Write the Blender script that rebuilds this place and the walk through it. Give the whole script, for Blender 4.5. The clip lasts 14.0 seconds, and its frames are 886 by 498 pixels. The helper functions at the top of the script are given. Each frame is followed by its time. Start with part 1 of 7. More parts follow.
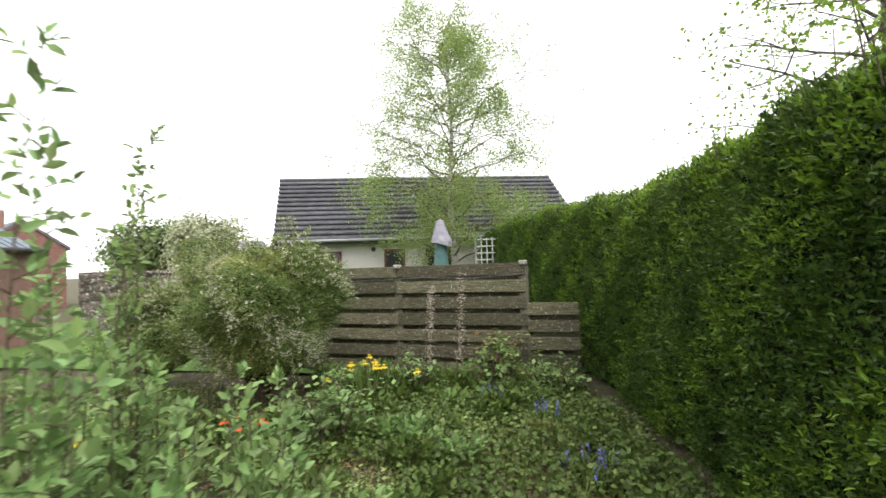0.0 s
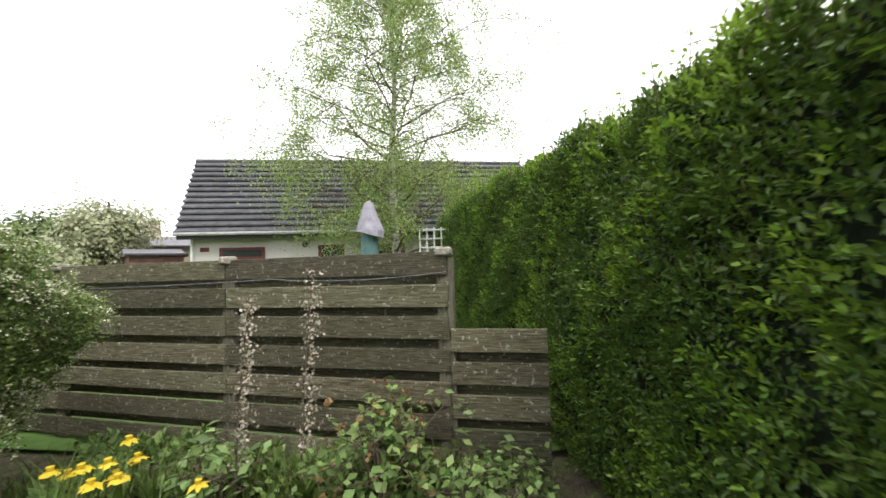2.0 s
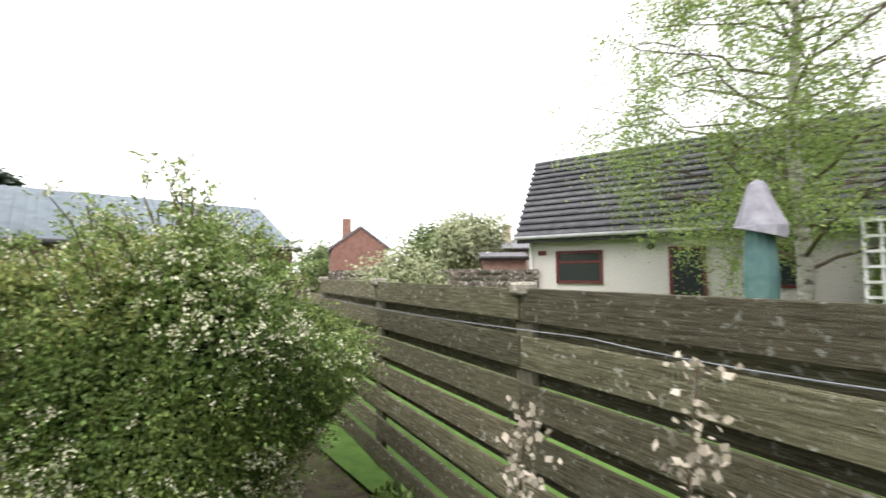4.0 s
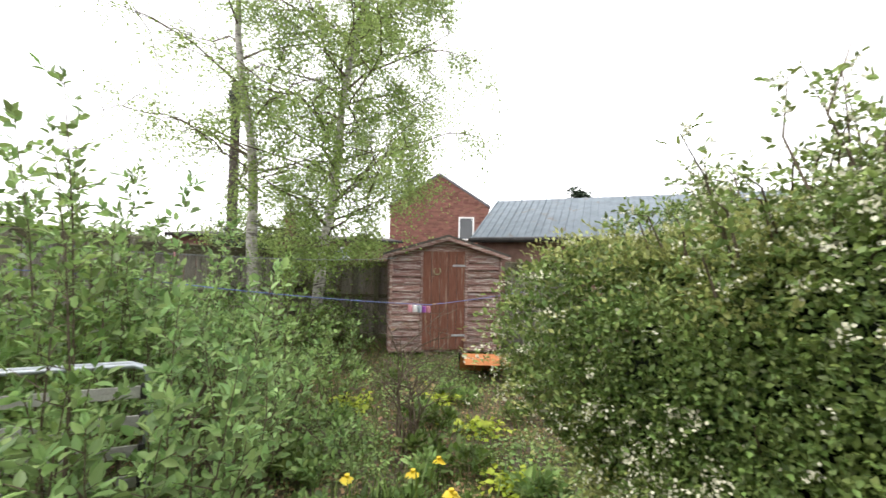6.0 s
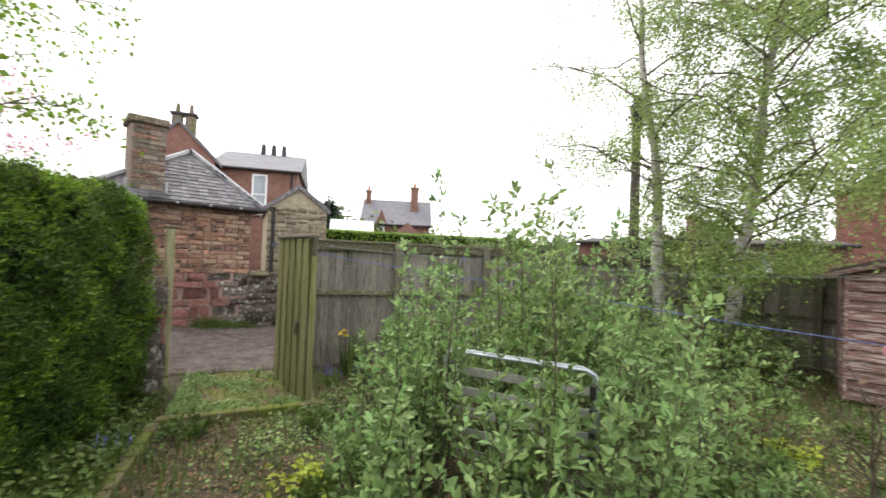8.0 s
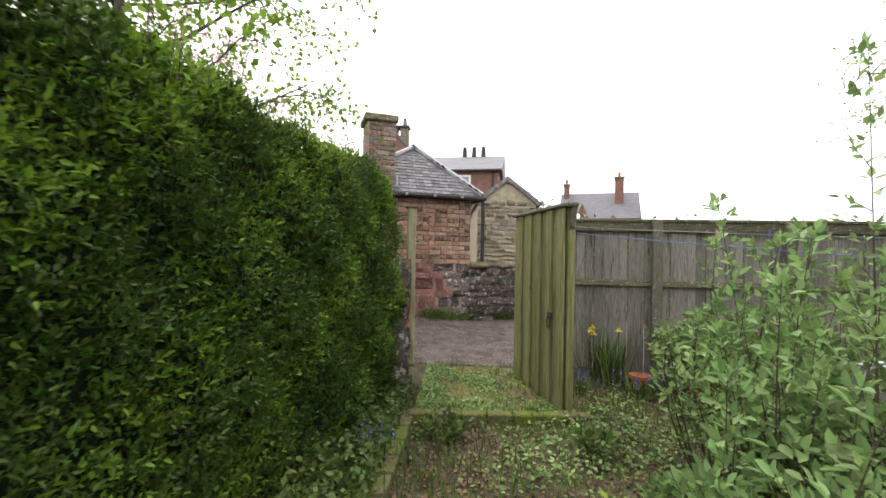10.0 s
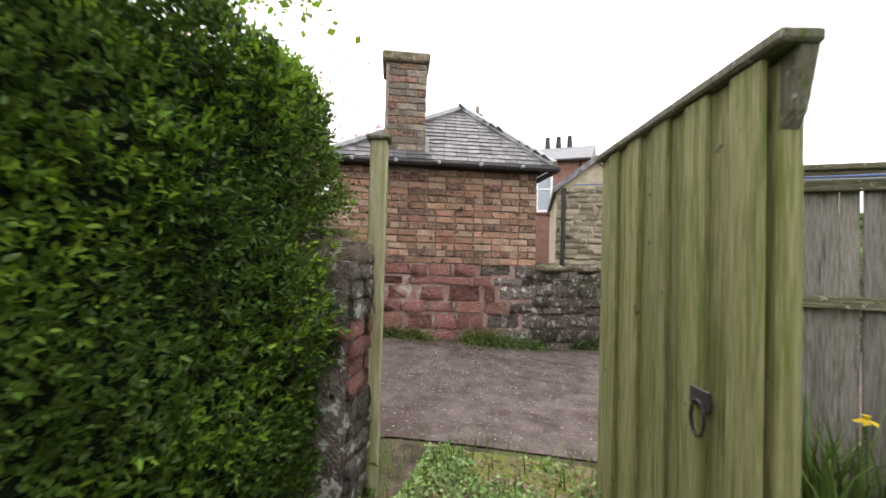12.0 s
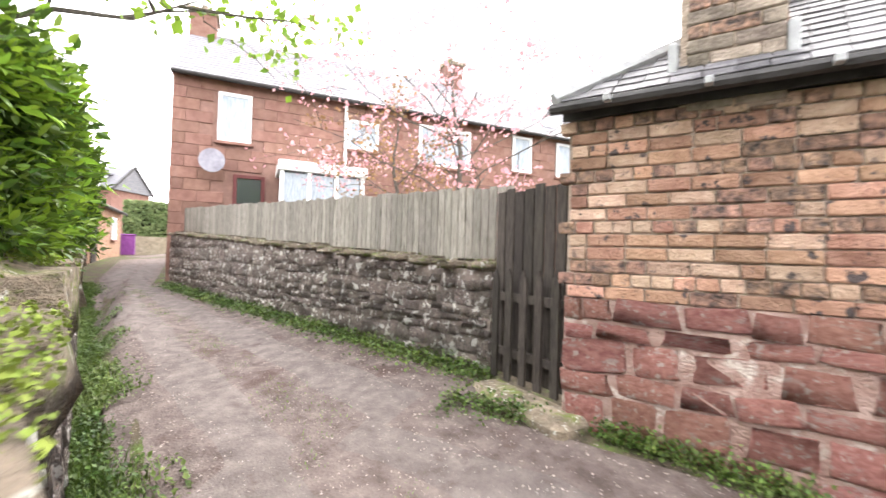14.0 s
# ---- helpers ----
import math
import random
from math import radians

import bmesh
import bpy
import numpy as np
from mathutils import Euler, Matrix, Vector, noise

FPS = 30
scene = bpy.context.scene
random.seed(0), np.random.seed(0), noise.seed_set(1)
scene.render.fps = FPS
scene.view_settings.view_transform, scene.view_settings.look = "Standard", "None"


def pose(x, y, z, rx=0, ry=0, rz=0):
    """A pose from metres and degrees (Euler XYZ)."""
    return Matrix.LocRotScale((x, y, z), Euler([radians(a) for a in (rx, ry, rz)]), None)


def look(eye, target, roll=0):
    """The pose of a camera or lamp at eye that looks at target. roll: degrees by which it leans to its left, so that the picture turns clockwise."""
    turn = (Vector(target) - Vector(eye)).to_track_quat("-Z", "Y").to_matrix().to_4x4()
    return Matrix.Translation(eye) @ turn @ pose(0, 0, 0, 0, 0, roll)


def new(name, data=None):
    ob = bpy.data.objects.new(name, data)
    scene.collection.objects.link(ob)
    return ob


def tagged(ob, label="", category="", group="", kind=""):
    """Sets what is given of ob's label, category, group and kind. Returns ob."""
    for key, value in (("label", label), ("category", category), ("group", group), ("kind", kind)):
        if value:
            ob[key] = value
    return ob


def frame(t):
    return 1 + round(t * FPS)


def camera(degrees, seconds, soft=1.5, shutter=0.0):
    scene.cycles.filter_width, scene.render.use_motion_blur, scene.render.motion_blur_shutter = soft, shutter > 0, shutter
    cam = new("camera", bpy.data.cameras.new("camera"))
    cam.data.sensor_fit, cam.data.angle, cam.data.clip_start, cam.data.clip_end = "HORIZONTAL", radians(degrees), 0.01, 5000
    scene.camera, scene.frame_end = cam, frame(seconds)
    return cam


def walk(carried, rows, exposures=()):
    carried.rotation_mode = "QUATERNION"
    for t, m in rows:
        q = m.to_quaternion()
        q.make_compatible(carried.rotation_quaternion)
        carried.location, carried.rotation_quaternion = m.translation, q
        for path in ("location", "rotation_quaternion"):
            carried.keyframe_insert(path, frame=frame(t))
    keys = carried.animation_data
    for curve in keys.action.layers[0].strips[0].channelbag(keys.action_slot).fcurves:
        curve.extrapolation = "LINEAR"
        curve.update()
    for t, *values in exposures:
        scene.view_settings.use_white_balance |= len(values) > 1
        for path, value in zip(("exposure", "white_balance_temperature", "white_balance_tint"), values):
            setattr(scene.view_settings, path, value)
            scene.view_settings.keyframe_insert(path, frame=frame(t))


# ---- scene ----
cam = camera(92.5, 14.0, shutter=0.22)
PATH = [
    (0, (1.087, -5.751, 1.491), (1.003, -3.755, 1.567), -2.0),
    (0.5, (1.378, -5.261, 1.444), (1.41, -3.262, 1.513), -2.5),
    (1, (1.587, -4.622, 1.423), (1.621, -2.623, 1.494), -2.4),
    (1.5, (1.766, -3.941, 1.414), (1.796, -1.943, 1.49), -1.9),
    (2, (1.815, -3.212, 1.396), (1.838, -1.214, 1.476), -1.8),
    (2.2, (1.814, -2.943, 1.398), (1.815, -0.945, 1.475), -2.0),
    (4.3, (1.171, -1.571, 1.579), (-0.475, -0.441, 1.688), 0.5),
    (4.5, (1.084, -1.541, 1.571), (-0.716, -0.677, 1.678), 1.0),
    (5, (0.706, -1.525, 1.516), (-1.285, -1.347, 1.594), 0.2),
    (5.5, (0.623, -1.681, 1.507), (-1.355, -1.963, 1.591), 1.0),
    (6, (0.615, -1.79, 1.491), (-1.293, -2.382, 1.576), 1.1),
    (6.5, (0.658, -1.845, 1.538), (-1.113, -2.771, 1.619), 1.5),
    (7, (0.726, -1.812, 1.666), (-0.804, -3.098, 1.732), 1.9),
    (7.5, (0.835, -1.751, 1.719), (-0.362, -3.352, 1.769), 2.1),
    (7.7, (0.859, -1.744, 1.721), (-0.164, -3.461, 1.77), 2.0),
    (8, (0.967, -1.754, 1.666), (0.184, -3.594, 1.702), 2.3),
    (8.5, (1.184, -1.84, 1.556), (0.734, -3.788, 1.584), 2.2),
    (9, (1.507, -2.043, 1.491), (1.377, -4.039, 1.506), 2.4),
    (9.2, (1.548, -2.183, 1.457), (1.493, -4.182, 1.477), 2.0),
    (11.3, (1.083, -4.186, 1.313), (1.356, -6.167, 1.328), 1.7),
    (11.5, (1.067, -4.449, 1.273), (1.421, -6.417, 1.299), 1.8),
    (12, (1.052, -5.196, 1.266), (1.528, -7.138, 1.312), 1.6),
    (12.5, (1.093, -5.952, 1.255), (1.751, -7.84, 1.316), 1.4),
    (13, (1.213, -6.604, 1.351), (2.216, -8.334, 1.404), 1.4),
    (13.5, (1.41, -7.084, 1.438), (2.706, -8.607, 1.479), 1.4),
    (14, (1.828, -7.41, 1.446), (3.431, -8.605, 1.48), 1.7),
]
EXPOSURES = [(0, 1.15), (2, 1.15), (4.5, 1.3), (9, 1.12), (11.5, 1.25), (12, 1.4), (12.5, 1.65), (13, 1.8), (13.5, 2.15), (14, 2.5)]
walk(cam, [(t, look(eye, target, roll)) for t, eye, target, roll in PATH], EXPOSURES)

# ---- light ----
world = bpy.data.worlds.new("overcast_sky")
scene.world = world
world.use_nodes = True
wn = world.node_tree
wn.nodes.clear()
w_out = wn.nodes.new("ShaderNodeOutputWorld")
w_bg = wn.nodes.new("ShaderNodeBackground")
w_sky = wn.nodes.new("ShaderNodeTexSky")
w_sky.sky_type, w_sky.sun_disc = "NISHITA", False
w_sky.sun_elevation, w_sky.sun_rotation = radians(48), radians(150)
w_mul = wn.nodes.new("ShaderNodeVectorMath")
w_mul.operation = "SCALE"
w_mul.inputs["Scale"].default_value = 0.10
w_mix = wn.nodes.new("ShaderNodeMix")
w_mix.data_type = "RGBA"
w_mix.inputs["Factor"].default_value = 0.90
w_mix.inputs["B"].default_value = (1.0, 0.99, 1.0, 1)
wn.links.new(w_sky.outputs[0], w_mul.inputs[0])
wn.links.new(w_mul.outputs[0], w_mix.inputs["A"])
wn.links.new(w_mix.outputs["Result"], w_bg.inputs["Color"])
w_bg.inputs["Strength"].default_value = 1.12
wn.links.new(w_bg.outputs[0], w_out.inputs[0])
sun = new("sun", bpy.data.lights.new("sun", "SUN"))
sun.data.energy, sun.data.angle, sun.data.color = 1.0, radians(25), (1.0, 0.96, 0.9)
sun.matrix_world = look((3, -6, 9), (0, 0, 0))

# ---- materials ----
def mat(name, c1, c2, rough=0.8, scale=6.0, stretch=(1, 1, 1), bump=0.3, stain=None, stain_scale=1.2,
        stain_at=0.55, island=0.0, obj_rand=0.0, spec=0.3, fine=60.0, metal=0.0, trans=0.0,
        fleck=None, fleck_scale=45.0, fleck_at=0.6):
    """A surface with two scales of variation; stain is a third colour in patches."""
    m = bpy.data.materials.new(name)
    m.use_nodes = True
    nt = m.node_tree
    N, L = nt.nodes, nt.links
    bsdf = N["Principled BSDF"]
    tc = N.new("ShaderNodeTexCoord")
    mp = N.new("ShaderNodeMapping")
    mp.inputs["Scale"].default_value = stretch
    L.new(tc.outputs["Object"], mp.inputs["Vector"])
    vec = mp.outputs["Vector"]
    if obj_rand:
        oi = N.new("ShaderNodeObjectInfo")
        ad = N.new("ShaderNodeVectorMath")
        ad.operation = "MULTIPLY_ADD"
        L.new(oi.outputs["Random"], ad.inputs[0])
        ad.inputs[1].default_value = (37, 53, 71)
        L.new(vec, ad.inputs[2])
        vec = ad.outputs[0]
    n1 = N.new("ShaderNodeTexNoise")
    n1.inputs["Scale"].default_value, n1.inputs["Detail"].default_value = scale, 8
    n1.inputs["Roughness"].default_value = 0.65
    L.new(vec, n1.inputs["Vector"])
    r1 = N.new("ShaderNodeValToRGB")
    r1.color_ramp.elements[0].position, r1.color_ramp.elements[1].position = 0.34, 0.66
    r1.color_ramp.elements[0].color, r1.color_ramp.elements[1].color = (*c1, 1), (*c2, 1)
    L.new(n1.outputs[0], r1.inputs[0])
    col = r1.outputs[0]
    if stain:
        n2 = N.new("ShaderNodeTexNoise")
        n2.inputs["Scale"].default_value, n2.inputs["Detail"].default_value = stain_scale, 6
        n2.inputs["Roughness"].default_value = 0.7
        L.new(vec, n2.inputs["Vector"])
        r2 = N.new("ShaderNodeMapRange")
        r2.inputs["From Min"].default_value, r2.inputs["From Max"].default_value = stain_at, stain_at + 0.12
        L.new(n2.outputs[0], r2.inputs["Value"])
        mx = N.new("ShaderNodeMix")
        mx.data_type = "RGBA"
        L.new(r2.outputs[0], mx.inputs["Factor"])
        L.new(col, mx.inputs["A"])
        mx.inputs["B"].default_value = (*stain, 1)
        col = mx.outputs["Result"]
    if fleck:
        world_vec = N.new("ShaderNodeNewGeometry")
        n3 = N.new("ShaderNodeTexNoise")
        n3.inputs["Scale"].default_value, n3.inputs["Detail"].default_value = fleck_scale, 3
        n3.inputs["Roughness"].default_value = 0.6
        L.new(world_vec.outputs["Position"], n3.inputs["Vector"])
        r3 = N.new("ShaderNodeMapRange")
        r3.inputs["From Min"].default_value, r3.inputs["From Max"].default_value = fleck_at, fleck_at + 0.05
        L.new(n3.outputs[0], r3.inputs["Value"])
        m3 = N.new("ShaderNodeMix")
        m3.data_type = "RGBA"
        L.new(r3.outputs[0], m3.inputs["Factor"])
        L.new(col, m3.inputs["A"])
        m3.inputs["B"].default_value = (*fleck, 1)
        col = m3.outputs["Result"]
    if island or obj_rand:
        src = N.new("ShaderNodeObjectInfo") if obj_rand else N.new("ShaderNodeNewGeometry")
        out = src.outputs["Random"] if obj_rand else src.outputs["Random Per Island"]
        k = obj_rand or island
        hs = N.new("ShaderNodeHueSaturation")
        mr = N.new("ShaderNodeMapRange")
        mr.inputs["To Min"].default_value, mr.inputs["To Max"].default_value = 1 - k, 1 + k
        L.new(out, mr.inputs["Value"])
        L.new(mr.outputs[0], hs.inputs["Value"])
        mh = N.new("ShaderNodeMath")
        mh.operation = "MULTIPLY"
        mh.inputs[1].default_value = 13.7
        fr = N.new("ShaderNodeMath")
        fr.operation = "FRACT"
        L.new(out, mh.inputs[0])
        L.new(mh.outputs[0], fr.inputs[0])
        m2 = N.new("ShaderNodeMapRange")
        m2.inputs["To Min"].default_value, m2.inputs["To Max"].default_value = 0.5 - 0.035 * k, 0.5 + 0.035 * k
        L.new(fr.outputs[0], m2.inputs["Value"])
        L.new(m2.outputs[0], hs.inputs["Hue"])
        L.new(col, hs.inputs["Color"])
        col = hs.outputs[0]
    L.new(col, bsdf.inputs["Base Color"])
    bsdf.inputs["Roughness"].default_value = rough
    bsdf.inputs["Metallic"].default_value = metal
    bsdf.inputs["Specular IOR Level"].default_value = spec
    if bump:
        nf = N.new("ShaderNodeTexNoise")
        nf.inputs["Scale"].default_value, nf.inputs["Detail"].default_value = fine, 5
        L.new(vec, nf.inputs["Vector"])
        add = N.new("ShaderNodeMath")
        L.new(nf.outputs[0], add.inputs[0])
        L.new(n1.outputs[0], add.inputs[1])
        bp = N.new("ShaderNodeBump")
        bp.inputs["Strength"].default_value, bp.inputs["Distance"].default_value = bump, 0.02
        L.new(add.outputs[0], bp.inputs["Height"])
        L.new(bp.outputs[0], bsdf.inputs["Normal"])
    if trans:
        tr = N.new("ShaderNodeBsdfTranslucent")
        L.new(col, tr.inputs["Color"])
        ms = N.new("ShaderNodeMixShader")
        ms.inputs[0].default_value = trans
        L.new(bsdf.outputs[0], ms.inputs[1])
        L.new(tr.outputs[0], ms.inputs[2])
        L.new(ms.outputs[0], N["Material Output"].inputs["Surface"])
    return m


def leaf_mat(name, c1, c2, trans=0.3, rough=0.45, k=0.35, spec=0.35):
    return mat(name, c1, c2, rough, 1.3, bump=0, island=k, trans=trans, spec=spec)


M_SOIL = mat("soil_and_moss", (0.04, 0.030, 0.021), (0.125, 0.10, 0.068), 0.95, 9, stain=(0.085, 0.115, 0.028), stain_scale=2.6, stain_at=0.49, bump=1.0, fleck=(0.20, 0.155, 0.10), fleck_scale=38, fleck_at=0.62)
M_LANE = mat("worn_lane_surface", (0.075, 0.055, 0.049), (0.180, 0.142, 0.130), 0.9, 6, stain=(0.075, 0.048, 0.042), stain_scale=1.3, stain_at=0.55, bump=1.0, fine=45, fleck=(0.33, 0.27, 0.25), fleck_scale=26, fleck_at=0.66)
M_TRACK = mat("worn_wheel_track", (0.090, 0.073, 0.067), (0.182, 0.150, 0.140), 0.9, 6, stain=(0.078, 0.058, 0.052), stain_scale=2.2, stain_at=0.56, bump=0.7, fine=60, fleck=(0.28, 0.25, 0.24), fleck_scale=30, fleck_at=0.66)
M_HEDGE = leaf_mat("hedge_leaf", (0.048, 0.094, 0.015), (0.112, 0.182, 0.030), 0.25, 0.38, 0.5)
M_HEDGE_NEW = leaf_mat("hedge_young_leaf", (0.14, 0.25, 0.022), (0.24, 0.37, 0.045), 0.4, 0.4, 0.35)
# near-black stand-in for the shade deep inside hedges and bushes
M_CORE = mat("foliage_inner_shade", (0.006, 0.012, 0.004), (0.014, 0.022, 0.008), 1.0, 9, bump=0.6)
M_BIRCH_LEAF = leaf_mat("birch_leaf", (0.20, 0.29, 0.07), (0.34, 0.43, 0.15), 0.45, 0.5, 0.3)
M_BUSH = leaf_mat("shrub_leaf", (0.15, 0.24, 0.065), (0.29, 0.40, 0.14), 0.38, 0.45, 0.5)
M_BUSH_PALE = leaf_mat("currant_leaf", (0.17, 0.285, 0.09), (0.34, 0.46, 0.185), 0.4, 0.45, 0.5)
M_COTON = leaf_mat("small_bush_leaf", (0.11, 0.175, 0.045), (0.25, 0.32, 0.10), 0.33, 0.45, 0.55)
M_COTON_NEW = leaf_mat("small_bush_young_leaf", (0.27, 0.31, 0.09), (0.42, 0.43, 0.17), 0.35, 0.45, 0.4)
M_TREE_FAR = leaf_mat("distant_leaf", (0.10, 0.15, 0.05), (0.19, 0.24, 0.10), 0.3, 0.7, 0.3)
M_TREE_PALE = leaf_mat("blossoming_leaf", (0.27, 0.31, 0.16), (0.46, 0.47, 0.31), 0.35, 0.6, 0.35)
M_CONIFER = leaf_mat("conifer_needles", (0.02, 0.04, 0.02), (0.05, 0.075, 0.04), 0.1, 0.8, 0.3)
M_GRASS = leaf_mat("grass_blade", (0.075, 0.125, 0.024), (0.15, 0.205, 0.050), 0.3, 0.5, 0.5)
M_LEMON = leaf_mat("yellow_green_leaf", (0.30, 0.38, 0.03), (0.42, 0.48, 0.06), 0.3, 0.5, 0.2)
M_BLOSSOM = leaf_mat("pale_blossom", (0.60, 0.58, 0.42), (0.78, 0.76, 0.62), 0.3, 0.6, 0.15)
M_PINK = leaf_mat("pink_blossom", (0.55, 0.25, 0.29), (0.75, 0.45, 0.47), 0.35, 0.6, 0.2)
M_COPPER = leaf_mat("copper_young_leaf", (0.22, 0.13, 0.06), (0.34, 0.20, 0.09), 0.3, 0.5, 0.3)
M_YELLOW = leaf_mat("yellow_petal", (0.75, 0.55, 0.03), (0.85, 0.68, 0.08), 0.3, 0.5, 0.1)
M_BLUE = leaf_mat("blue_petal", (0.14, 0.13, 0.42), (0.22, 0.22, 0.60), 0.3, 0.5, 0.2)
M_RED = leaf_mat("red_petal", (0.65, 0.08, 0.02), (0.80, 0.16, 0.04), 0.2, 0.5, 0.1)
M_DEAD = leaf_mat("dry_leaf", (0.16, 0.10, 0.05), (0.28, 0.19, 0.10), 0.1, 0.8, 0.4)
M_STEM = mat("brown_stem", (0.08, 0.06, 0.04), (0.15, 0.12, 0.085), 0.9, 20)
M_BARK_BIRCH = mat("birch_bark", (0.30, 0.28, 0.25), (0.58, 0.55, 0.50), 0.8, 5, (1, 1, 3), 0.5, stain=(0.06, 0.05, 0.045), stain_scale=6, stain_at=0.52)
M_BARK = mat("dark_bark", (0.06, 0.05, 0.04), (0.15, 0.13, 0.11), 0.9, 14, (3, 3, 1), 0.7)
M_FENCE = mat("weathered_grey_boards", (0.075, 0.067, 0.036), (0.26, 0.24, 0.155), 0.9, 9, (1, 14, 14), 0.8, stain=(0.35, 0.345, 0.27), stain_scale=9, stain_at=0.60, obj_rand=0.34, fleck=(0.42, 0.42, 0.36), fleck_scale=34, fleck_at=0.61)
M_FENCE_V = mat("weathered_upright_boards", (0.15, 0.135, 0.115), (0.36, 0.33, 0.29), 0.9, 8, (14, 14, 1), 0.5, stain=(0.06, 0.058, 0.04), stain_scale=2.2, stain_at=0.56, obj_rand=0.22)
M_POST = mat("weathered_post", (0.10, 0.09, 0.065), (0.24, 0.22, 0.17), 0.9, 9, (12, 12, 1), 0.5, stain=(0.10, 0.12, 0.03), stain_scale=2.5, stain_at=0.55, fleck=(0.36, 0.36, 0.3), fleck_scale=34, fleck_at=0.62)
M_CAP = mat("lichened_post_top", (0.17, 0.155, 0.125), (0.40, 0.37, 0.31), 0.9, 20, bump=0.5, fleck=(0.55, 0.54, 0.46), fleck_scale=40, fleck_at=0.58)
M_GREENWOOD = mat("treated_timber_with_algae", (0.15, 0.15, 0.055), (0.33, 0.31, 0.16), 0.8, 7, (14, 14, 0.8), 0.35, stain=(0.13, 0.15, 0.035), stain_scale=2.0, stain_at=0.5, obj_rand=0.12, fleck=(0.1, 0.075, 0.04), fleck_scale=9, fleck_at=0.68)
M_TIMBER = mat("pale_timber", (0.25, 0.23, 0.12), (0.46, 0.43, 0.29), 0.75, 5, (11, 11, 0.8), 0.35, stain=(0.22, 0.23, 0.07), stain_scale=1.6, stain_at=0.52)
M_SHED = mat("faded_red_stain", (0.17, 0.085, 0.070), (0.29, 0.165, 0.14), 0.9, 6, (1, 1, 14), 0.5, stain=(0.50, 0.43, 0.39), stain_scale=4.5, stain_at=0.485, obj_rand=0.22)
M_SHED_DOOR = mat("faded_door_stain", (0.13, 0.05, 0.034), (0.24, 0.105, 0.07), 0.85, 4, (14, 14, 1), 0.4, stain=(0.33, 0.24, 0.18), stain_scale=2.5, stain_at=0.54)
M_FELT = mat("roofing_felt", (0.05, 0.045, 0.04), (0.11, 0.10, 0.085), 0.95, 12, bump=0.6)
M_BRICK = mat("old_orange_brick", (0.29, 0.155, 0.108), (0.46, 0.275, 0.20), 0.95, 9, bump=0.8, stain=(0.07, 0.055, 0.055), stain_scale=15, stain_at=0.60, obj_rand=0.36, fleck=(0.07, 0.055, 0.055), fleck_scale=11, fleck_at=0.6)
M_BRICK_PALE = mat("old_buff_brick", (0.35, 0.225, 0.165), (0.52, 0.375, 0.285), 0.95, 9, bump=0.8, stain=(0.08, 0.06, 0.06), stain_scale=15, stain_at=0.58, obj_rand=0.18, fleck=(0.09, 0.07, 0.065), fleck_scale=13, fleck_at=0.61)
M_BRICK_DARK = mat("burnt_brick", (0.05, 0.042, 0.042), (0.42, 0.25, 0.18), 0.9, 18, bump=0.8, obj_rand=0.3)
M_MORTAR = mat("lime_mortar", (0.22, 0.165, 0.13), (0.42, 0.34, 0.28), 0.95, 12, bump=0.8)
M_SAND = mat("red_sandstone_rubble", (0.24, 0.095, 0.078), (0.42, 0.21, 0.175), 0.95, 6, bump=1.0, stain=(0.36, 0.28, 0.25), stain_scale=3.5, stain_at=0.55, obj_rand=0.3, fleck=(0.42, 0.33, 0.29), fleck_scale=22, fleck_at=0.6)
M_RUBBLE = mat("mossy_grey_rubble", (0.070, 0.056, 0.050), (0.30, 0.24, 0.21), 0.95, 7, bump=1.0, stain=(0.48, 0.45, 0.42), stain_scale=15, stain_at=0.55, obj_rand=0.32, fleck=(0.60, 0.57, 0.53), fleck_scale=13, fleck_at=0.56)
M_COPE = mat("cope_stone", (0.10, 0.080, 0.06), (0.34, 0.27, 0.205), 0.95, 11, bump=1.0, stain=(0.14, 0.17, 0.04), stain_scale=3, stain_at=0.52, obj_rand=0.2, fleck=(0.5, 0.48, 0.42), fleck_scale=20, fleck_at=0.6)
M_BUFFSTONE = mat("buff_stone", (0.30, 0.25, 0.18), (0.47, 0.41, 0.31), 0.9, 7, bump=0.7, stain=(0.10, 0.085, 0.07), stain_scale=5, stain_at=0.60, obj_rand=0.3)
M_REDWALL = mat("red_sandstone_ashlar", (0.185, 0.095, 0.074), (0.26, 0.148, 0.118), 0.9, 5, bump=0.5, obj_rand=0.16)
M_REDJOINT = mat("pink_joint", (0.20, 0.115, 0.095), (0.27, 0.16, 0.13), 0.95, 6)
M_SLATE = mat("grey_slate", (0.065, 0.062, 0.070), (0.19, 0.18, 0.19), 0.6, 9, bump=0.5, stain=(0.27, 0.25, 0.22), stain_scale=8, stain_at=0.60, obj_rand=0.4, spec=0.3)
M_SLATE_FAR = mat("far_slate", (0.12, 0.118, 0.13), (0.20, 0.195, 0.21), 0.7, 3, (1, 1, 6), 0.3)
M_SLATE_TERR = mat("terrace_slate", (0.20, 0.19, 0.21), (0.30, 0.29, 0.31), 0.65, 3, (1, 1, 6), 0.3)
M_PINKMORTAR = mat("pale_pink_mortar", (0.27, 0.15, 0.125), (0.47, 0.34, 0.30), 0.95, 5, bump=1.0, stain=(0.55, 0.48, 0.43), stain_scale=6, stain_at=0.54)
M_TILE = mat("dark_concrete_tile", (0.055, 0.055, 0.062), (0.11, 0.11, 0.12), 0.85, 4, bump=0.5, stain=(0.20, 0.19, 0.17), stain_scale=3, stain_at=0.62, obj_rand=0.15)
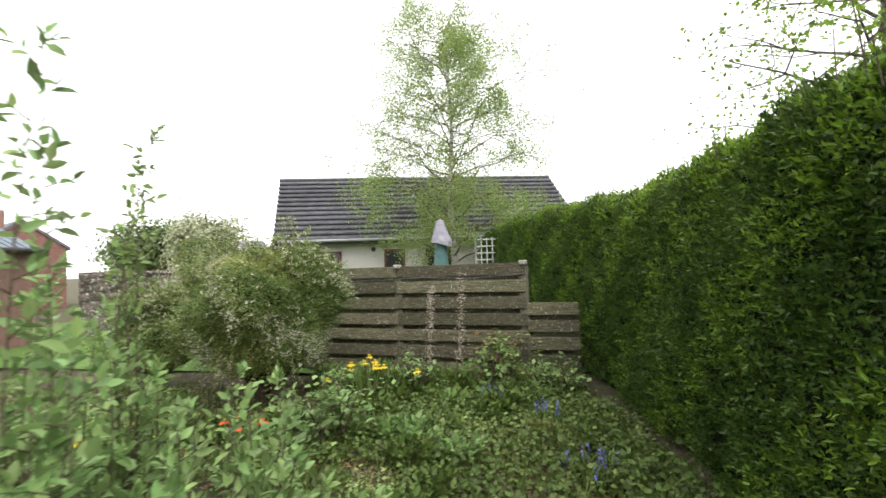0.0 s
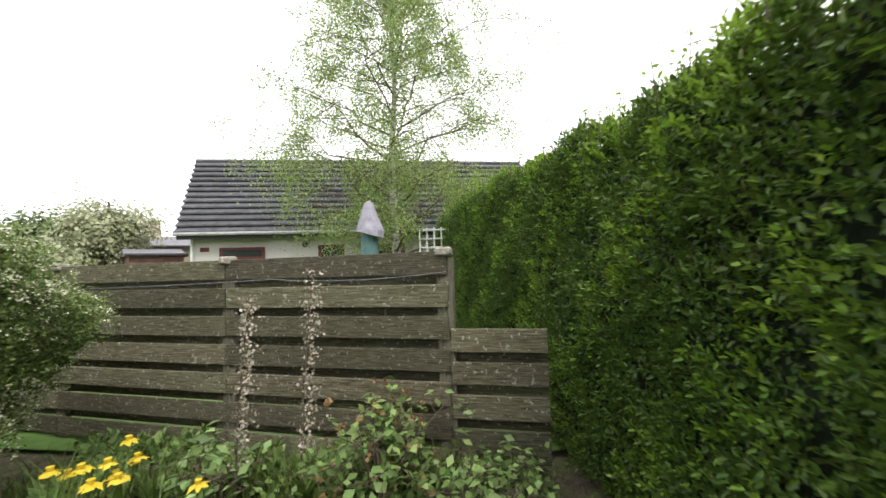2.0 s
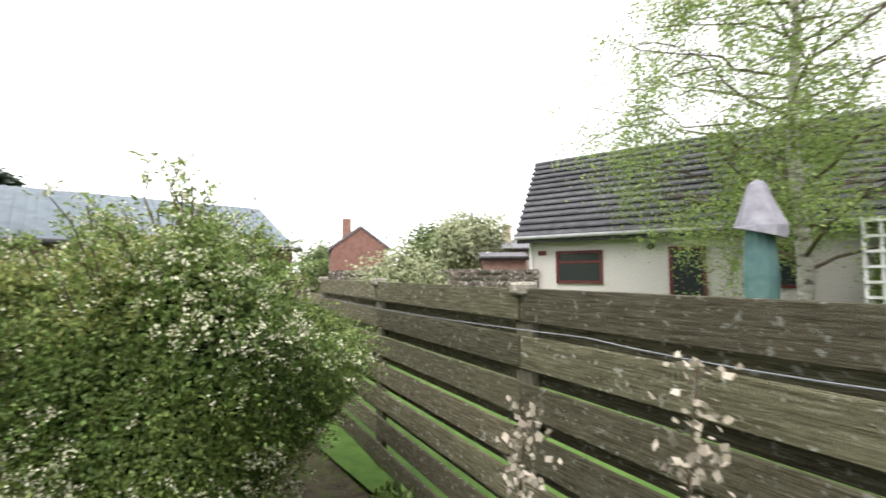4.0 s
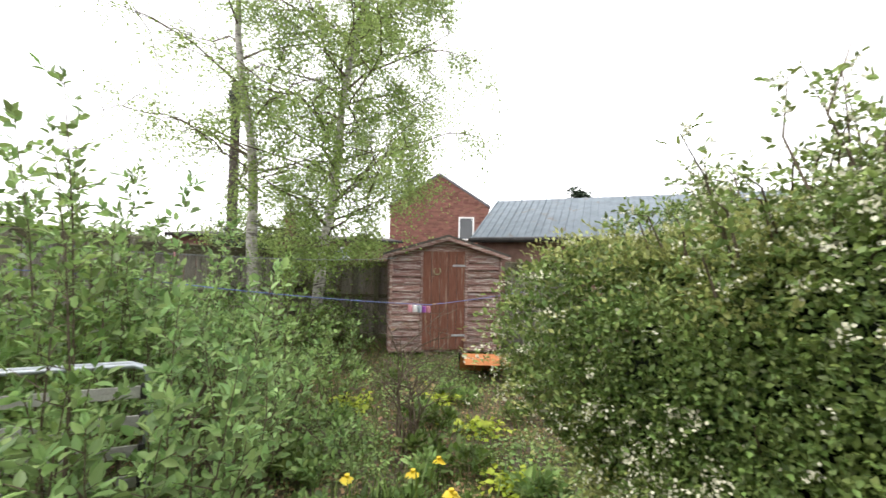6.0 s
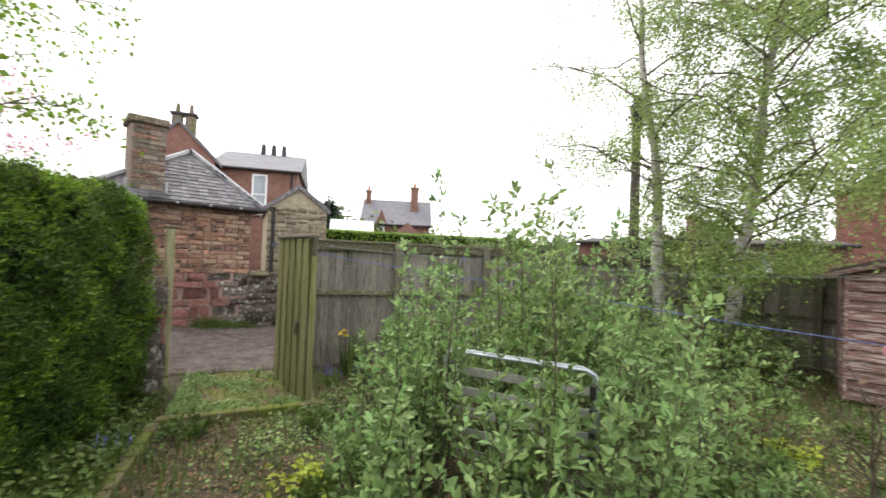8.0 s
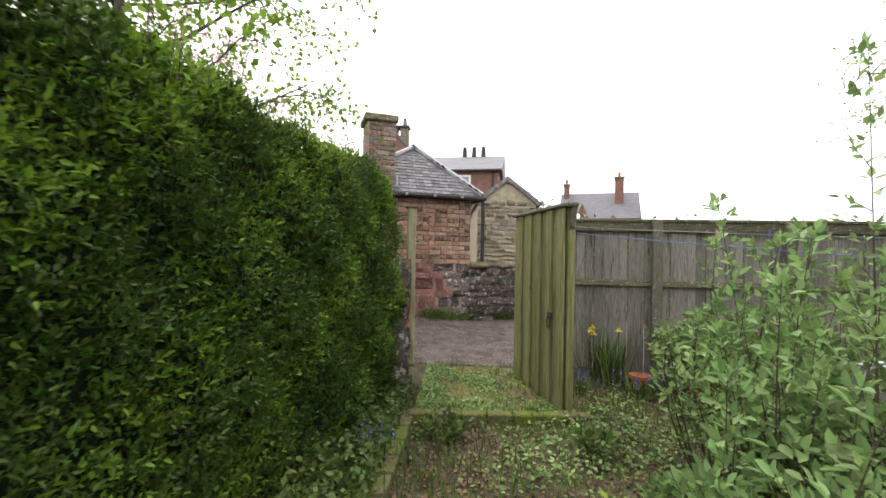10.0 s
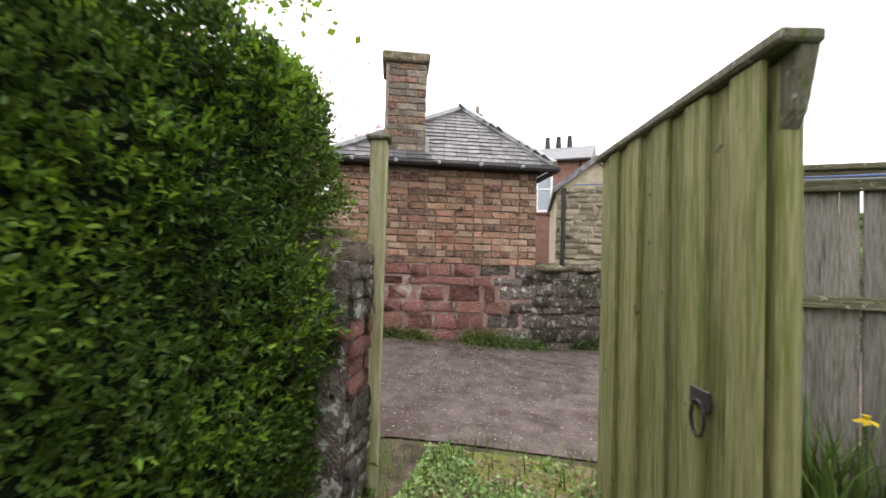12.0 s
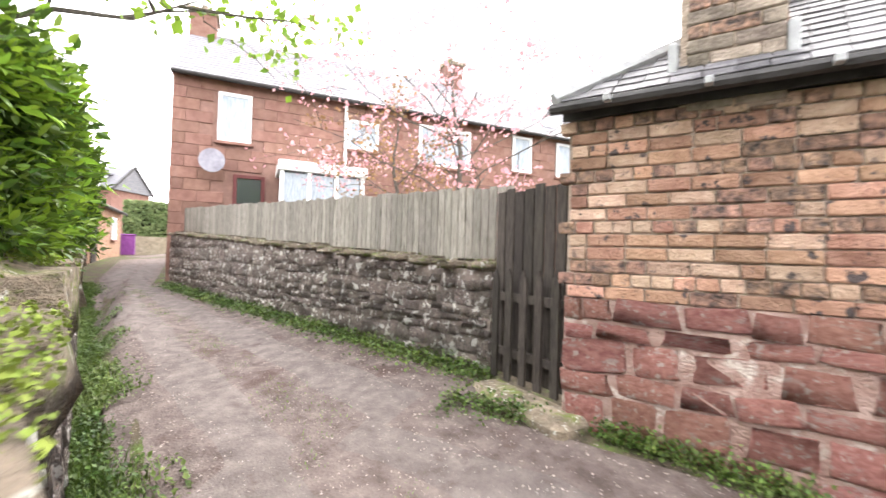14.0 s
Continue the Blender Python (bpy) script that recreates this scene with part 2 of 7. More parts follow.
M_RENDER = mat("pale_roughcast", (0.56, 0.52, 0.50), (0.68, 0.64, 0.62), 0.95, 25, bump=0.6)
M_BROWNWALL = mat("brown_render", (0.20, 0.115, 0.095), (0.30, 0.18, 0.15), 0.9, 5)
M_BLUEROOF = mat("blue_grey_metal_sheet", (0.115, 0.145, 0.17), (0.18, 0.215, 0.245), 0.6, 4, (1, 1, 1), 0.15, stain=(0.15, 0.12, 0.09), stain_scale=3, stain_at=0.58, spec=0.35)
M_WHITE = mat("white_paint", (0.72, 0.72, 0.72), (0.82, 0.82, 0.82), 0.5, 8, bump=0.1)
M_LEAD = mat("grey_lead", (0.28, 0.28, 0.29), (0.42, 0.42, 0.43), 0.6, 8)
M_DARK = mat("dark_painted_metal", (0.02, 0.018, 0.018), (0.05, 0.045, 0.045), 0.5, 8)
M_MAROON = mat("maroon_frame", (0.09, 0.02, 0.02), (0.14, 0.035, 0.035), 0.5, 8)
M_STEEL = mat("galvanised_tube", (0.36, 0.39, 0.42), (0.50, 0.53, 0.57), 0.4, 12, metal=0.6, bump=0.1)
M_SLAT = mat("pale_slat", (0.34, 0.33, 0.30), (0.48, 0.465, 0.43), 0.7, 10)
M_TERRA = mat("terracotta", (0.38, 0.13, 0.05), (0.52, 0.20, 0.09), 0.85, 7, stain=(0.22, 0.15, 0.10), stain_at=0.6)
M_ORANGE = mat("faded_orange_plastic", (0.36, 0.13, 0.04), (0.50, 0.20, 0.07), 0.6, 6)
M_TEAL = mat("teal_cover", (0.07, 0.145, 0.145), (0.13, 0.215, 0.21), 0.75, 5)
M_GREYCLOTH = mat("grey_cloth", (0.22, 0.21, 0.25), (0.36, 0.35, 0.40), 0.9, 6)
M_CURTAIN = mat("net_curtain", (0.26, 0.30, 0.35), (0.46, 0.50, 0.54), 0.8, 4, (8, 8, 1))
M_PURPLE = mat("purple_bin", (0.20, 0.05, 0.25), (0.30, 0.09, 0.36), 0.5, 5)
M_WIRE = mat("line_cord", (0.20, 0.21, 0.23), (0.30, 0.31, 0.33), 0.6, 8, bump=0)
M_BLUECORD = mat("blue_cord", (0.10, 0.14, 0.36), (0.16, 0.20, 0.44), 0.6, 8, bump=0)
M_STONEPATH = mat("mossy_path_slab", (0.11, 0.078, 0.055), (0.24, 0.185, 0.135), 0.95, 9, bump=1.0, stain=(0.15, 0.175, 0.035), stain_scale=3.2, stain_at=0.42)
M_MOSS = leaf_mat("wall_moss", (0.10, 0.14, 0.02), (0.20, 0.25, 0.04), 0.15, 0.8, 0.3)
M_BRICK_GREY = mat("lichened_chimney_brick", (0.15, 0.12, 0.10), (0.34, 0.28, 0.23), 0.95, 12, bump=0.8, stain=(0.42, 0.38, 0.33), stain_scale=12, stain_at=0.60, obj_rand=0.35)


def glass_mat():
    m = bpy.data.materials.new("window_glass")
    m.use_nodes = True
    b = m.node_tree.nodes["Principled BSDF"]
    b.inputs["Base Color"].default_value = (0.03, 0.035, 0.04, 1)
    b.inputs["Roughness"].default_value = 0.06
    b.inputs["Specular IOR Level"].default_value = 0.8
    return m


M_GLASS = glass_mat()
M_PIPES = M_DARK

# ---- builders ----
rng = np.random.default_rng(7)


def part(name, bm, material, parent=None, label="", smooth=False):
    """Links a bmesh as one mesh object under a thing or under a part."""
    me = bpy.data.meshes.new(name)
    bm.to_mesh(me)
    bm.free()
    if smooth:
        me.shade_smooth()
    me.materials.append(material)
    ob = new(name, me)
    ob.parent = parent
    if label:
        tagged(ob, label)
    return ob


def thing(name, label, category, at=(0, 0, 0), rz=0.0, group="", kind=""):
    e = new(name)
    e.empty_display_size = 0.1
    e.location, e.rotation_euler = at, (0, 0, rz)
    return tagged(e, label, category, group, kind)


def add_box(bm, lo, hi, bevel=0.0, m=None):
    b2 = bmesh.new()
    bmesh.ops.create_cube(b2, size=1)
    s = [h - l for l, h in zip(lo, hi)]
    c = [(h + l) / 2 for l, h in zip(lo, hi)]
    for v in b2.verts:
        v.co = Vector((v.co.x * s[0] + c[0], v.co.y * s[1] + c[1], v.co.z * s[2] + c[2]))
    if bevel:
        bmesh.ops.bevel(b2, geom=b2.edges[:], offset=bevel, segments=1, affect="EDGES")
    if m is not None:
        b2.transform(m)
    me = bpy.data.meshes.new("tmp")
    b2.to_mesh(me)
    b2.free()
    bm.from_mesh(me)
    bpy.data.meshes.remove(me)
    return bm


def box(lo, hi, bevel=0.0, m=None):
    return add_box(bmesh.new(), lo, hi, bevel, m)


def add_tube(bm, pts, radii, sides=8):
    pts = [Vector(p) for p in pts]
    rings = []
    for i, p in enumerate(pts):
        d = (pts[min(i + 1, len(pts) - 1)] - pts[max(i - 1, 0)]).normalized()
        a = d.orthogonal().normalized() if abs(d.z) < 0.9 else Vector((1, 0, 0)).cross(d).normalized()
        b = d.cross(a)
        r = radii[i] if isinstance(radii, (list, tuple)) else radii
        rings.append([bm.verts.new(p + (a * math.cos(k * math.tau / sides) + b * math.sin(k * math.tau / sides)) * r) for k in range(sides)])
    for r1, r2 in zip(rings, rings[1:]):
        for k in range(sides):
            bm.faces.new((r1[k], r1[(k + 1) % sides], r2[(k + 1) % sides], r2[k]))
    bm.faces.new(rings[0][::-1])
    bm.faces.new(rings[-1])
    return bm


def tube(pts, radii, sides=8):
    return add_tube(bmesh.new(), pts, radii, sides)


def prism(poly, y0, y1):
    """A polygon in x and z, pushed from y0 to y1."""
    bm = bmesh.new()
    a = [bm.verts.new((x, y0, z)) for x, z in poly]
    b = [bm.verts.new((x, y1, z)) for x, z in poly]
    bm.faces.new(a)
    bm.faces.new(b[::-1])
    n = len(poly)
    for i in range(n):
        bm.faces.new((a[(i + 1) % n], a[i], b[i], b[(i + 1) % n]))
    bmesh.ops.recalc_face_normals(bm, faces=bm.faces[:])
    return bm


def frame_of(p, q):
    """The place and turn of a wall from p to q: its own x runs along it, its own y points away behind it."""
    return (p[0], p[1], 0), math.atan2(q[1] - p[1], q[0] - p[0]), math.hypot(q[0] - p[0], q[1] - p[1])


def leaf_mesh(name, centres, ups, size, material, parent=None, spread=0.7, long=1.7, label="", kind="", jitter=0.3):
    """Many folded leaves as real faces, in one mesh. ups: the way each leaf faces."""
    n = len(centres)
    c = np.asarray(centres, float)
    up = np.asarray(ups, float) + rng.normal(0, spread, (n, 3))
    up /= np.linalg.norm(up, axis=1, keepdims=True) + 1e-9
    t = np.cross(up, rng.normal(0, 1, (n, 3)))
    t /= np.linalg.norm(t, axis=1, keepdims=True) + 1e-9
    b = np.cross(up, t)
    s = (size * (1 + rng.uniform(-jitter, jitter, n)))[:, None]
    v = np.empty((n, 4, 3))
    v[:, 0] = c - t * s * long / 2
    v[:, 1] = c + b * s / 2 + up * s * 0.14
    v[:, 2] = c + t * s * long / 2
    v[:, 3] = c - b * s / 2 + up * s * 0.14
    i = np.arange(n)[:, None] * 4
    f = np.concatenate([i + [0, 1, 2], i + [0, 2, 3]], 1).reshape(-1)
    me = bpy.data.meshes.new(name)
    me.vertices.add(4 * n)
    me.vertices.foreach_set("co", v.reshape(-1))
    me.loops.add(6 * n)
    me.loops.foreach_set("vertex_index", f.astype(np.int32))
    me.polygons.add(2 * n)
    me.polygons.foreach_set("loop_start", np.arange(0, 6 * n, 3, dtype=np.int32))
    me.update(calc_edges=True)
    me.materials.append(material)
    ob = new(name, me)
    ob.parent = parent
    return tagged(ob, label, kind=kind)


def blade_mesh(name, roots, height, width, material, parent=None, lean=0.35, label="", kind=""):
    """Upright blades, three faces each, bent over at the top."""
    n = len(roots)
    r = np.asarray(roots, float)
    h = (height * rng.uniform(0.5, 1.25, n))[:, None]
    a = rng.uniform(0, math.tau, n)
    side = np.stack([np.cos(a), np.sin(a), 0 * a], 1) * width / 2
    tip = np.stack([-np.sin(a), np.cos(a), 0 * a], 1) * rng.uniform(0, lean * 2, n)[:, None] * h
    z = np.array([[0, 0, 1.0]])
    v = np.empty((n, 5, 3))
    v[:, 0], v[:, 1] = r - side, r + side
    v[:, 2], v[:, 3] = r + side * 0.8 + z * h * 0.6 + tip * 0.35, r - side * 0.8 + z * h * 0.6 + tip * 0.35
    v[:, 4] = r + z * h * 0.95 + tip
    i = np.arange(n)[:, None] * 5
    f = np.concatenate([i + [0, 1, 2], i + [0, 2, 3], i + [3, 2, 4]], 1).reshape(-1)
    me = bpy.data.meshes.new(name)
    me.vertices.add(5 * n)
    me.vertices.foreach_set("co", v.reshape(-1))
    me.loops.add(9 * n)
    me.loops.foreach_set("vertex_index", f.astype(np.int32))
    me.polygons.add(3 * n)
    me.polygons.foreach_set("loop_start", np.arange(0, 9 * n, 3, dtype=np.int32))
    me.update(calc_edges=True)
    me.materials.append(material)
    ob = new(name, me)
    ob.parent = parent
    return tagged(ob, label, kind=kind)


def mesh_of(name, v, corners, sizes, material, parent, label, kind):
    """One mesh from vertices, a flat list of face corners and the size of each face."""
    me = bpy.data.meshes.new(name)
    me.vertices.add(len(v))
    me.vertices.foreach_set("co", np.ascontiguousarray(v, dtype=np.float32).reshape(-1))
    me.loops.add(len(corners))
    me.loops.foreach_set("vertex_index", corners.astype(np.int32))
    me.polygons.add(len(sizes))
    me.polygons.foreach_set("loop_start", np.concatenate([[0], np.cumsum(sizes)[:-1]]).astype(np.int32))
    me.update(calc_edges=True)
    me.materials.append(material)
    ob = new(name, me)
    ob.parent = parent
    return tagged(ob, label, kind=kind)


def unit(v):
    return v / (np.linalg.norm(v, axis=-1, keepdims=True) + 1e-9)


def stalked_leaves(name, base, way, width, material, parent=None, long=1.9, label="", kind="", seed=1, jitter=0.35, roll=0.6, curl=0.12):
    """Pointed oval leaves, folded along the midrib, that grow from base in the direction way."""
    g = np.random.default_rng(seed)
    base, t = np.asarray(base, float), unit(np.asarray(way, float))
    n = len(base)
    side = unit(np.cross(t, np.array([[0, 0, 1.0]]) + g.normal(0, roll, (n, 3))))
    up = np.cross(side, t)
    s = (width * (1 + g.uniform(-jitter, jitter, n)))[:, None]
    L = s * long * g.uniform(0.85, 1.15, n)[:, None]
    v = np.empty((n, 6, 3))
    v[:, 0] = base
    v[:, 1] = base + t * L * 0.34 + side * s * 0.48 + up * s * 0.14
    v[:, 2] = base + t * L * 0.72 + side * s * 0.34 + up * s * 0.06
    v[:, 3] = base + t * L - up * L * curl
    v[:, 4] = base + t * L * 0.72 - side * s * 0.34 + up * s * 0.06
    v[:, 5] = base + t * L * 0.34 - side * s * 0.48 + up * s * 0.14
    i = np.arange(n)[:, None] * 6
    f = np.concatenate([i + [0, 5, 4, 3], i + [0, 3, 2, 1]], 1).reshape(-1)
    return mesh_of(name, v.reshape(-1, 3), f, np.full(2 * n, 4), material, parent, label, kind)


def spray(roots, ways, length, nodes, seed, open_=0.95, arch=0.0):
    """Leaf places and directions along short shoots; the last number runs 0 to 1 up each shoot."""
    g = np.random.default_rng(seed)
    n = len(roots)
    w = unit(np.asarray(ways, float))
    k = np.arange(nodes)
    sk = (k + 1.0) / nodes
    ln = np.broadcast_to(np.asarray(length, float), (n,))
    base = np.asarray(roots)[:, None] + w[:, None] * (ln[:, None] * sk)[..., None]
    base[..., 2] -= arch * ln[:, None] * sk ** 2
    u = unit(np.cross(w, g.normal(0, 1, (n, 3))))
    q = np.cross(w, u)
    a = g.uniform(0, math.tau, n)[:, None] + k * 2.4 + g.normal(0, 0.3, (n, nodes))
    rad = np.cos(a)[..., None] * u[:, None] + np.sin(a)[..., None] * q[:, None]
    way = w[:, None] * (0.35 + 0.8 * sk ** 2)[None, :, None] + rad * (open_ * (1 - 0.35 * sk))[None, :, None] + np.array([0, 0, 0.15])
    return base.reshape(-1, 3), way.reshape(-1, 3), np.tile(sk, n)


def smoothstep(a, b, x):
    k = np.clip((x - a) / (b - a), 0, 1)
    return k * k * (3 - 2 * k)


def lane_z(x, y):
    side = smoothstep(-7.9, -10.3, y)
    return 0.03 + 0.042 * np.clip(x - 1.0, 0, 23) + side * (0.14 + 0.05 * np.clip(x - 1, 0, 3)) 


def ground_z(x, y):
    """The garden is level; the lane south of it climbs to the east."""
    x, y = np.asarray(x, float), np.asarray(y, float)
    k = np.maximum(smoothstep(-7.0, -7.9 + 0.5 * np.clip((x - 3) / 3, 0, 1), y), smoothstep(12, 16, x) * smoothstep(3, -3, y))
    bumps = 0.02 * np.sin(x * 2.1 + 0.6) * np.sin(y * 1.7) * (1 - k)
    far = np.clip((np.hypot(x, y) - 30) / 300, 0, 1)
    return bumps * (np.hypot(x, y) < 25) + k * lane_z(x, y) * (1 - far)


def gz(x, y):
    return float(ground_z(x, y))
M_WEED = leaf_mat("wall_foot_leaf", (0.055, 0.10, 0.020), (0.13, 0.185, 0.045), 0.3, 0.5, 0.6)
M_DARKWOOD = mat("dark_weathered_timber", (0.025, 0.02, 0.018), (0.075, 0.062, 0.052), 0.9, 8, (10, 10, 1), 0.5, obj_rand=0.3)

# ---- ground ----
gx = np.concatenate([[-900, -400, -200, -100, -60, -40, -28, -20], np.arange(-16, 18.01, 0.25), [20, 24, 30, 40, 60, 100, 200, 400, 900]])
gy = np.concatenate([[-900, -400, -200, -100, -60, -40, -28, -20], np.arange(-16, 14.01, 0.25), [18, 24, 30, 40, 60, 100, 200, 400, 900]])
GX, GY = np.meshgrid(gx, gy)
GZ = ground_z(GX, GY)
nx, ny = len(gx), len(gy)
verts = np.stack([GX, GY, GZ], -1).reshape(-1, 3)
faces = [(j * nx + i, j * nx + i + 1, (j + 1) * nx + i + 1, (j + 1) * nx + i) for j in range(ny - 1) for i in range(nx - 1)]
me = bpy.data.meshes.new("ground")
me.from_pydata(verts.tolist(), [], faces)
me.shade_smooth()
me.materials.append(M_SOIL)
ground = tagged(new("ground", me), "dark garden soil with moss and thin weeds", "ground", kind="structure")

# the lane lies just over the ground, from the west end to far in the east
lx = np.concatenate([np.arange(-22, 22, 0.5), np.arange(22, 60, 4)])
def lane_south(x):
    if x < 4.5: return -10.60 + 0.37 * (x - 1.2) + 0.16
    return -9.75 + 0.19 * (x - 4.5) if x < 14 else -7.95 - 0.10 * (x - 14)
def lane_north(x):
    if x < 1.9: return -8.0 + 0.1 * min(max(x - 1.0, 0), 0.9) if x > -1 else -8.25 - 0.12 * min(-1 - x, 8)
    if x < 3.2: return -7.91 + 0.445 * (x - 1.9) / 1.3 * 1.0
    return -7.55 + 0.06 * (min(x, 14) - 1.9) - 0.05 * max(x - 14, 0)
bm = bmesh.new()
rows = []
for x in lx:
    s, n = lane_south(x), lane_north(x)
    if x < -1: s = min(s, n - 2.6)
    rows.append([bm.verts.new((x, s + (n - s) * k / 8, gz(x, s + (n - s) * k / 8) + 0.012 + 0.02 * math.sin(math.pi * k / 8))) for k in range(9)])
for a, b in zip(rows, rows[1:]):
    for k in range(8):
        bm.faces.new((a[k], b[k], b[k + 1], a[k + 1]))
tagged(part("lane", bm, M_LANE, smooth=True), "worn pinkish grit and tarmac lane with loose chips", "lane", kind="structure")

r = random.Random(71)
for share in (0.30, 0.70):
    tb = bmesh.new()
    prev = None
    for x in np.arange(2.0, 20, 0.18):
        s, n = lane_south(x), lane_north(x)
        mid = s + (n - s) * share
        row = []
        for q in (-1, -0.4, 0.4, 1):
            y = mid + q * (0.29 + (abs(q) == 1) * (0.05 * math.sin(x * 2.3 + share * 9) + 0.03 * math.sin(x * 6.1)))
            u = (y - s) / (n - s)
            row.append(tb.verts.new((x, y, gz(x, y) + 0.012 + 0.02 * math.sin(math.pi * u) + (0.005 if abs(q) < 1 and prev else -0.004))))
        if prev:
            for a in range(3):
                tb.faces.new((prev[a], row[a], row[a + 1], prev[a + 1]))
        prev = row
    tagged(part("wheel_track", tb, M_TRACK, smooth=True), "smoother grey wheel track worn along a lane", "lane", kind="structure")


# ---- walls of stone ----
def stone_mesh(seed, depth=0.5, rough=0.24):
    """A worn block, one unit long and high, with its face towards -y."""
    r = random.Random(seed)
    bm = bmesh.new()
    bmesh.ops.create_cube(bm, size=1)
    bmesh.ops.bevel(bm, geom=bm.edges[:], offset=0.07, segments=1, affect="EDGES")
    for v in bm.verts:
        v.co += Vector((r.uniform(-1, 1), r.uniform(-1, 1) * 1.2, r.uniform(-1, 1))) * rough * 0.34
    me = bpy.data.meshes.new("stone")
    bm.to_mesh(me)
    bm.free()
    me.shade_smooth()
    return me


def with_mat(me, m):
    c = me.copy()
    c.materials.append(m)
    return c


STONES = {m.name: [with_mat(stone_mesh(s), m) for s in range(7)] for m in (M_RUBBLE, M_SAND, M_BUFFSTONE)}


def boulder_mesh(seed):
    r = random.Random(seed)
    bm = bmesh.new()
    bmesh.ops.create_cube(bm, size=1)
    bmesh.ops.bevel(bm, geom=bm.edges[:], offset=0.26, segments=3, affect="EDGES")
    for v in bm.verts:
        n_ = noise.noise_vector(v.co * 2.3 + Vector((seed * 3.1, 0, 0)))
        v.co += n_ * 0.09
    me = bpy.data.meshes.new("cope_stone")
    bm.to_mesh(me)
    bm.free()
    me.shade_smooth()
    return me


STONES[M_COPE.name] = [with_mat(boulder_mesh(s), M_COPE) for s in range(7)]


def brick_mesh(L, H, m, seed):
    r = random.Random(seed)
    bm = box((0, 0, 0), (L, 0.1, H), 0.007)
    for v in bm.verts:
        v.co += Vector((r.uniform(-1, 1), r.uniform(-1, 1), r.uniform(-1, 1))) * 0.0035
    me = bpy.data.meshes.new("brick")
    bm.to_mesh(me)
    bm.free()
    me.materials.append(m)
    return me


def piece(name, me, parent, at, scale=(1, 1, 1), rot=(0, 0, 0)):
    ob = new(name, me)
    ob.parent = parent
    ob.location, ob.scale, ob.rotation_euler = at, scale, rot
    return ob


def lay_stones(parent, L, z_low, z_high, m, seed, course=0.17, y=0.0, proud=0.014, x0=0.0, name="stone", long=(0.16, 0.42), limit=300):
    """Stones in rough courses on the face y of a wall of length L; z_low and z_high are functions of x."""
    r = random.Random(seed)
    n, k = 0, 0
    z = min(z_low(x0), z_low(L))
    top = max(z_high(x0), z_high(L))
    while z < top - 0.04:
        h = course * r.uniform(0.6, 1.4)
        x = x0 - r.uniform(0, 0.15)
        while x < L and n < limit:
            w = r.uniform(*long)
            xa, xb = max(x, x0), min(x + w, L)
            mid = (xa + xb) / 2
            if xb - xa > 0.05 and z + h > z_low(mid) and z + h * 0.6 < z_high(mid):
                hh = min(h, z_high(mid) - z)
                piece(name, r.choice(STONES[m.name]), parent, (mid, y + 0.049 - proud * r.uniform(0.0, 0.9), z + hh / 2 + r.uniform(-0.02, 0.02)),
                      ((xb - xa) * r.uniform(0.82, 1.0), 0.13, hh * r.uniform(0.7, 1.02)), (0, r.uniform(-0.09, 0.09), 0))
                n += 1
            x += w
        z += h
    return n


def wall_core(name, p, q, z0a, z0b, z1a, z1b, thick, material, label, category="wall", kind="structure"):
    at, rz, L = frame_of(p, q)
    w = thing(name, label, category, at, rz, kind=kind)
    bm = bmesh.new()
    vs = [bm.verts.new(c) for c in ((0, 0, z0a), (L, 0, z0b), (L, thick, z0b), (0, thick, z0a), (0, 0, z1a), (L, 0, z1b), (L, thick, z1b), (0, thick, z1a))]
    for f in ((0, 3, 2, 1), (4, 5, 6, 7), (0, 1, 5, 4), (1, 2, 6, 5), (2, 3, 7, 6), (3, 0, 4, 7)):
        bm.faces.new([vs[i] for i in f])
    part("core", bm, material, w, "mortar body")
    return w, L


# lane wall beyond the hut, carrying a picket fence; it runs back from its far end to the little gate
RW0, RW1 = (13.8, -8.25), (4.50, -9.93)
rw, rwL = wall_core("wall_south", RW0, RW1, 0.5, 0.1, 1.80, 1.32, 0.34, M_RUBBLE, "old mossy rubble stone wall with a rounded cope beside a lane")
lay_stones(rw, rwL, lambda x: 0.36 + 0.047 * (rwL - x), lambda x: 1.30 + 0.047 * (rwL - x), M_RUBBLE, 3, course=0.135, y=0.0, x0=rwL - 4.0, limit=290, long=(0.1, 0.34))
lay_stones(rw, rwL - 4.0, lambda x: 0.38 + 0.045 * (rwL - x), lambda x: 1.28 + 0.047 * (rwL - x), M_RUBBLE, 4, course=0.19, y=0.0, long=(0.2, 0.5), limit=180)
r = random.Random(5)
x = 0.0
while x < rwL - 0.1:
    w = min(r.uniform(0.28, 0.5), rwL - x)
    piece("cope_stone", r.choice(STONES[M_COPE.name]), rw, (x + w / 2, 0.15, 1.34 + 0.047 * (rwL - x) + r.uniform(-0.01, 0.015)), (w * 0.98, 0.46, 0.13))
    x += w
# the rubble wall west of the hut
ww, wwL = wall_core("wall_lane_west", (1.23, -10.63), (-11.5, -15.0), 0.0, 0.0, 1.14, 1.14, 0.36, M_RUBBLE, "dark rubble wall with round cope and ferns in its joints")
lay_stones(ww, 2.8, lambda x: 0.0, lambda x: 1.12, M_RUBBLE, 14, course=0.14, y=0.0, limit=200, long=(0.1, 0.36))
r = random.Random(15)
x = 0.0
while x < 5:
    w = r.uniform(0.28, 0.5)
    piece("cope_stone", r.choice(STONES[M_COPE.name]), ww, (x + w / 2, 0.15, 1.17), (w * 0.98, 0.46, 0.15))
    x += w

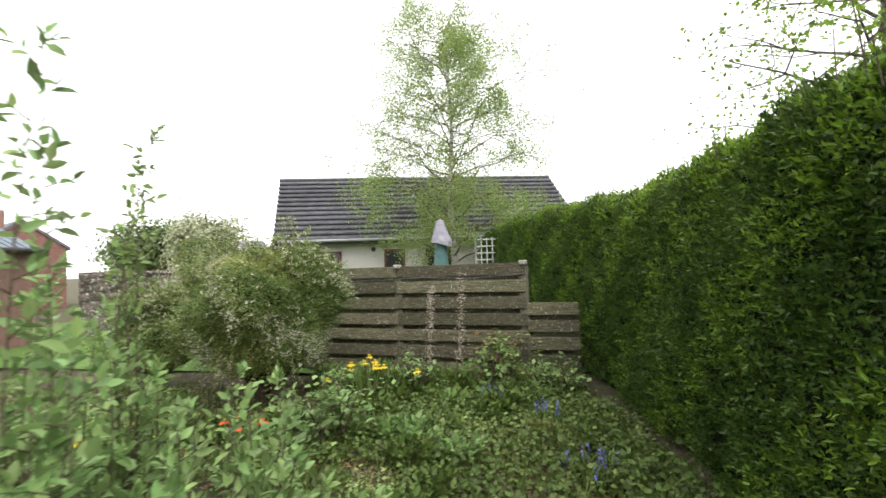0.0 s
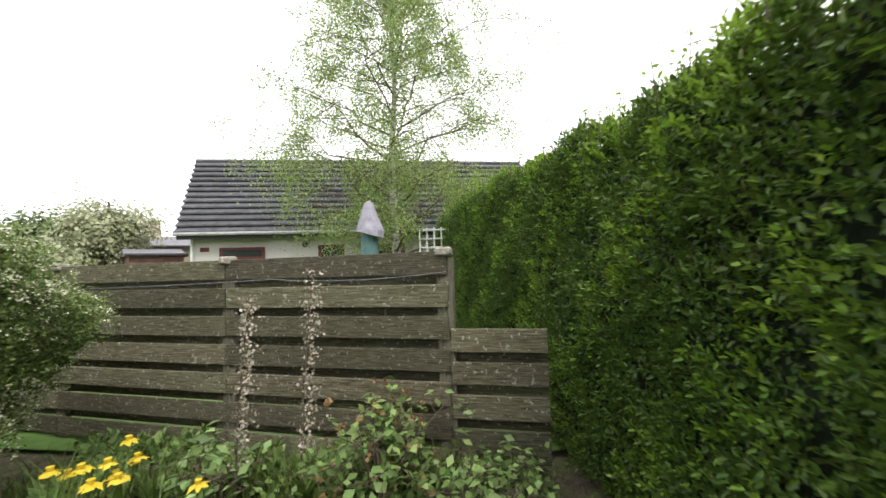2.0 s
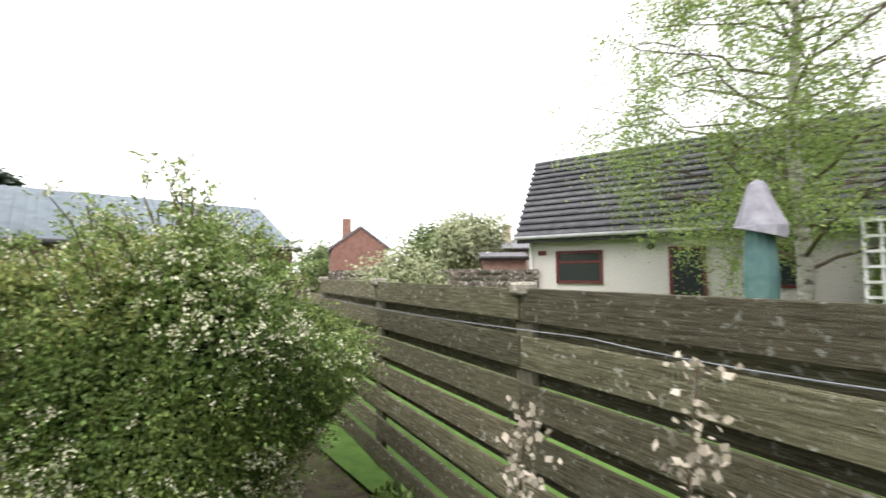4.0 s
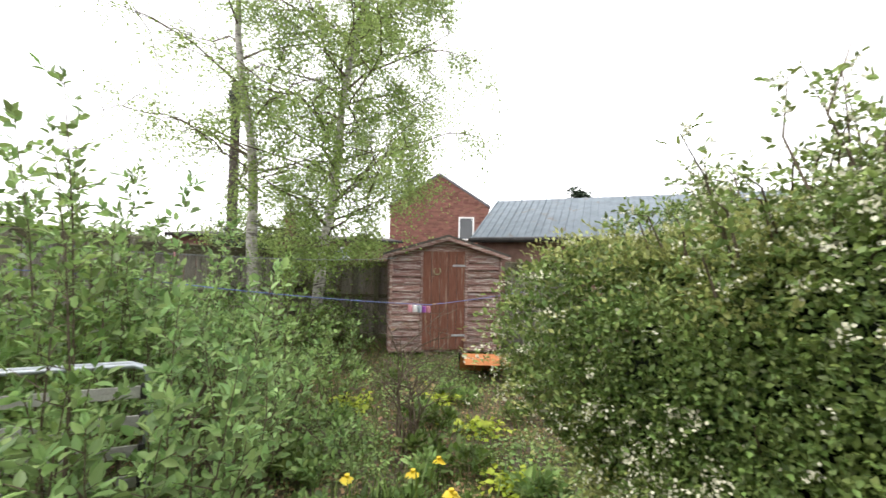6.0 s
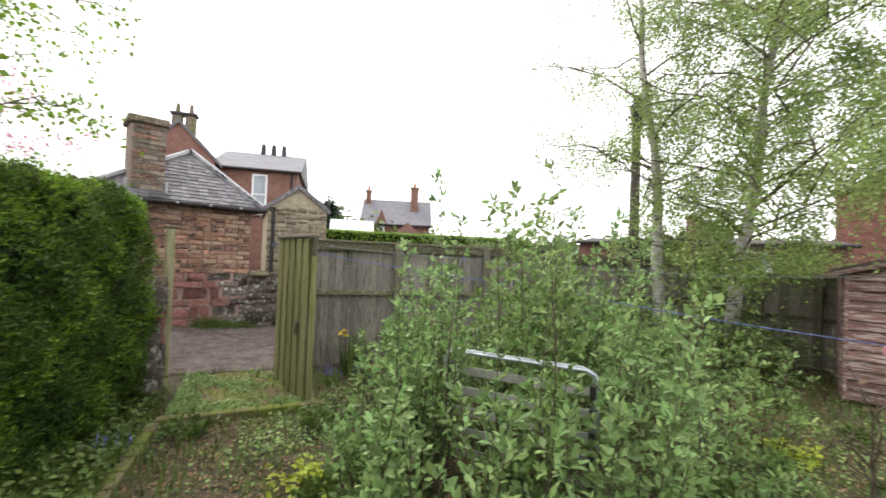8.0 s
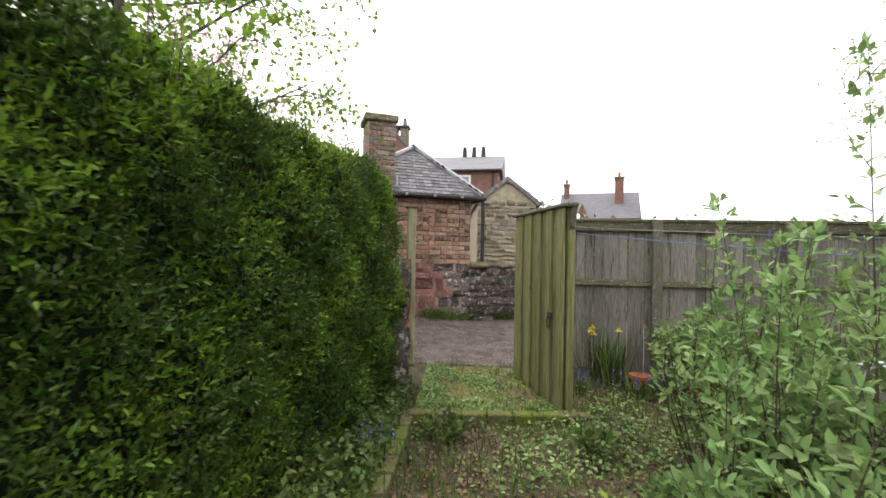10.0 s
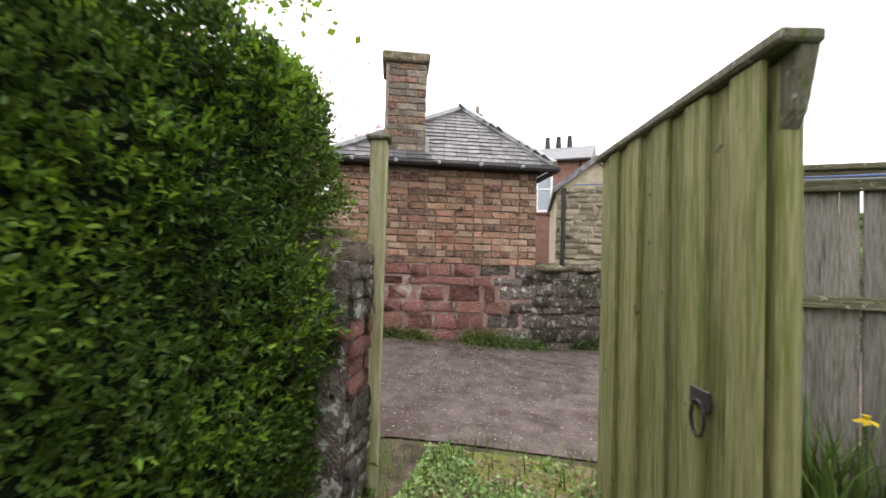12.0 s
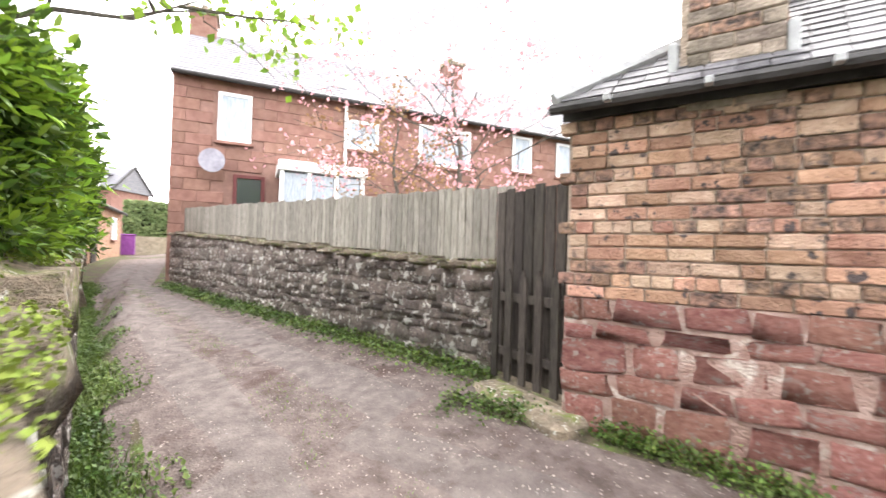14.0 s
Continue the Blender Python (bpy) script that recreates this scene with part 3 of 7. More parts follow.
# wall on the garden side of the lane, with a mossy top
LW0, LW1 = (1.92, -7.33), (12.0, -6.75)
lw, lwL = wall_core("wall_garden", LW0, LW1, -0.1, 0.3, 1.24, 1.62, 0.42, M_RUBBLE, "low rubble garden wall with mossy rounded cope along a lane")
lay_stones(lw, 5.0, lambda x: 0.0 + 0.05 * x, lambda x: 1.22 + 0.035 * x, M_RUBBLE, 8, course=0.13, y=0.0, proud=0.02, limit=290, long=(0.1, 0.34))
r = random.Random(6)
x = 0.0
while x < lwL - 0.1:
    w = min(r.uniform(0.3, 0.5), lwL - x)
    piece("cope_stone", r.choice(STONES[M_COPE.name]), lw, (x + w / 2, 0.19, 1.27 + 0.036 * x + r.uniform(-0.01, 0.02)), (w * 1.06, 0.50, 0.27))
    x += w
# its end by the gate, with two red bricks built in
r = random.Random(9)
z = 0.0
while z < 1.2:
    red = 0.62 < z < 0.92
    h = 0.085 if red else r.uniform(0.06, 0.13)
    y = 0.01
    while y < 0.40:
        w = min(0.22 if red else r.uniform(0.07, 0.2), 0.42 - y)
        piece("stone", r.choice(STONES[(M_SAND if red and y < 0.3 else M_RUBBLE).name]), lw, (r.uniform(0.022, 0.038), y + w / 2, z + h / 2), (0.10, w * 0.93, h * 0.9))
        y += w
    z += h

# ---- the brick hut ----
HP, HQ = (1.19, -10.63), (3.60, -9.73)
h_at, h_rz, hL = frame_of(HP, HQ)
hut = thing("brick_wash_house", "small old wash house of orange brick over red rubble", "outbuilding", (0, 0, 0))
hut.location, hut.rotation_euler = h_at, (0, 0, h_rz)
HD = 3.0
base_z = 1.21
# behind the face lies +y turned round: the hut stands on the far side of the lane, at its own -y
def hz(x):
    return 0.05
wallb = part("wall_core", box((0.016, -HD, -0.1), (hL - 0.016, -0.020, 2.36)), M_MORTAR, hut, "lime mortar body of the wall")
part("plinth", box((0.005, -0.6, -0.1), (hL - 0.005, -0.014, 1.21), 0.01), M_PINKMORTAR, hut, "pale pink mortar between red stones")
# low rubble face
r = random.Random(12)
z = 0.0
while z < base_z - 0.05:
    hgt = min(r.choice((0.10, 0.14, 0.20, 0.27)), base_z - z)
    x = 0.0
    while x < hL - 0.02:
        w = min(r.uniform(0.14, 0.50), hL - x)
        if hL - x - w < 0.12: w = hL - x
        ob = piece("stone", r.choice(STONES[M_SAND.name if r.random() < 0.8 and x > 0.3 else (M_RUBBLE.name if x < 0.5 else M_SAND.name)]), hut, (x + w / 2, -0.066 + r.uniform(-0.006, 0.010), z + hgt / 2 + r.uniform(-0.012, 0.012)), (w * r.uniform(0.80, 0.97), 0.13, hgt * r.uniform(0.80, 1.0)), (0, r.uniform(-0.08, 0.08), 0))
        x += w
    z += hgt
# bricks: 14 courses, stretchers with rows of headers between
COURSE = 0.0825
bk = {}
for nm, m in (("o", M_BRICK), ("p", M_BRICK_PALE), ("d", M_BRICK_DARK), ("g", M_BRICK_GREY)):
    for L in (0.222, 0.104):
        bk[nm, L] = [brick_mesh(L, COURSE - 0.010, m, s) for s in range(3)]
def brick_face(parent, L, z0, courses, seed, place_of, rot):
    r = random.Random(seed)
    for c in range(courses):
        x = -0.0
        heads = c % 4 == 1 or r.random() < 0.12
        if c % 2: x = -0.0
        first = True
        while x < L - 0.06:
            l = 0.104 if (heads or r.random() < 0.14 or (first and c % 2)) else 0.222
            if x + l > L: l = 0.104
            first = False
            sel = r.random()
            nm = "d" if sel < (0.55 if l < 0.2 else 0.20) else ("p" if sel > 0.72 else "o")
            piece("brick", r.choice(bk[nm, l]), parent, place_of(x, z0 + c * COURSE, r.uniform(-0.008, 0.010)), (1, 1, 1), rot)
            x += l + 0.010
brick_face(hut, hL, base_z, 14, 21, lambda x, z, d: (x, -0.10 + d, z), (0, 0, 0))
# the west side, turned a quarter
brick_face(hut, 0.62, base_z, 14, 22, lambda x, z, d: (-d, -0.03 - x, z), (0, 0, -math.pi / 2))
brick_face(hut, 0.95, base_z, 14, 24, lambda x, z, d: (-d, -1.95 - x, z), (0, 0, -math.pi / 2))
# side window: tall white board frame
win = part("side_window", box((-0.03, -1.85, 1.15), (0.06, -0.75, 2.30), 0.01), M_WHITE, hut, "tall pale painted window boards")
part("pane", box((-0.035, -1.75, 1.25), (-0.03, -0.85, 2.2)), M_CURTAIN, win)
part("glazing_bar", box((-0.045, -1.32, 1.2), (-0.03, -1.28, 2.25)), M_WHITE, win)
# roof: hipped, slates in rows
EZ, RZ = 2.42, 3.50
ov = 0.16
A, B, C, D = (-ov, ov, EZ), (hL + 0.04, ov, EZ), (hL + 0.04, -HD - ov, EZ), (-ov, -HD - ov, EZ)
ap1, ap2 = (0.80, -1.15, RZ), (0.80, -1.85, RZ)
bm = bmesh.new()
V = [bm.verts.new(v) for v in (A, B, C, D, ap1, ap2)]
for f in ((0, 4, 1), (1, 4, 5, 2), (2, 5, 3), (3, 5, 4, 0), (0, 1, 2, 3)):
    bm.faces.new([V[i] for i in f])
bmesh.ops.recalc_face_normals(bm, faces=bm.faces[:])
roof = part("roof", bm, M_DARK, hut, "hipped roof of worn grey slates")
slate_bm = box((0, 0, 0), (0.146, 0.22, 0.010), 0.002)
slate_me = bpy.data.meshes.new("slate")
slate_bm.to_mesh(slate_me)
slate_bm.free()
slate_me.materials.append(M_SLATE)
def slate_plane(p, q, apex_a, apex_b, rows, seed):
    """Slates on a slope from the eave p-q up to apex_a-apex_b."""
    r = random.Random(seed)
    p, q, a, b = (Vector(v) for v in (p, q, apex_a, apex_b))
    ex = (q - p).normalized()
    up = ((a - p) - ex * (a - p).dot(ex)).normalized()
    nrm = ex.cross(up).normalized()
    if nrm.z < 0: nrm = -nrm
    H = (a - p).dot(up)
    basis = Matrix((ex, up, nrm)).transposed()
    if basis.determinant() < 0:
        basis = Matrix((-ex, up, nrm)).transposed()
        flip = True
    else:
        flip = False
    W = (q - p).dot(ex)
    for i in range(rows):
        k = i / rows
        xa, xb = (a - p).dot(ex) * k, W + ((b - p).dot(ex) - W) * k
        x = xa + 0.02 + (0.075 if i % 2 else 0)
        while x < xb - 0.13:
            o = p + ex * (x + (0.146 if flip else 0)) + up * (H * k - 0.01) + nrm * 0.022
            e = (basis @ Matrix.Rotation(radians(-4.5 + r.uniform(-1.2, 1.2)), 3, "X") @ Matrix.Rotation(radians(r.uniform(-2.5, 2.5)), 3, "Z")).to_euler()
            piece("slate", slate_me, roof, o, (1, 1, 1), e)
            x += 0.15
slate_plane(A, B, ap1, ap1, 15, 31)
slate_plane(D, A, ap2, ap1, 13, 32)
for a, b in ((A, ap1), (B, ap1), (D, ap2)):
    part("hip_ridge", tube([Vector(a) + Vector((0, 0, 0.04)), Vector(b) + Vector((0, 0, 0.05))], 0.05, 6), M_LEAD, roof, "grey lead hip capping")
part("ridge_capping", tube([Vector(ap1) + Vector((0, 0, 0.05)), Vector(ap2) + Vector((0, 0, 0.05))], 0.055, 6), M_LEAD, roof)
def gutter(a, b, name="gutter"):
    return part(name, tube([a, b], 0.036, 8), M_DARK, hut, "black half-round gutter")
gutter((-ov - 0.02, ov + 0.03, EZ - 0.03), (hL + 0.05, ov + 0.03, EZ - 0.03))
gutter((-ov - 0.04, ov + 0.02, EZ - 0.03), (-ov - 0.04, -HD, EZ - 0.03))
for k in range(5):
    part("gutter_bracket", box((0.25 + 0.5 * k, ov + 0.05, EZ - 0.05), (0.29 + 0.5 * k, ov + 0.11, EZ - 0.01), 0.005), M_LEAD, hut)
part("fascia", box((-0.02, 0.004, EZ - 0.06), (hL + 0.02, 0.03, EZ + 0.0)), M_DARK, hut)
part("downpipe", tube([(-ov - 0.02, -1.98, EZ - 0.05), (-0.09, -1.98, EZ - 0.2), (-0.09, -1.98, 0.1)], 0.045), M_DARK, hut, "dark iron downpipe")
# chimney on the face near the east corner
chim = part("chimney", box((1.432, -0.52, 2.30), (1.92, 0.004, 3.62)), M_MORTAR, hut, "square chimney of mixed old brick")
r = random.Random(41)
for c in range(16):
    z = 2.32 + c * COURSE
    for face in range(2):
        x = 0.0
        odd = (c + face) % 2
        Lf = 0.50
        while x < Lf - 0.09:
            l = 0.104 if (odd and x == 0.0) or x + 0.222 > Lf else 0.222
            m = bk[r.choice("gggggd"), l]
            if face == 0:
                piece("brick", r.choice(m), chim, (1.43 + x, -0.085 + r.uniform(0, 0.006), z))
            else:
                piece("brick", r.choice(m), chim, (1.425 - r.uniform(0, 0.006), -0.02 - x, z), (1, 1, 1), (0, 0, -math.pi / 2))
            x += l + 0.01
part("chimney_cap", box((1.39, -0.58, 3.64), (1.97, 0.06, 3.76), 0.02), M_COPE, chim, "projecting stone cap")
part("flashing", box((1.38, -0.05, 2.50), (1.43, 0.05, 2.72), 0.01), M_LEAD, chim)
part("flashing", box((1.93, -0.05, 2.50), (1.98, 0.05, 2.72), 0.01), M_LEAD, chim)

# ---- north fence: boards set on both sides of the rails ----
def board_fence(name, label, p, q, top, bottom, seed, posts, cap=True):
    at, rz, L = frame_of(p, q)
    f = thing(name, label, "fence", at, rz)
    r = random.Random(seed)
    n = max(1, round(L / 1.72))
    for k in range(n):
        xa, xb = L * k / n, L * (k + 1) / n
        z = top
        i = 0
        while z > bottom + 0.05:
            h = 0.148
            front = box((xa + 0.005, -0.028, z - h), (xb - 0.005, -0.006, z), 0.004)
            for v in front.verts:
                v.co.z += r.uniform(-0.004, 0.004)
            ob = part("board", front, M_FENCE, f)
            back = box((xa + 0.005, 0.05, z - 0.232), (xb - 0.005, 0.07, z - 0.128), 0.004)
            part("board", back, M_FENCE, f)
            z -= 0.212
            i += 1
    for x in posts:
        po = part("post", box((x - 0.055, -0.005 - 0.0, -0.05), (x + 0.055, 0.048, top - 0.04), 0.004), M_POST, f)
        part("post_top", box((x - 0.05, -0.05, top - 0.03), (x + 0.05, 0.05, top + 0.03), 0.012), M_CAP, po, "pale lichened end grain")
    return f


FN = ((1.88, -0.43), (0.20, 0.05), (-1.47, 0.52), (-3.15, 1.0))
# runs west to east so that its own -y looks on the garden
fence_n = board_fence("garden_fence_north", "weathered horizontal board fence with mossy boards and square posts", FN[3], FN[0], 1.49, 0.02, 51,
                      [0.05, 1.74, 3.49, 5.2])
low = board_fence("low_fence", "low dark weathered board fence against a clipped hedge", FN[0], (2.48, -0.57), 0.99, 0.02, 52, [])

# ---- south fence: upright boards, rail and cap ----
def upright_fence(name, label, p, q, top, seed, post_x, width=0.10, material=M_FENCE_V):
    at, rz, L = frame_of(p, q)
    f = thing(name, label, "fence", at, rz)
    r = random.Random(seed)
    x = 0.0
    while x < L - 0.02:
        w = min(width * r.uniform(0.92, 1.08), L - x)
        g = 0.02 * (r.random() < 0.5)
        part("board", box((x, g, 0.02), (x + w - 0.006, g + 0.018, top - 0.04 + r.uniform(-0.006, 0.006)), 0.003), material, f)
        x += w
    part("rail", box((0, -0.045, top - 0.15), (L, -0.002, top - 0.038), 0.005), M_FENCE, f)
    part("rail", box((0, -0.045, top - 0.80), (L, -0.002, top - 0.73), 0.005), M_FENCE, f)
    part("cap_rail", box((0, -0.06, top - 0.035), (L, 0.06, top), 0.006), M_FENCE, f)
    for px in post_x:
        part("post", box((px - 0.055, -0.12, 0), (px + 0.055, -0.046, top - 0.02), 0.006), M_POST, f)
    return f


# own -y looks north on the garden: it runs from east to west
fence_s = upright_fence("garden_fence_south", "grey weathered upright board fence with rail and capping", (0.56, -8.10), (-3.9, -7.74), 1.85, 61, [0.1, 1.50, 2.95, 4.35])
fence_s2 = upright_fence("garden_fence_south", "grey weathered upright board fence, older and darker", (-3.9, -7.74), (-7.4, -7.45), 1.78, 62, [1.4, 2.9])
fence_w = upright_fence("garden_fence_west", "dark weathered fence of wide boards under trees", (-7.4, -7.45), (-8.6, -3.6), 1.60, 63, [0.1, 1.6, 3.2], 0.15)

# ---- gate leaf, standing open into the garden ----
g_at, g_rz, gL = frame_of((0.75, -7.61), (0.49, -6.46))
gate = thing("garden_gate", "open garden gate of treated upright boards gone green", "gate", g_at, g_rz)
r = random.Random(71)
x = 0.0
while x < gL - 0.02:
    w = min(0.118, gL - x)
    o = 0.018 * (round(x / 0.118) % 2)
    part("board", box((x, -0.02 - o, 0.07), (x + w - 0.009 + o, 0.0 - o, 1.81 + r.uniform(-0.004, 0.004)), 0.004), M_GREENWOOD, gate)
    x += 0.118
part("cap_rail", box((-0.02, -0.055, 1.81), (gL + 0.10, 0.055, 1.845), 0.008), M_POST, gate, "grey capping strip")
part("cap_bracket", prism([(gL + 0.022, 1.62), (gL + 0.05, 1.66), (gL + 0.085, 1.81), (gL + 0.022, 1.81)], 0.002, 0.05), M_POST, gate, "grey bracket under the capping")
for z in (0.35, 1.62):
    part("rail", box((0.0, 0.002, z), (gL, 0.045, z + 0.09), 0.006), M_GREENWOOD, gate)
part("stile", box((gL - 0.05, 0.002, 0.05), (gL + 0.02, 0.07, 1.80), 0.006), M_GREENWOOD, gate)
for z in (0.80,):
    latch = part("latch_ring", tube([(gL - 0.22 + 0.035 * math.cos(a), -0.055, z + 0.055 * math.sin(a)) for a in np.linspace(0, math.tau, 13)], 0.006, 6), M_DARK, gate, "black iron ring latch")
    part("latch_plate", box((gL - 0.27, -0.052, z + 0.03), (gL - 0.17, -0.040, z + 0.09), 0.004), M_DARK, gate)

# ---- pale post by the wall end ----
post = thing("gate_post", "pale square timber post with a weathered cap by a wall end", "post", (1.90, -7.225, 0), radians(15))
part("shaft", box((-0.042, -0.042, -0.1), (0.042, 0.042, 1.86), 0.006), M_TIMBER, post)
part("cap", box((-0.062, -0.062, 1.86), (0.062, 0.062, 1.885), 0.008), M_POST, post)

# ---- path slab and brick edging ----
slab = tagged(part("path_slab", box((0.35, -7.9, -0.05), (1.78, -6.38, 0.055), 0.02), M_STONEPATH), "mossy brown concrete path with a worn edge", "path")
edge = thing("path_edging", "row of low bricks edging a bed beside a hedge", "edging", (1.80, -6.3, 0), radians(88))
for k in range(11):
    part("brick", box((0.235 * k, -0.05, -0.04), (0.235 * k + 0.215, 0.05, 0.075), 0.008), M_STONEPATH, edge)
stepb = thing("step_edging", "row of brown bricks forming a shallow step", "edging", (0.30, -6.36, 0), radians(2))
for k in range(7):
    part("brick", box((0.215 * k, -0.05, -0.04), (0.215 * k + 0.205, 0.05, 0.10), 0.01), M_STONEPATH, stepb)
loose = tagged(part("loose_brick", box((1.62, -2.0, 0.0), (1.84, -1.88, 0.10), 0.008), M_STONEPATH), "old brown brick lying among plants", "brick")

# ---- little dark gate and step by the hut ----
d_at, d_rz, dL = frame_of((4.47, -9.90), (3.58, -9.82))
dgate = thing("picket_gate", "tall dark timber picket gate beside a brick hut", "gate", d_at, d_rz)
for k in range(8):
    w = dL / 8
    part("board", box((k * w, 0.05, 0.50), (k * w + w - 0.015, 0.07, 2.0 + 0.02 * math.sin(k * 2)), 0.003), M_DARKWOOD, dgate)
for k in range(5):
    x = 0.06 + k * 0.165
    part("pale", prism([(x, 0.48), (x + 0.07, 0.48), (x + 0.07, 1.28), (x + 0.035, 1.36), (x, 1.28)], -0.03, -0.01), M_DARKWOOD, dgate)
for z in (0.66, 1.10):
    part("rail", box((0.0, -0.008, z), (dL, 0.03, z + 0.07), 0.004), M_DARKWOOD, dgate)
st_at, st_rz, stL = frame_of((3.45, -9.50), (4.45, -9.62))
tagged(part("door_step", box((0, -0.34, 0.05), (stL, -0.02, 0.45), 0.05, Matrix.Translation(st_at) @ Matrix.Rotation(st_rz, 4, "Z")), M_COPE), "long worn stone step with moss", "step")

# ---- picket fence on the lane wall ----
pf = thing("picket_fence", "silver grey close-board fence on top of a rubble wall", "fence", rw.location[:], rw.rotation_euler[2])
r = random.Random(81)
x = 0.02
while x < rwL - 0.03:
    near = x > rwL - 5
    w = 0.095 if near else 0.12
    zb = 1.38 + 0.047 * (rwL - x)
    h = 0.72 - 0.012 * (rwL - x)
    part("pale", box((x, 0.26, zb - 0.05), (x + w - 0.012, 0.28, zb + h + r.uniform(-0.02, 0.02)), 0.003), M_FENCE_V, pf)
    x += w
part("rail", box((0, 0.282, 1.9), (rwL, 0.32, 1.97)), M_FENCE, pf)

# ---- terrace across the lane ----
t_at, t_rz, tL = frame_of((14.4, -8.2), (11.2, -22.8))
terr = thing("terrace_house", "two-storey red sandstone terrace with slate roof and white windows", "house", t_at, t_rz)
EAVE = 5.86
part("wall", box((0, 0.03, -0.2), (tL, 7.0, EAVE)), M_REDJOINT, terr, "pink pointed joints")
ash = [with_mat(bpy.data.meshes.new("block"), M_REDWALL)]
bmx = box((0, 0, 0), (0.62, 0.04, 0.285), 0.008)
bmx.to_mesh(ash[0])
bmx.free()
opens = [(1.04, 1.80, 4.30, 5.54), (1.45, 2.18, 2.6, 3.42), (4.39, 5.28, 4.52, 5.35), (6.62, 8.41, 4.32, 5.55), (10.1, 10.86, 4.48, 5.70), (12.0, 12.8, 4.48, 5.70), (2.5, 4.62, 1.0, 3.6)]
z = 0.9
c = 0
wallx = bmesh.new()
while z < EAVE - 0.1:
    x = -0.31 * (c % 2)
    while x < tL:
        xa, xb = max(x, 0), min(x + 0.60, tL)
        hit = [o for o in opens if xa < o[1] and xb > o[0] and z < o[3] and z + 0.28 > o[2]]
        if not hit and xb - xa > 0.1:
            if len(ash) and z > 1.6 and x < 9.0:
                ob = piece("block", ash[0], terr, (xa, -0.008, z), ((xb - xa) / 0.62, 1, 1))
            else:
                add_box(wallx, (xa, -0.008, z), (xb, 0.03, z + 0.285), 0.0)
        x += 0.61
    z += 0.292
    c += 1
tagged(part("blockwork", wallx, M_REDWALL, terr), kind="stuff")
def window(parent, x0, x1, z0, z1, y=0.0, sash=False, material=M_WHITE, pane=M_CURTAIN, sill=True, name="window"):
    w = part(name, box((x0, y - 0.012, z0), (x1, y + 0.04, z1)), M_GLASS, parent, "white framed window")
    t = 0.07
    for lo, hi in (((x0 - 0.02, z0 - 0.02), (x0 + t, z1 + 0.02)), ((x1 - t, z0 - 0.02), (x1 + 0.02, z1 + 0.02)),
                   ((x0 + t, z0 - 0.02), (x1 - t, z0 + t)), ((x0 + t, z1 - t), (x1 - t, z1 + 0.02))):
        part("frame", box((lo[0], y - 0.05, lo[1]), (hi[0], y + 0.0, hi[1]), 0.006), material, w)
    if pane is not None:
        part("net_curtain", box((x0 + t, y - 0.018, z0 + t), (x1 - t, y - 0.014, z1 - t)), pane, w)
    if x1 - x0 > 1.2:
        for k in (1, 2):
            xm = x0 + (x1 - x0) * k / 3
            part("mullion", box((xm - 0.03, y - 0.05, z0 + t), (xm + 0.03, y, z1 - t)), material, w)
    if sash:
        zm = (z0 + z1) / 2
        part("meeting_rail", box((x0 + t, y - 0.05, zm - 0.03), (x1 - t, y, zm + 0.03)), material, w)
    if sill:
        part("sill", box((x0 - 0.08, y - 0.10, z0 - 0.10), (x1 + 0.08, y + 0.0, z0 - 0.022), 0.01), M_REDWALL, w)
    return w
for o in opens[:6]:
    dark = o[0] == 1.45
    window(terr, *o, material=M_MAROON if dark else M_WHITE, pane=None if dark else M_CURTAIN)
rf = bmesh.new()
v = [rf.verts.new(p) for p in ((-0.05, -0.25, EAVE), (tL, -0.25, EAVE), (tL, 3.6, EAVE + 2.75), (-0.05, 3.6, EAVE + 2.75), (-0.05, 7.3, EAVE), (tL, 7.3, EAVE))]
rf.faces.new((v[0], v[1], v[2], v[3]))
rf.faces.new((v[3], v[2], v[5], v[4]))
rf.faces.new((v[0], v[3], v[4]))
rf.faces.new((v[1], v[5], v[2]))
bmesh.ops.recalc_face_normals(rf, faces=rf.faces[:])
troof = part("roof", rf, M_SLATE_TERR, terr, "pale grey slate roof")
for k in range(1, 20):
    s = k / 20
    part("slate_course", box((-0.05, -0.25 + 3.85 * s - 0.01, EAVE + 2.75 * s + 0.006), (tL, -0.25 + 3.85 * s + 0.01, EAVE + 2.75 * s + 0.022)), M_SLATE_TERR, troof)
for x in (4.1, 12.0):
    part("skylight", box((x, 0.55, EAVE + 0.62), (x + 0.35, 0.95, EAVE + 0.92), 0.01), M_WHITE, troof)
part("gutter", tube([(0, -0.28, EAVE - 0.04), (tL, -0.28, EAVE - 0.04)], 0.06), M_DARK, terr)
part("downpipe", tube([(4.31, -0.08, EAVE - 0.05), (4.31, -0.08, 1.2)], 0.045), M_WHITE, terr, "white rainwater pipe")
for x, h in ((-0.1, 0.75), (8.9, 1.0), (15.0, 0.9)):
    ch = part("chimney", box((x, 3.1, EAVE + 2.0), (x + 0.75, 3.9, EAVE + 2.4 + h), 0.01), M_REDWALL, terr, "red chimney stack")
    part("cap", box((x - 0.06, 3.04, EAVE + 2.4 + h), (x + 0.81, 3.96, EAVE + 2.55 + h)), M_COPE, ch)
    part("pot", tube([(x + 0.37, 3.5, EAVE + 2.5 + h), (x + 0.37, 3.5, EAVE + 2.85 + h)], [0.12, 0.09]), M_COPE, ch)
dish = part("satellite_dish", tube([(0.95, -0.40, 3.68), (0.95, -0.36, 3.68), (0.95, -0.32, 3.68)], [0.30, 0.22, 0.03], 20), M_GREYCLOTH, terr, "grey satellite dish")
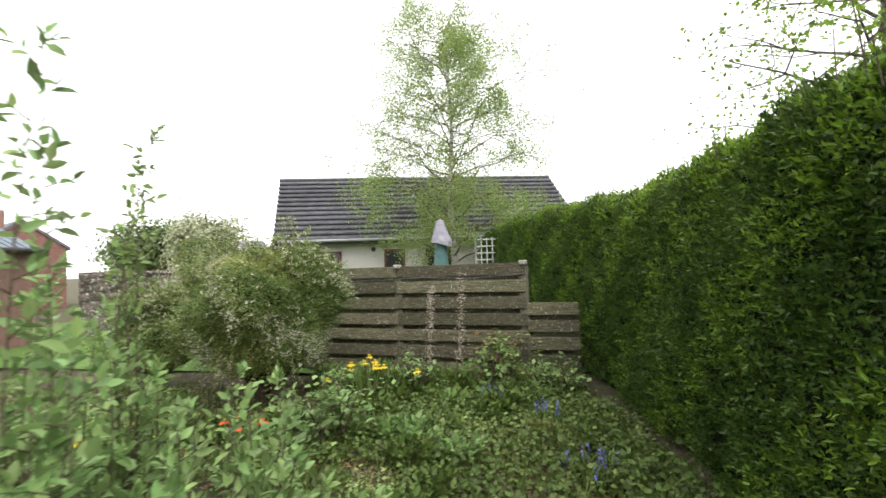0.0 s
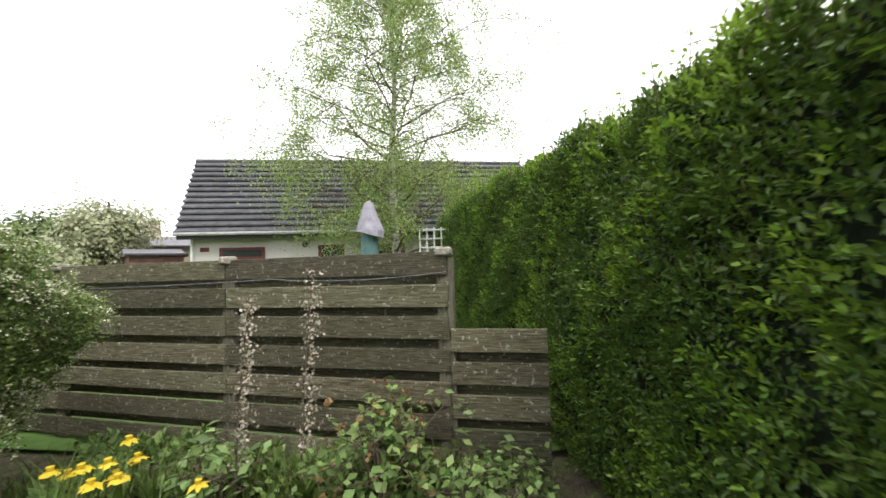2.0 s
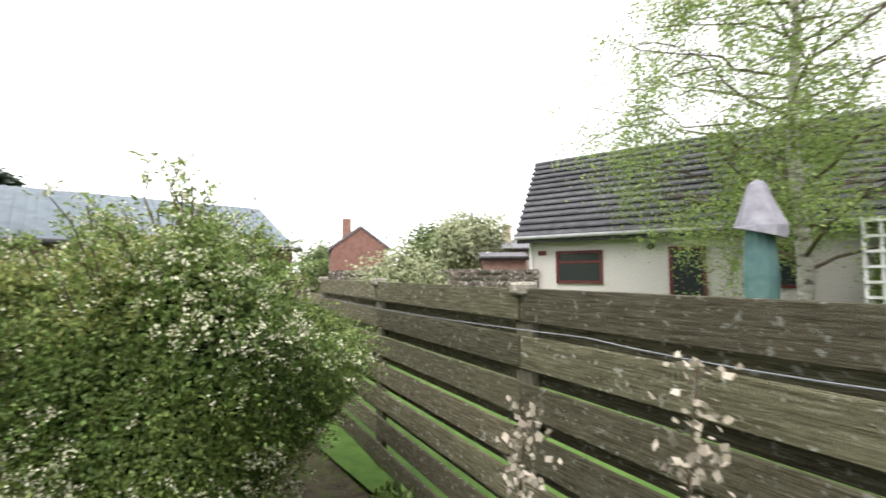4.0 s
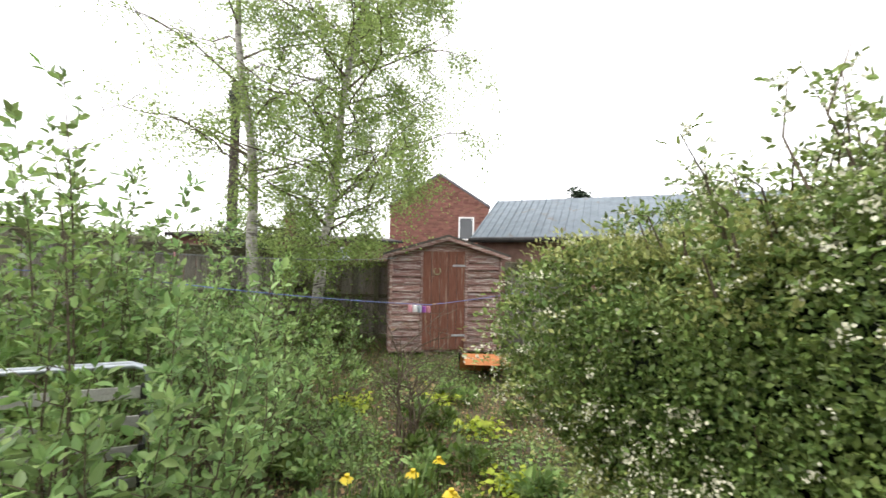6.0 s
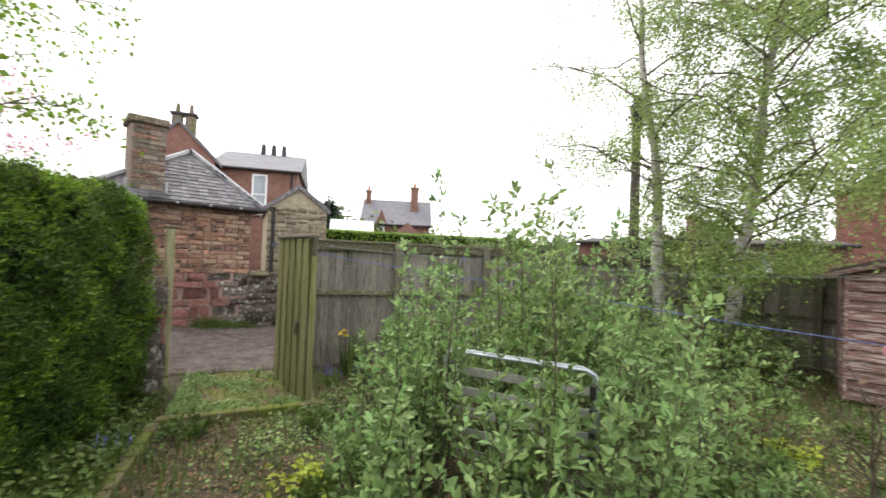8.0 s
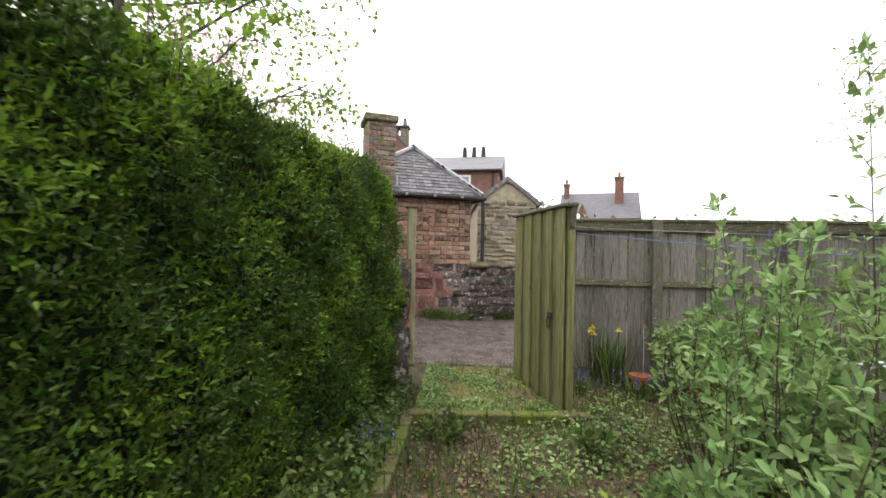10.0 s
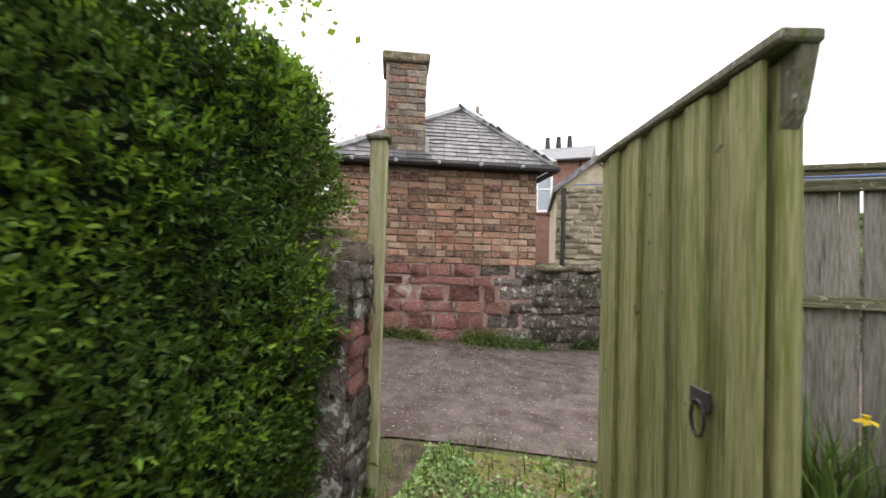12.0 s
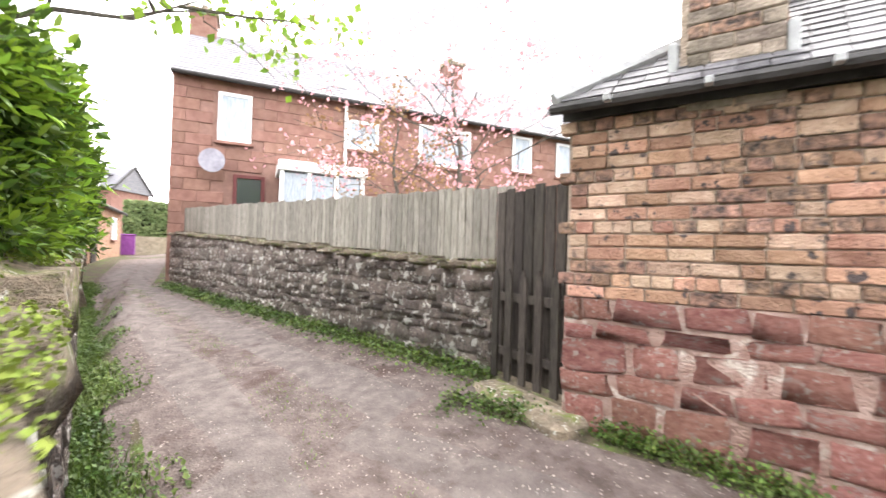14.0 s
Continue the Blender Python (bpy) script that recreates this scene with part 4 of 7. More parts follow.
part("arm", tube([(0.95, -0.3, 3.68), (0.95, 0.0, 3.55)], 0.02), M_LEAD, dish)
porch = thing("glazed_porch", "white glazed porch with a flat fascia", "porch", t_at, t_rz)
part("body", box((2.55, -1.3, 0.9), (4.58, -0.03, 3.45)), M_GLASS, porch)
part("fascia", box((2.46, -1.42, 3.45), (4.66, -0.03, 3.70), 0.01), M_WHITE, porch)
for x in (2.50, 3.15, 3.82, 4.50):
    part("frame_post", box((x, -1.36, 0.9), (x + 0.10, -1.28, 3.45)), M_WHITE, porch)
for x in (2.60, 3.25, 3.92):
    part("net_curtain", box((x, -1.315, 1.0), (x + 0.55, -1.305, 3.4)), M_CURTAIN, porch)

# ---- buildings at the far end of the lane ----
def simple_house(name, label, p, q, depth, eave, ridge, wallm, roofm, base=0.0, gable_front=False, overhang=0.15, category="house"):
    at, rz, L = frame_of(p, q)
    h = thing(name, label, category, at, rz)
    if gable_front:
        part("wall", prism([(0, base), (L, base), (L, eave), (L / 2, ridge), (0, eave)], 0, depth), wallm, h)
        o = overhang
        k = (ridge - eave) / (L / 2)
        part("roof", prism([(-o, eave - k * o), (L / 2, ridge), (L + o, eave - k * o), (L + o, eave - k * o + 0.14), (L / 2, ridge + 0.14), (-o, eave - k * o + 0.14)], -0.08, depth + 0.1), roofm, h)
    else:
        part("wall", box((0, 0, base), (L, depth, eave)), wallm, h)
        bm = bmesh.new()
        o = overhang
        vs = [bm.verts.new(c) for c in ((-o, -o, eave), (L + o, -o, eave), (L + o, depth + o, eave), (-o, depth + o, eave), (-o, depth / 2, ridge), (L + o, depth / 2, ridge))]
        for f in ((0, 1, 5, 4), (2, 3, 4, 5), (0, 4, 3), (1, 2, 5), (0, 3, 2, 1)):
            bm.faces.new([vs[i] for i in f])
        bmesh.ops.recalc_face_normals(bm, faces=bm.faces[:])
        rfo = part("roof", bm, roofm, h)
        for y in (-o,):
            part("gutter", tube([(-o, -o - 0.03, eave), (L + o, -o - 0.03, eave)], 0.06, 6), M_DARK, h)
    return h, L


hs, L = simple_house("east_cottage", "red stone cottage with a steep gable beside the lane", (11.5, -5.7), (17.3, -6.2), 6, 3.1, 5.3, M_REDWALL, M_SLATE_FAR, 0.2, True)
for a, b in (((-0.15, 3.02), (L / 2, 5.38)), ((L + 0.15, 3.02), (L / 2, 5.38))):
    part("skew", tube([(a[0], -0.1, a[1] + 0.05), (b[0], -0.1, b[1] + 0.1)], 0.10, 4), M_COPE, hs, "pale stone skew")
hs, L = simple_house("lane_outhouse", "small red stone outhouse with a slate roof", (18.0, -6.1), (26.5, -7.15), 3.4, 2.95, 4.1, M_BRICK, M_SLATE_FAR, 0.5, category="outbuilding")
window(hs, 6.2, 7.2, 1.75, 2.65)
part("door", box((2.6, -0.03, 0.75), (3.5, 0.02, 2.6)), M_DARKWOOD, hs)
hs, L = simple_house("far_cottage", "distant cottage with grey gable roof and dormer", (42.6, 0.5), (37.0, -6.5), 3.4, 5.2, 6.9, M_REDWALL, M_SLATE_FAR, 0.4)
dm = part("dormer", box((L - 3.0, -0.1, 5.0), (L - 1.0, 1.4, 6.25)), M_WHITE, hs)
part("dormer_roof", box((L - 3.2, -0.25, 6.25), (L - 0.8, 1.5, 6.37)), M_SLATE_FAR, dm)
part("verge", tube([(L + 0.16, -0.15, 5.2), (L + 0.16, 1.7, 6.95), (L + 0.16, 3.55, 5.2)], 0.10, 4), M_DARK, hs)
part("chimney", box((L - 4.4, 1.3, 6.2), (L - 3.7, 2.1, 7.9)), M_REDWALL, hs)
# solid block in the painted inner-shade colour; leaves go on its west face
hedge_far = tagged(part("far_hedge", box((0, 0, 0), (1.6, 4.8, 3.2), 0.35, pose(30.5, -12, 0.8)), M_CORE), "clipped dark hedge at the lane's end", "hedge")
fw, fwL = wall_core("wall_lane_end", (28.4, -3.0), (28.4, -13.0), 0.8, 0.8, 2.0, 2.0, 0.4, M_BUFFSTONE, "low stone wall across the end of a lane")
bin_ = thing("wheelie_bin", "purple wheeled refuse bin standing by a lane", "bin", (27.3, -7.45, 1.03))
part("body", box((-0.26, -0.28, 0.03), (0.26, 0.28, 0.95), 0.03), M_PURPLE, bin_)
part("lid", box((-0.29, -0.31, 0.95), (0.29, 0.31, 1.03), 0.03), M_PURPLE, bin_)
for y in (-0.22, 0.22):
    part("wheel", tube([(0.24, y - 0.03, 0.1), (0.24, y + 0.03, 0.1)], 0.1, 12), M_DARK, bin_)

# ---- buildings south and west ----
# tall red house behind the hut
hr, L = simple_house("tall_red_house", "two-storey red sandstone house with slate roof and chimneys", (-0.55, -22.4), (3.0, -22.9), 7, 5.15, 6.6, M_REDWALL, M_SLATE_FAR, 0)
hr.rotation_euler[2] += math.pi
hr.location = (3.2, -22.4, 0)
window(hr, 1.72, 2.32, 3.2, 4.95, sash=True)
part("downpipe", tube([(3.35, -0.05, 5.1), (3.35, -0.05, 1.0)], 0.05, 6), M_DARK, hr)
hg, L = simple_house("gabled_red_wing", "gabled wing of red sandstone with pale skews", (5.6, -21.55), (2.9, -21.4), 6, 5.2, 6.6, M_REDWALL, M_SLATE_FAR, 0, True)
for x, z in ((0.85, 7.2), (1.35, 7.2)):
    ch = part("chimney", box((x, 1.0, 5.8), (x + 0.36, 1.4, z), 0.02), M_COPE, hg)
    part("cap", box((x - 0.06, 0.94, z), (x + 0.42, 1.46, z + 0.10)), M_DARK, ch)
    part("pot", tube([(x + 0.18, 1.2, z + 0.1), (x + 0.18, 1.2, z + 0.5)], [0.10, 0.07]), M_COPE, ch)
for x in (1.6, 2.1, 2.6):
    part("chimney_pot", tube([(x, 3.5, 6.5), (x, 3.5, 7.1)], [0.14, 0.10]), M_DARK, hr)
# small buff gable beside the hut
hb, L = simple_house("buff_gable_outhouse", "small outhouse with a buff rubble gable", (0.87, -15.0), (-0.80, -15.05), 4, 2.86, 3.5, M_BUFFSTONE, M_SLATE, 0, True, 0.08, "outbuilding")
lay_stones(hb, L, lambda x: 1.0, lambda x: 2.86 + 0.6 * (1 - abs(x - L / 2) / (L / 2)), M_BUFFSTONE, 18, course=0.13, y=0.0, proud=0.01, limit=180, long=(0.14, 0.34))
part("downpipe", tube([(0.15, -0.1, 2.9), (0.15, -0.1, 0.4)], 0.05), M_DARK, hb)
# far mansion with chimneys
hm, L = simple_house("far_red_villa", "distant red sandstone villa with grey roof and tall stacks", (-4.9, -29.3), (-9.1, -27.9), 4.6, 3.6, 5.5, M_REDWALL, M_SLATE_FAR, 0)
for x, y, z, w in ((0.05, 1.8, 6.0, 0.32), (3.15, 1.2, 6.25, 0.50)):
    ch = part("chimney", box((x, y, 4.0), (x + w, y + 0.5, z), 0.01), M_REDWALL, hm)
    part("cap", box((x - 0.05, y - 0.05, z), (x + w + 0.05, y + 0.55, z + 0.1)), M_COPE, ch)
    part("pot", tube([(x + w / 2, y + 0.25, z), (x + w / 2, y + 0.25, z + 0.4)], 0.09, 6), M_TERRA, ch)
window(hm, 1.05, 1.50, 2.9, 3.75)
part("porch_gable", prism([(2.1, 0), (3.9, 0), (3.9, 2.9), (3.0, 3.75), (2.1, 2.9)], -1.2, 0), M_REDJOINT, hm)
part("dormer_gable", prism([(0.9, 3.7), (1.65, 3.7), (1.28, 4.6)], -0.05, 0.5), M_REDWALL, hm)
# white roofed shed by the conifers
hw, L = simple_house("pale_roofed_shed", "distant shed with a pale metal roof", (-1.6, -19.5), (-3.2, -19.2), 2, 2.2, 3.1, M_WHITE, M_WHITE, 0, False, 0.1, "shed")
# low red building beyond the birches
hl, L = simple_house("long_red_building", "long low red building with dark flat roof edge", (-10.5, -15.0), (-15.0, -8.5), 5, 2.45, 2.75, M_REDWALL, M_FELT, 0)
hl.rotation_euler[2] = math.atan2(6.5, -4.5)
ch = part("chimney", box((3.6, 0.6, 2.5), (4.0, 1.0, 3.5), 0.01), M_REDWALL, hl)
window(hl, 5.4, 6.0, 1.6, 2.2)
# gable house beyond the shed
gp, gq = (-21.6, -11.9), (-23.2, -6.5)
hgb, L = simple_house("brick_gable_house", "tall red brick house end with white framed window", gp, gq, 8, 4.95, 6.75, M_REDWALL, M_SLATE_FAR, 0, True, 0.1)
gb = bmesh.new()
for cc in range(52):
    z = 1.5 + cc * 0.10
    half = L / 2 if z < 4.9 else L / 2 * (6.7 - z) / 1.8
    if half < 0.2: break
    x = L / 2 - half - 0.0 + 0.11 * (cc % 2)
    while x < L / 2 + half - 0.2:
        if not (3.9 < x + 0.1 < 4.9 and 2.9 < z < 4.5):
            a = [gb.verts.new(cv) for cv in ((x, -0.015, z), (x + 0.28, -0.015, z), (x + 0.28, -0.015, z + 0.085), (x, -0.015, z + 0.085))]
            gb.faces.new(a)
        x += 0.30
gbo = part("brickwork", gb, mat("far_red_brick", (0.17, 0.075, 0.058), (0.26, 0.125, 0.10), 0.9, 4, island=0.3), hgb)
tagged(gbo, kind="stuff")
window(hgb, 3.95, 4.80, 3.05, 4.35, pane=None)
# building with the blue metal roof
bp, bq = (-9.05, -3.95), (-8.55, 3.4)
hbl, L = simple_house("metal_roofed_workshop", "brown rendered workshop with a ribbed blue grey metal roof", bp, bq, 4.4, 2.13, 2.2, M_BROWNWALL, M_DARK, 0, category="workshop")
rb = bmesh.new()
v = [rb.verts.new(p) for p in ((-0.1, -0.2, 2.16), (L, -0.2, 2.16), (L, 2.3, 3.40), (-0.1, 2.3, 3.40))]
rb.faces.new(v)
v2 = [rb.verts.new(p) for p in ((-0.1, 4.7, 2.16), (L, 4.7, 2.16))]
rb.faces.new((v[3], v[2], v2[1], v2[0]))
rb.faces.new((v[0], v[3], v2[0]))
bmesh.ops.recalc_face_normals(rb, faces=rb.faces[:])
mr = part("metal_roof", rb, M_BLUEROOF, hbl, "ribbed blue grey sheet roof with rust")
for k in range(44):
    x = -0.08 + k * L / 44
    a = Vector((x, -0.2, 2.165))
    b = Vector((x, 2.3, 3.405))
    part("rib", tube([a, b], 0.018 if k % 4 else 0.028, 4), M_BLUEROOF, mr)
part("gutter", tube([(-0.1, -0.26, 2.12), (L, -0.26, 2.12)], 0.06), M_DARK, hbl)
window(hbl, 3.6, 4.6, 1.1, 1.7, material=M_WHITE)
# old wooden door leaves left of the bush
door = upright_fence("old_double_door", "grey green weathered double door of upright boards", (-7.55, -3.05), (-7.62, -1.75), 1.62, 64, [0.05, 1.25], 0.16)

# ---- bungalow to the north ----
n_at, n_rz, nL = frame_of((-4.9, 8.35), (5.4, 9.87))
bun = thing("bungalow", "pale roughcast bungalow with dark interlocking tile roof", "house", n_at, n_rz)
part("wall", box((0, 0, -0.3), (nL, 6.5, 2.5)), M_RENDER, bun, "pale grey roughcast")
rf = bmesh.new()
ze, zr = 2.44, 4.92
v = [rf.verts.new(p) for p in ((-0.25, -0.35, ze), (nL + 0.1, -0.35, ze), (nL - 0.3, 2.0, zr), (-0.6, 2.0, zr), (-0.4, 6.8, ze), (nL + 0.3, 6.8, ze))]
for f in ((0, 1, 2, 3), (3, 2, 5, 4), (0, 3, 4), (1, 5, 2)):
    rf.faces.new([v[i] for i in f])
bmesh.ops.recalc_face_normals(rf, faces=rf.faces[:])
br = part("roof", rf, M_TILE, bun, "dark concrete tile roof with lichen")
NC = 13
for k in range(NC):
    a, b = k / NC, (k + 1) / NC
    x0 = -0.25 - 0.35 * a
    x1 = nL + 0.1 - 0.4 * a
    tw = 0.33
    tb = bmesh.new()
    ya, yb = -0.38 + 2.35 * a, -0.35 + 2.35 * b
    za, zb = ze + (zr - ze) * a, ze + (zr - ze) * b
    ys = [(ya, za + 0.045), (yb, zb + 0.02)]
    vs = [tb.verts.new(c) for c in ((x0, ya - 0.05, za + 0.03), (x1, ya - 0.05, za + 0.03), (x1, ya - 0.05, za + 0.075), (x0, ya - 0.05, za + 0.075), (x1, yb, zb + 0.02), (x0, yb, zb + 0.02), (x0, ya + 0.03, za + 0.025), (x1, ya + 0.03, za + 0.025))]
    tb.faces.new((vs[0], vs[1], vs[2], vs[3]))
    tb.faces.new((vs[3], vs[2], vs[4], vs[5]))
    tb.faces.new((vs[6], vs[7], vs[1], vs[0]))
    bmesh.ops.recalc_face_normals(tb, faces=tb.faces[:])
    part("tile_course", tb, M_TILE, br)
part("ridge_tiles", tube([(-0.6, 2.0, zr + 0.03), (nL - 0.3, 2.0, zr + 0.03)], 0.09, 6), M_TILE, br)
part("gutter", tube([(-0.25, -0.42, ze), (nL + 0.1, -0.42, ze)], 0.05), M_LEAD, bun, "grey gutter")
part("fascia", box((-0.2, -0.36, ze - 0.14), (nL + 0.05, -0.34, ze)), M_DARK, bun)
part("corner_pipe", tube([(0.06, -0.06, ze), (0.06, -0.06, 0)], 0.04), M_WHITE, bun)
for x0, x1, z0, z1, nm in ((0.75, 1.92, 1.25, 2.08, "window"), (3.36, 4.08, 0.1, 2.10, "door"), (4.8, 5.8, 1.2, 2.1, "window")):
    w = part(nm, box((x0, -0.03, z0), (x1, 0.02, z1)), M_GLASS, bun, "maroon framed opening")
    for lo, hi in (((x0, z0), (x0 + 0.07, z1)), ((x1 - 0.07, z0), (x1, z1)), ((x0, z1 - 0.07), (x1, z1)), ((x0, z0), (x1, z0 + 0.07))):
        part("frame", box((lo[0], -0.06, lo[1]), (hi[0], -0.025, hi[1])), M_MAROON, w)
    if nm == "window":
        part("transom", box((x0 + 0.07, -0.055, z1 - 0.32), (x1 - 0.07, -0.03, z1 - 0.26)), M_MAROON, w)
part("vent", tube([(3.0, -0.05, 2.12), (3.0, -0.01, 2.12)], 0.08, 10), M_DARK, bun)
part("air_brick", box((0.25, -0.02, 1.98), (0.48, -0.01, 2.10)), M_MAROON, bun)
part("roof_vent", tube([(5.0, 0.2, 2.8), (5.0, 0.15, 3.25)], 0.06, 8), M_WHITE, bun)

# covered parasol and white trellis in the neighbour's yard
par = thing("covered_parasol", "closed garden parasol in a teal cover with a grey cloth", "parasol", (0.62, 4.2, 0))
part("pole", tube([(0, 0, 0), (0, 0, 2.4)], 0.025), M_DARK, par)
part("cover", tube([(0, 0, 0.9), (0, 0, 1.5), (0, 0, 1.95), (0, 0, 2.2)], [0.15, 0.17, 0.14, 0.08], 12), M_TEAL, par, "teal cover")
part("cloth", tube([(0, 0, 1.98), (0.02, 0, 2.05), (0, 0, 2.30), (0, 0, 2.52), (0, 0, 2.57)], [0.27, 0.25, 0.16, 0.09, 0.03], 9), M_GREYCLOTH, par, "draped grey cloth")
tr = thing("white_trellis", "white painted trellis screen", "trellis", (1.45, 5.0, 0))
for k in range(6):
    part("slat", box((k * 0.14, 0, 0.0), (k * 0.14 + 0.03, 0.03, 2.15)), M_WHITE, tr)
for k in range(8):
    part("cross_slat", box((0, -0.02, 0.9 + k * 0.17), (0.73, 0.0, 0.93 + k * 0.17)), M_WHITE, tr)

# north-west distance
h1, L = simple_house("far_cottage", "distant brick cottage with a stack", (-20.2, 11.8), (-18.6, 14.6), 5, 3.0, 4.2, M_REDWALL, M_SLATE_FAR, 0, True)
part("chimney", box((0.6, 0.4, 3.2), (1.1, 0.9, 4.75)), M_REDWALL, h1)
h2, L = simple_house("low_grey_shed", "low shed with a pale sheet roof", (-7.4, 9.5), (-6.3, 10.4), 2.5, 2.0, 2.25, M_BROWNWALL, M_SLATE_FAR, 0, False, 0.1, "shed")
h3, L = simple_house("far_cottage", "distant cottage with buff stack", (-10.9, 14.6), (-9.0, 15.9), 4, 2.6, 3.2, M_BUFFSTONE, M_SLATE_FAR, 0)
part("chimney", box((0.5, 1.5, 2.6), (1.0, 2.0, 3.9)), M_BUFFSTONE, h3)
nw, nwL = wall_core("wall_north_west", (-8.2, 4.2), (-4.6, 8.3), 0, 0, 1.62, 1.62, 0.3, M_RUBBLE, "dark old rubble wall with a pale cope")
lay_stones(nw, nwL, lambda x: 0.9, lambda x: 1.6, M_RUBBLE, 77, y=0.0, limit=100)

# ---- shed ----
s_at, s_rz, sL = frame_of((-5.93, -4.75), (-6.75, -3.0))
shed = thing("garden_shed", "small apex garden shed in faded flaking red stain", "shed", s_at, s_rz)
SE, SR, SD = 1.70, 1.97, 2.1
part("carcass", prism([(0.02, 0.05), (sL - 0.02, 0.05), (sL - 0.02, SE), (sL / 2, SR - 0.02), (0.02, SE)], 0.0, SD), M_SHED, shed)
dx0, dx1 = 0.56, 1.28
nb = 13
for k in range(nb):
    z0 = 0.08 + k * (SE - 0.08) / nb
    z1 = z0 + (SE - 0.08) / nb
    for xa, xb in ((0.03, dx0 - 0.02), (dx1 + 0.02, sL - 0.03)):
        b = bmesh.new()
        vs = [b.verts.new(c) for c in ((xa, -0.040, z0), (xb, -0.040, z0), (xb, -0.006, z1), (xa, -0.006, z1), (xa, 0.0, z0), (xb, 0.0, z0), (xb, 0.0, z1), (xa, 0.0, z1))]
        for f in ((0, 1, 2, 3), (4, 7, 6, 5), (0, 4, 5, 1), (3, 2, 6, 7), (0, 3, 7, 4), (1, 5, 6, 2)):
            b.faces.new([vs[i] for i in f])
        part("board", b, M_SHED, shed)
    b = box((sL, 0.05, z0), (sL + 0.02, SD, z1 - 0.006))
    part("board", b, M_SHED, shed)
    part("board", box((-0.02, 0.05, z0), (0.0, SD, z1 - 0.006)), M_SHED, shed)
part("gable_board", prism([(0.0, SE + 0.0), (sL, SE + 0.0), (sL / 2, SR)], -0.03, -0.005), M_SHED, shed)
for x in (0.0, sL - 0.05, dx0 - 0.045, dx1 + 0.005):
    part("corner_batten", box((x, -0.045, 0.05), (x + 0.045, -0.012, SE), 0.004), M_SHED, shed)
sd = part("door", box((dx0, -0.035, 0.10), (dx1, -0.008, SE + 0.06), 0.003), M_SHED_DOOR, shed, "faded brown boarded door")
for k in range(1, 5):
    part("door_groove", box((dx0 + k * 0.144 - 0.003, -0.037, 0.12), (dx0 + k * 0.144 + 0.003, -0.034, SE + 0.05)), M_DARK, sd)
part("horseshoe", tube([(dx0 + 0.24 + 0.055 * math.sin(a), -0.05, 1.42 - 0.06 * math.cos(a)) for a in np.linspace(-2.5, 2.5, 13)], 0.011, 6), M_TIMBER, sd, "old horseshoe")
for z in (0.32, 1.50):
    part("strap_hinge", box((dx1 - 0.22, -0.045, z), (dx1 + 0.03, -0.036, z + 0.035), 0.003), M_LEAD, sd, "pale strap hinge")
for s in (0, 1):
    a = [(-0.12, SE - 0.03), (sL / 2, SR + 0.03), (sL / 2, SR + 0.07), (-0.12, SE + 0.01)] if not s else [(sL + 0.12, SE - 0.03), (sL / 2, SR + 0.03), (sL / 2, SR + 0.07), (sL + 0.12, SE + 0.01)]
    part("roof_felt", prism(a, -0.14, SD + 0.1), M_FELT, shed)
    e = [(x, z - 0.055 if i < 2 else z - 0.04) for i, (x, z) in enumerate(a)]
    part("bargeboard", prism(e, -0.155, -0.135), M_SHED, shed, "dark red bargeboard")

# ---- folded metal bed frames among the shrubs ----
b_at, b_rz, bL = frame_of((-0.40, -4.82), (-1.12, -3.97))
bed = thing("folded_bed_frame", "two galvanised folding bed frames with pale slats and black clips", "bed frame", b_at, b_rz)
for j, y in enumerate((0.0, -0.07)):
    xo = 0.03 * j
    H = 0.95
    pts = [(xo, y, 0.03), (xo, y, H - 0.08), (xo + 0.02, y, H - 0.02), (xo + 0.08, y, H), (bL - 0.08 + xo, y, H), (bL - 0.02 + xo, y, H - 0.02), (bL + xo, y, H - 0.08), (bL + xo, y, 0.03)]
    part("tube_frame", tube(pts, 0.012, 10), M_STEEL, bed, smooth=True)
for k in range(5):
    z = 0.14 + k * 0.155
    part("slat", box((0.06, 0.012, z), (bL - 0.03, 0.022, z + 0.065), 0.003), M_SLAT, bed)
    for x in (0.02, bL - 0.03):
        part("clip", box((x, -0.012, z - 0.015), (x + 0.055, 0.026, z + 0.08), 0.006), M_DARK, bed)

# ---- tipped orange barrow tray ----
bar = thing("tipped_barrow_tray", "faded orange tray lying on its side on the ground", "wheelbarrow tray", (-5.1, -2.95, 0), radians(20))
bb = bmesh.new()
prof = [(-0.34, 0.02), (-0.26, 0.22), (-0.16, 0.30), (0.30, 0.33), (0.36, 0.26)]
A1 = [bb.verts.new((x, -0.30, z)) for x, z in prof]
B1 = [bb.verts.new((x, 0.30, z * 0.95)) for x, z in prof]
for k in range(len(prof) - 1):
    bb.faces.new((A1[k], A1[k + 1], B1[k + 1], B1[k]))
bb.faces.new(B1)
loose_v = [v for v in bb.verts if not v.link_faces]
bmesh.ops.delete(bb, geom=loose_v, context="VERTS")
bmesh.ops.solidify(bb, geom=bb.faces[:], thickness=0.012)
part("tray", bb, M_ORANGE, bar)
part("rim", tube([(-0.34, -0.30, 0.03), (-0.26, -0.31, 0.23), (-0.16, -0.31, 0.31), (0.30, -0.31, 0.34)], 0.014, 6), M_DARK, bar)
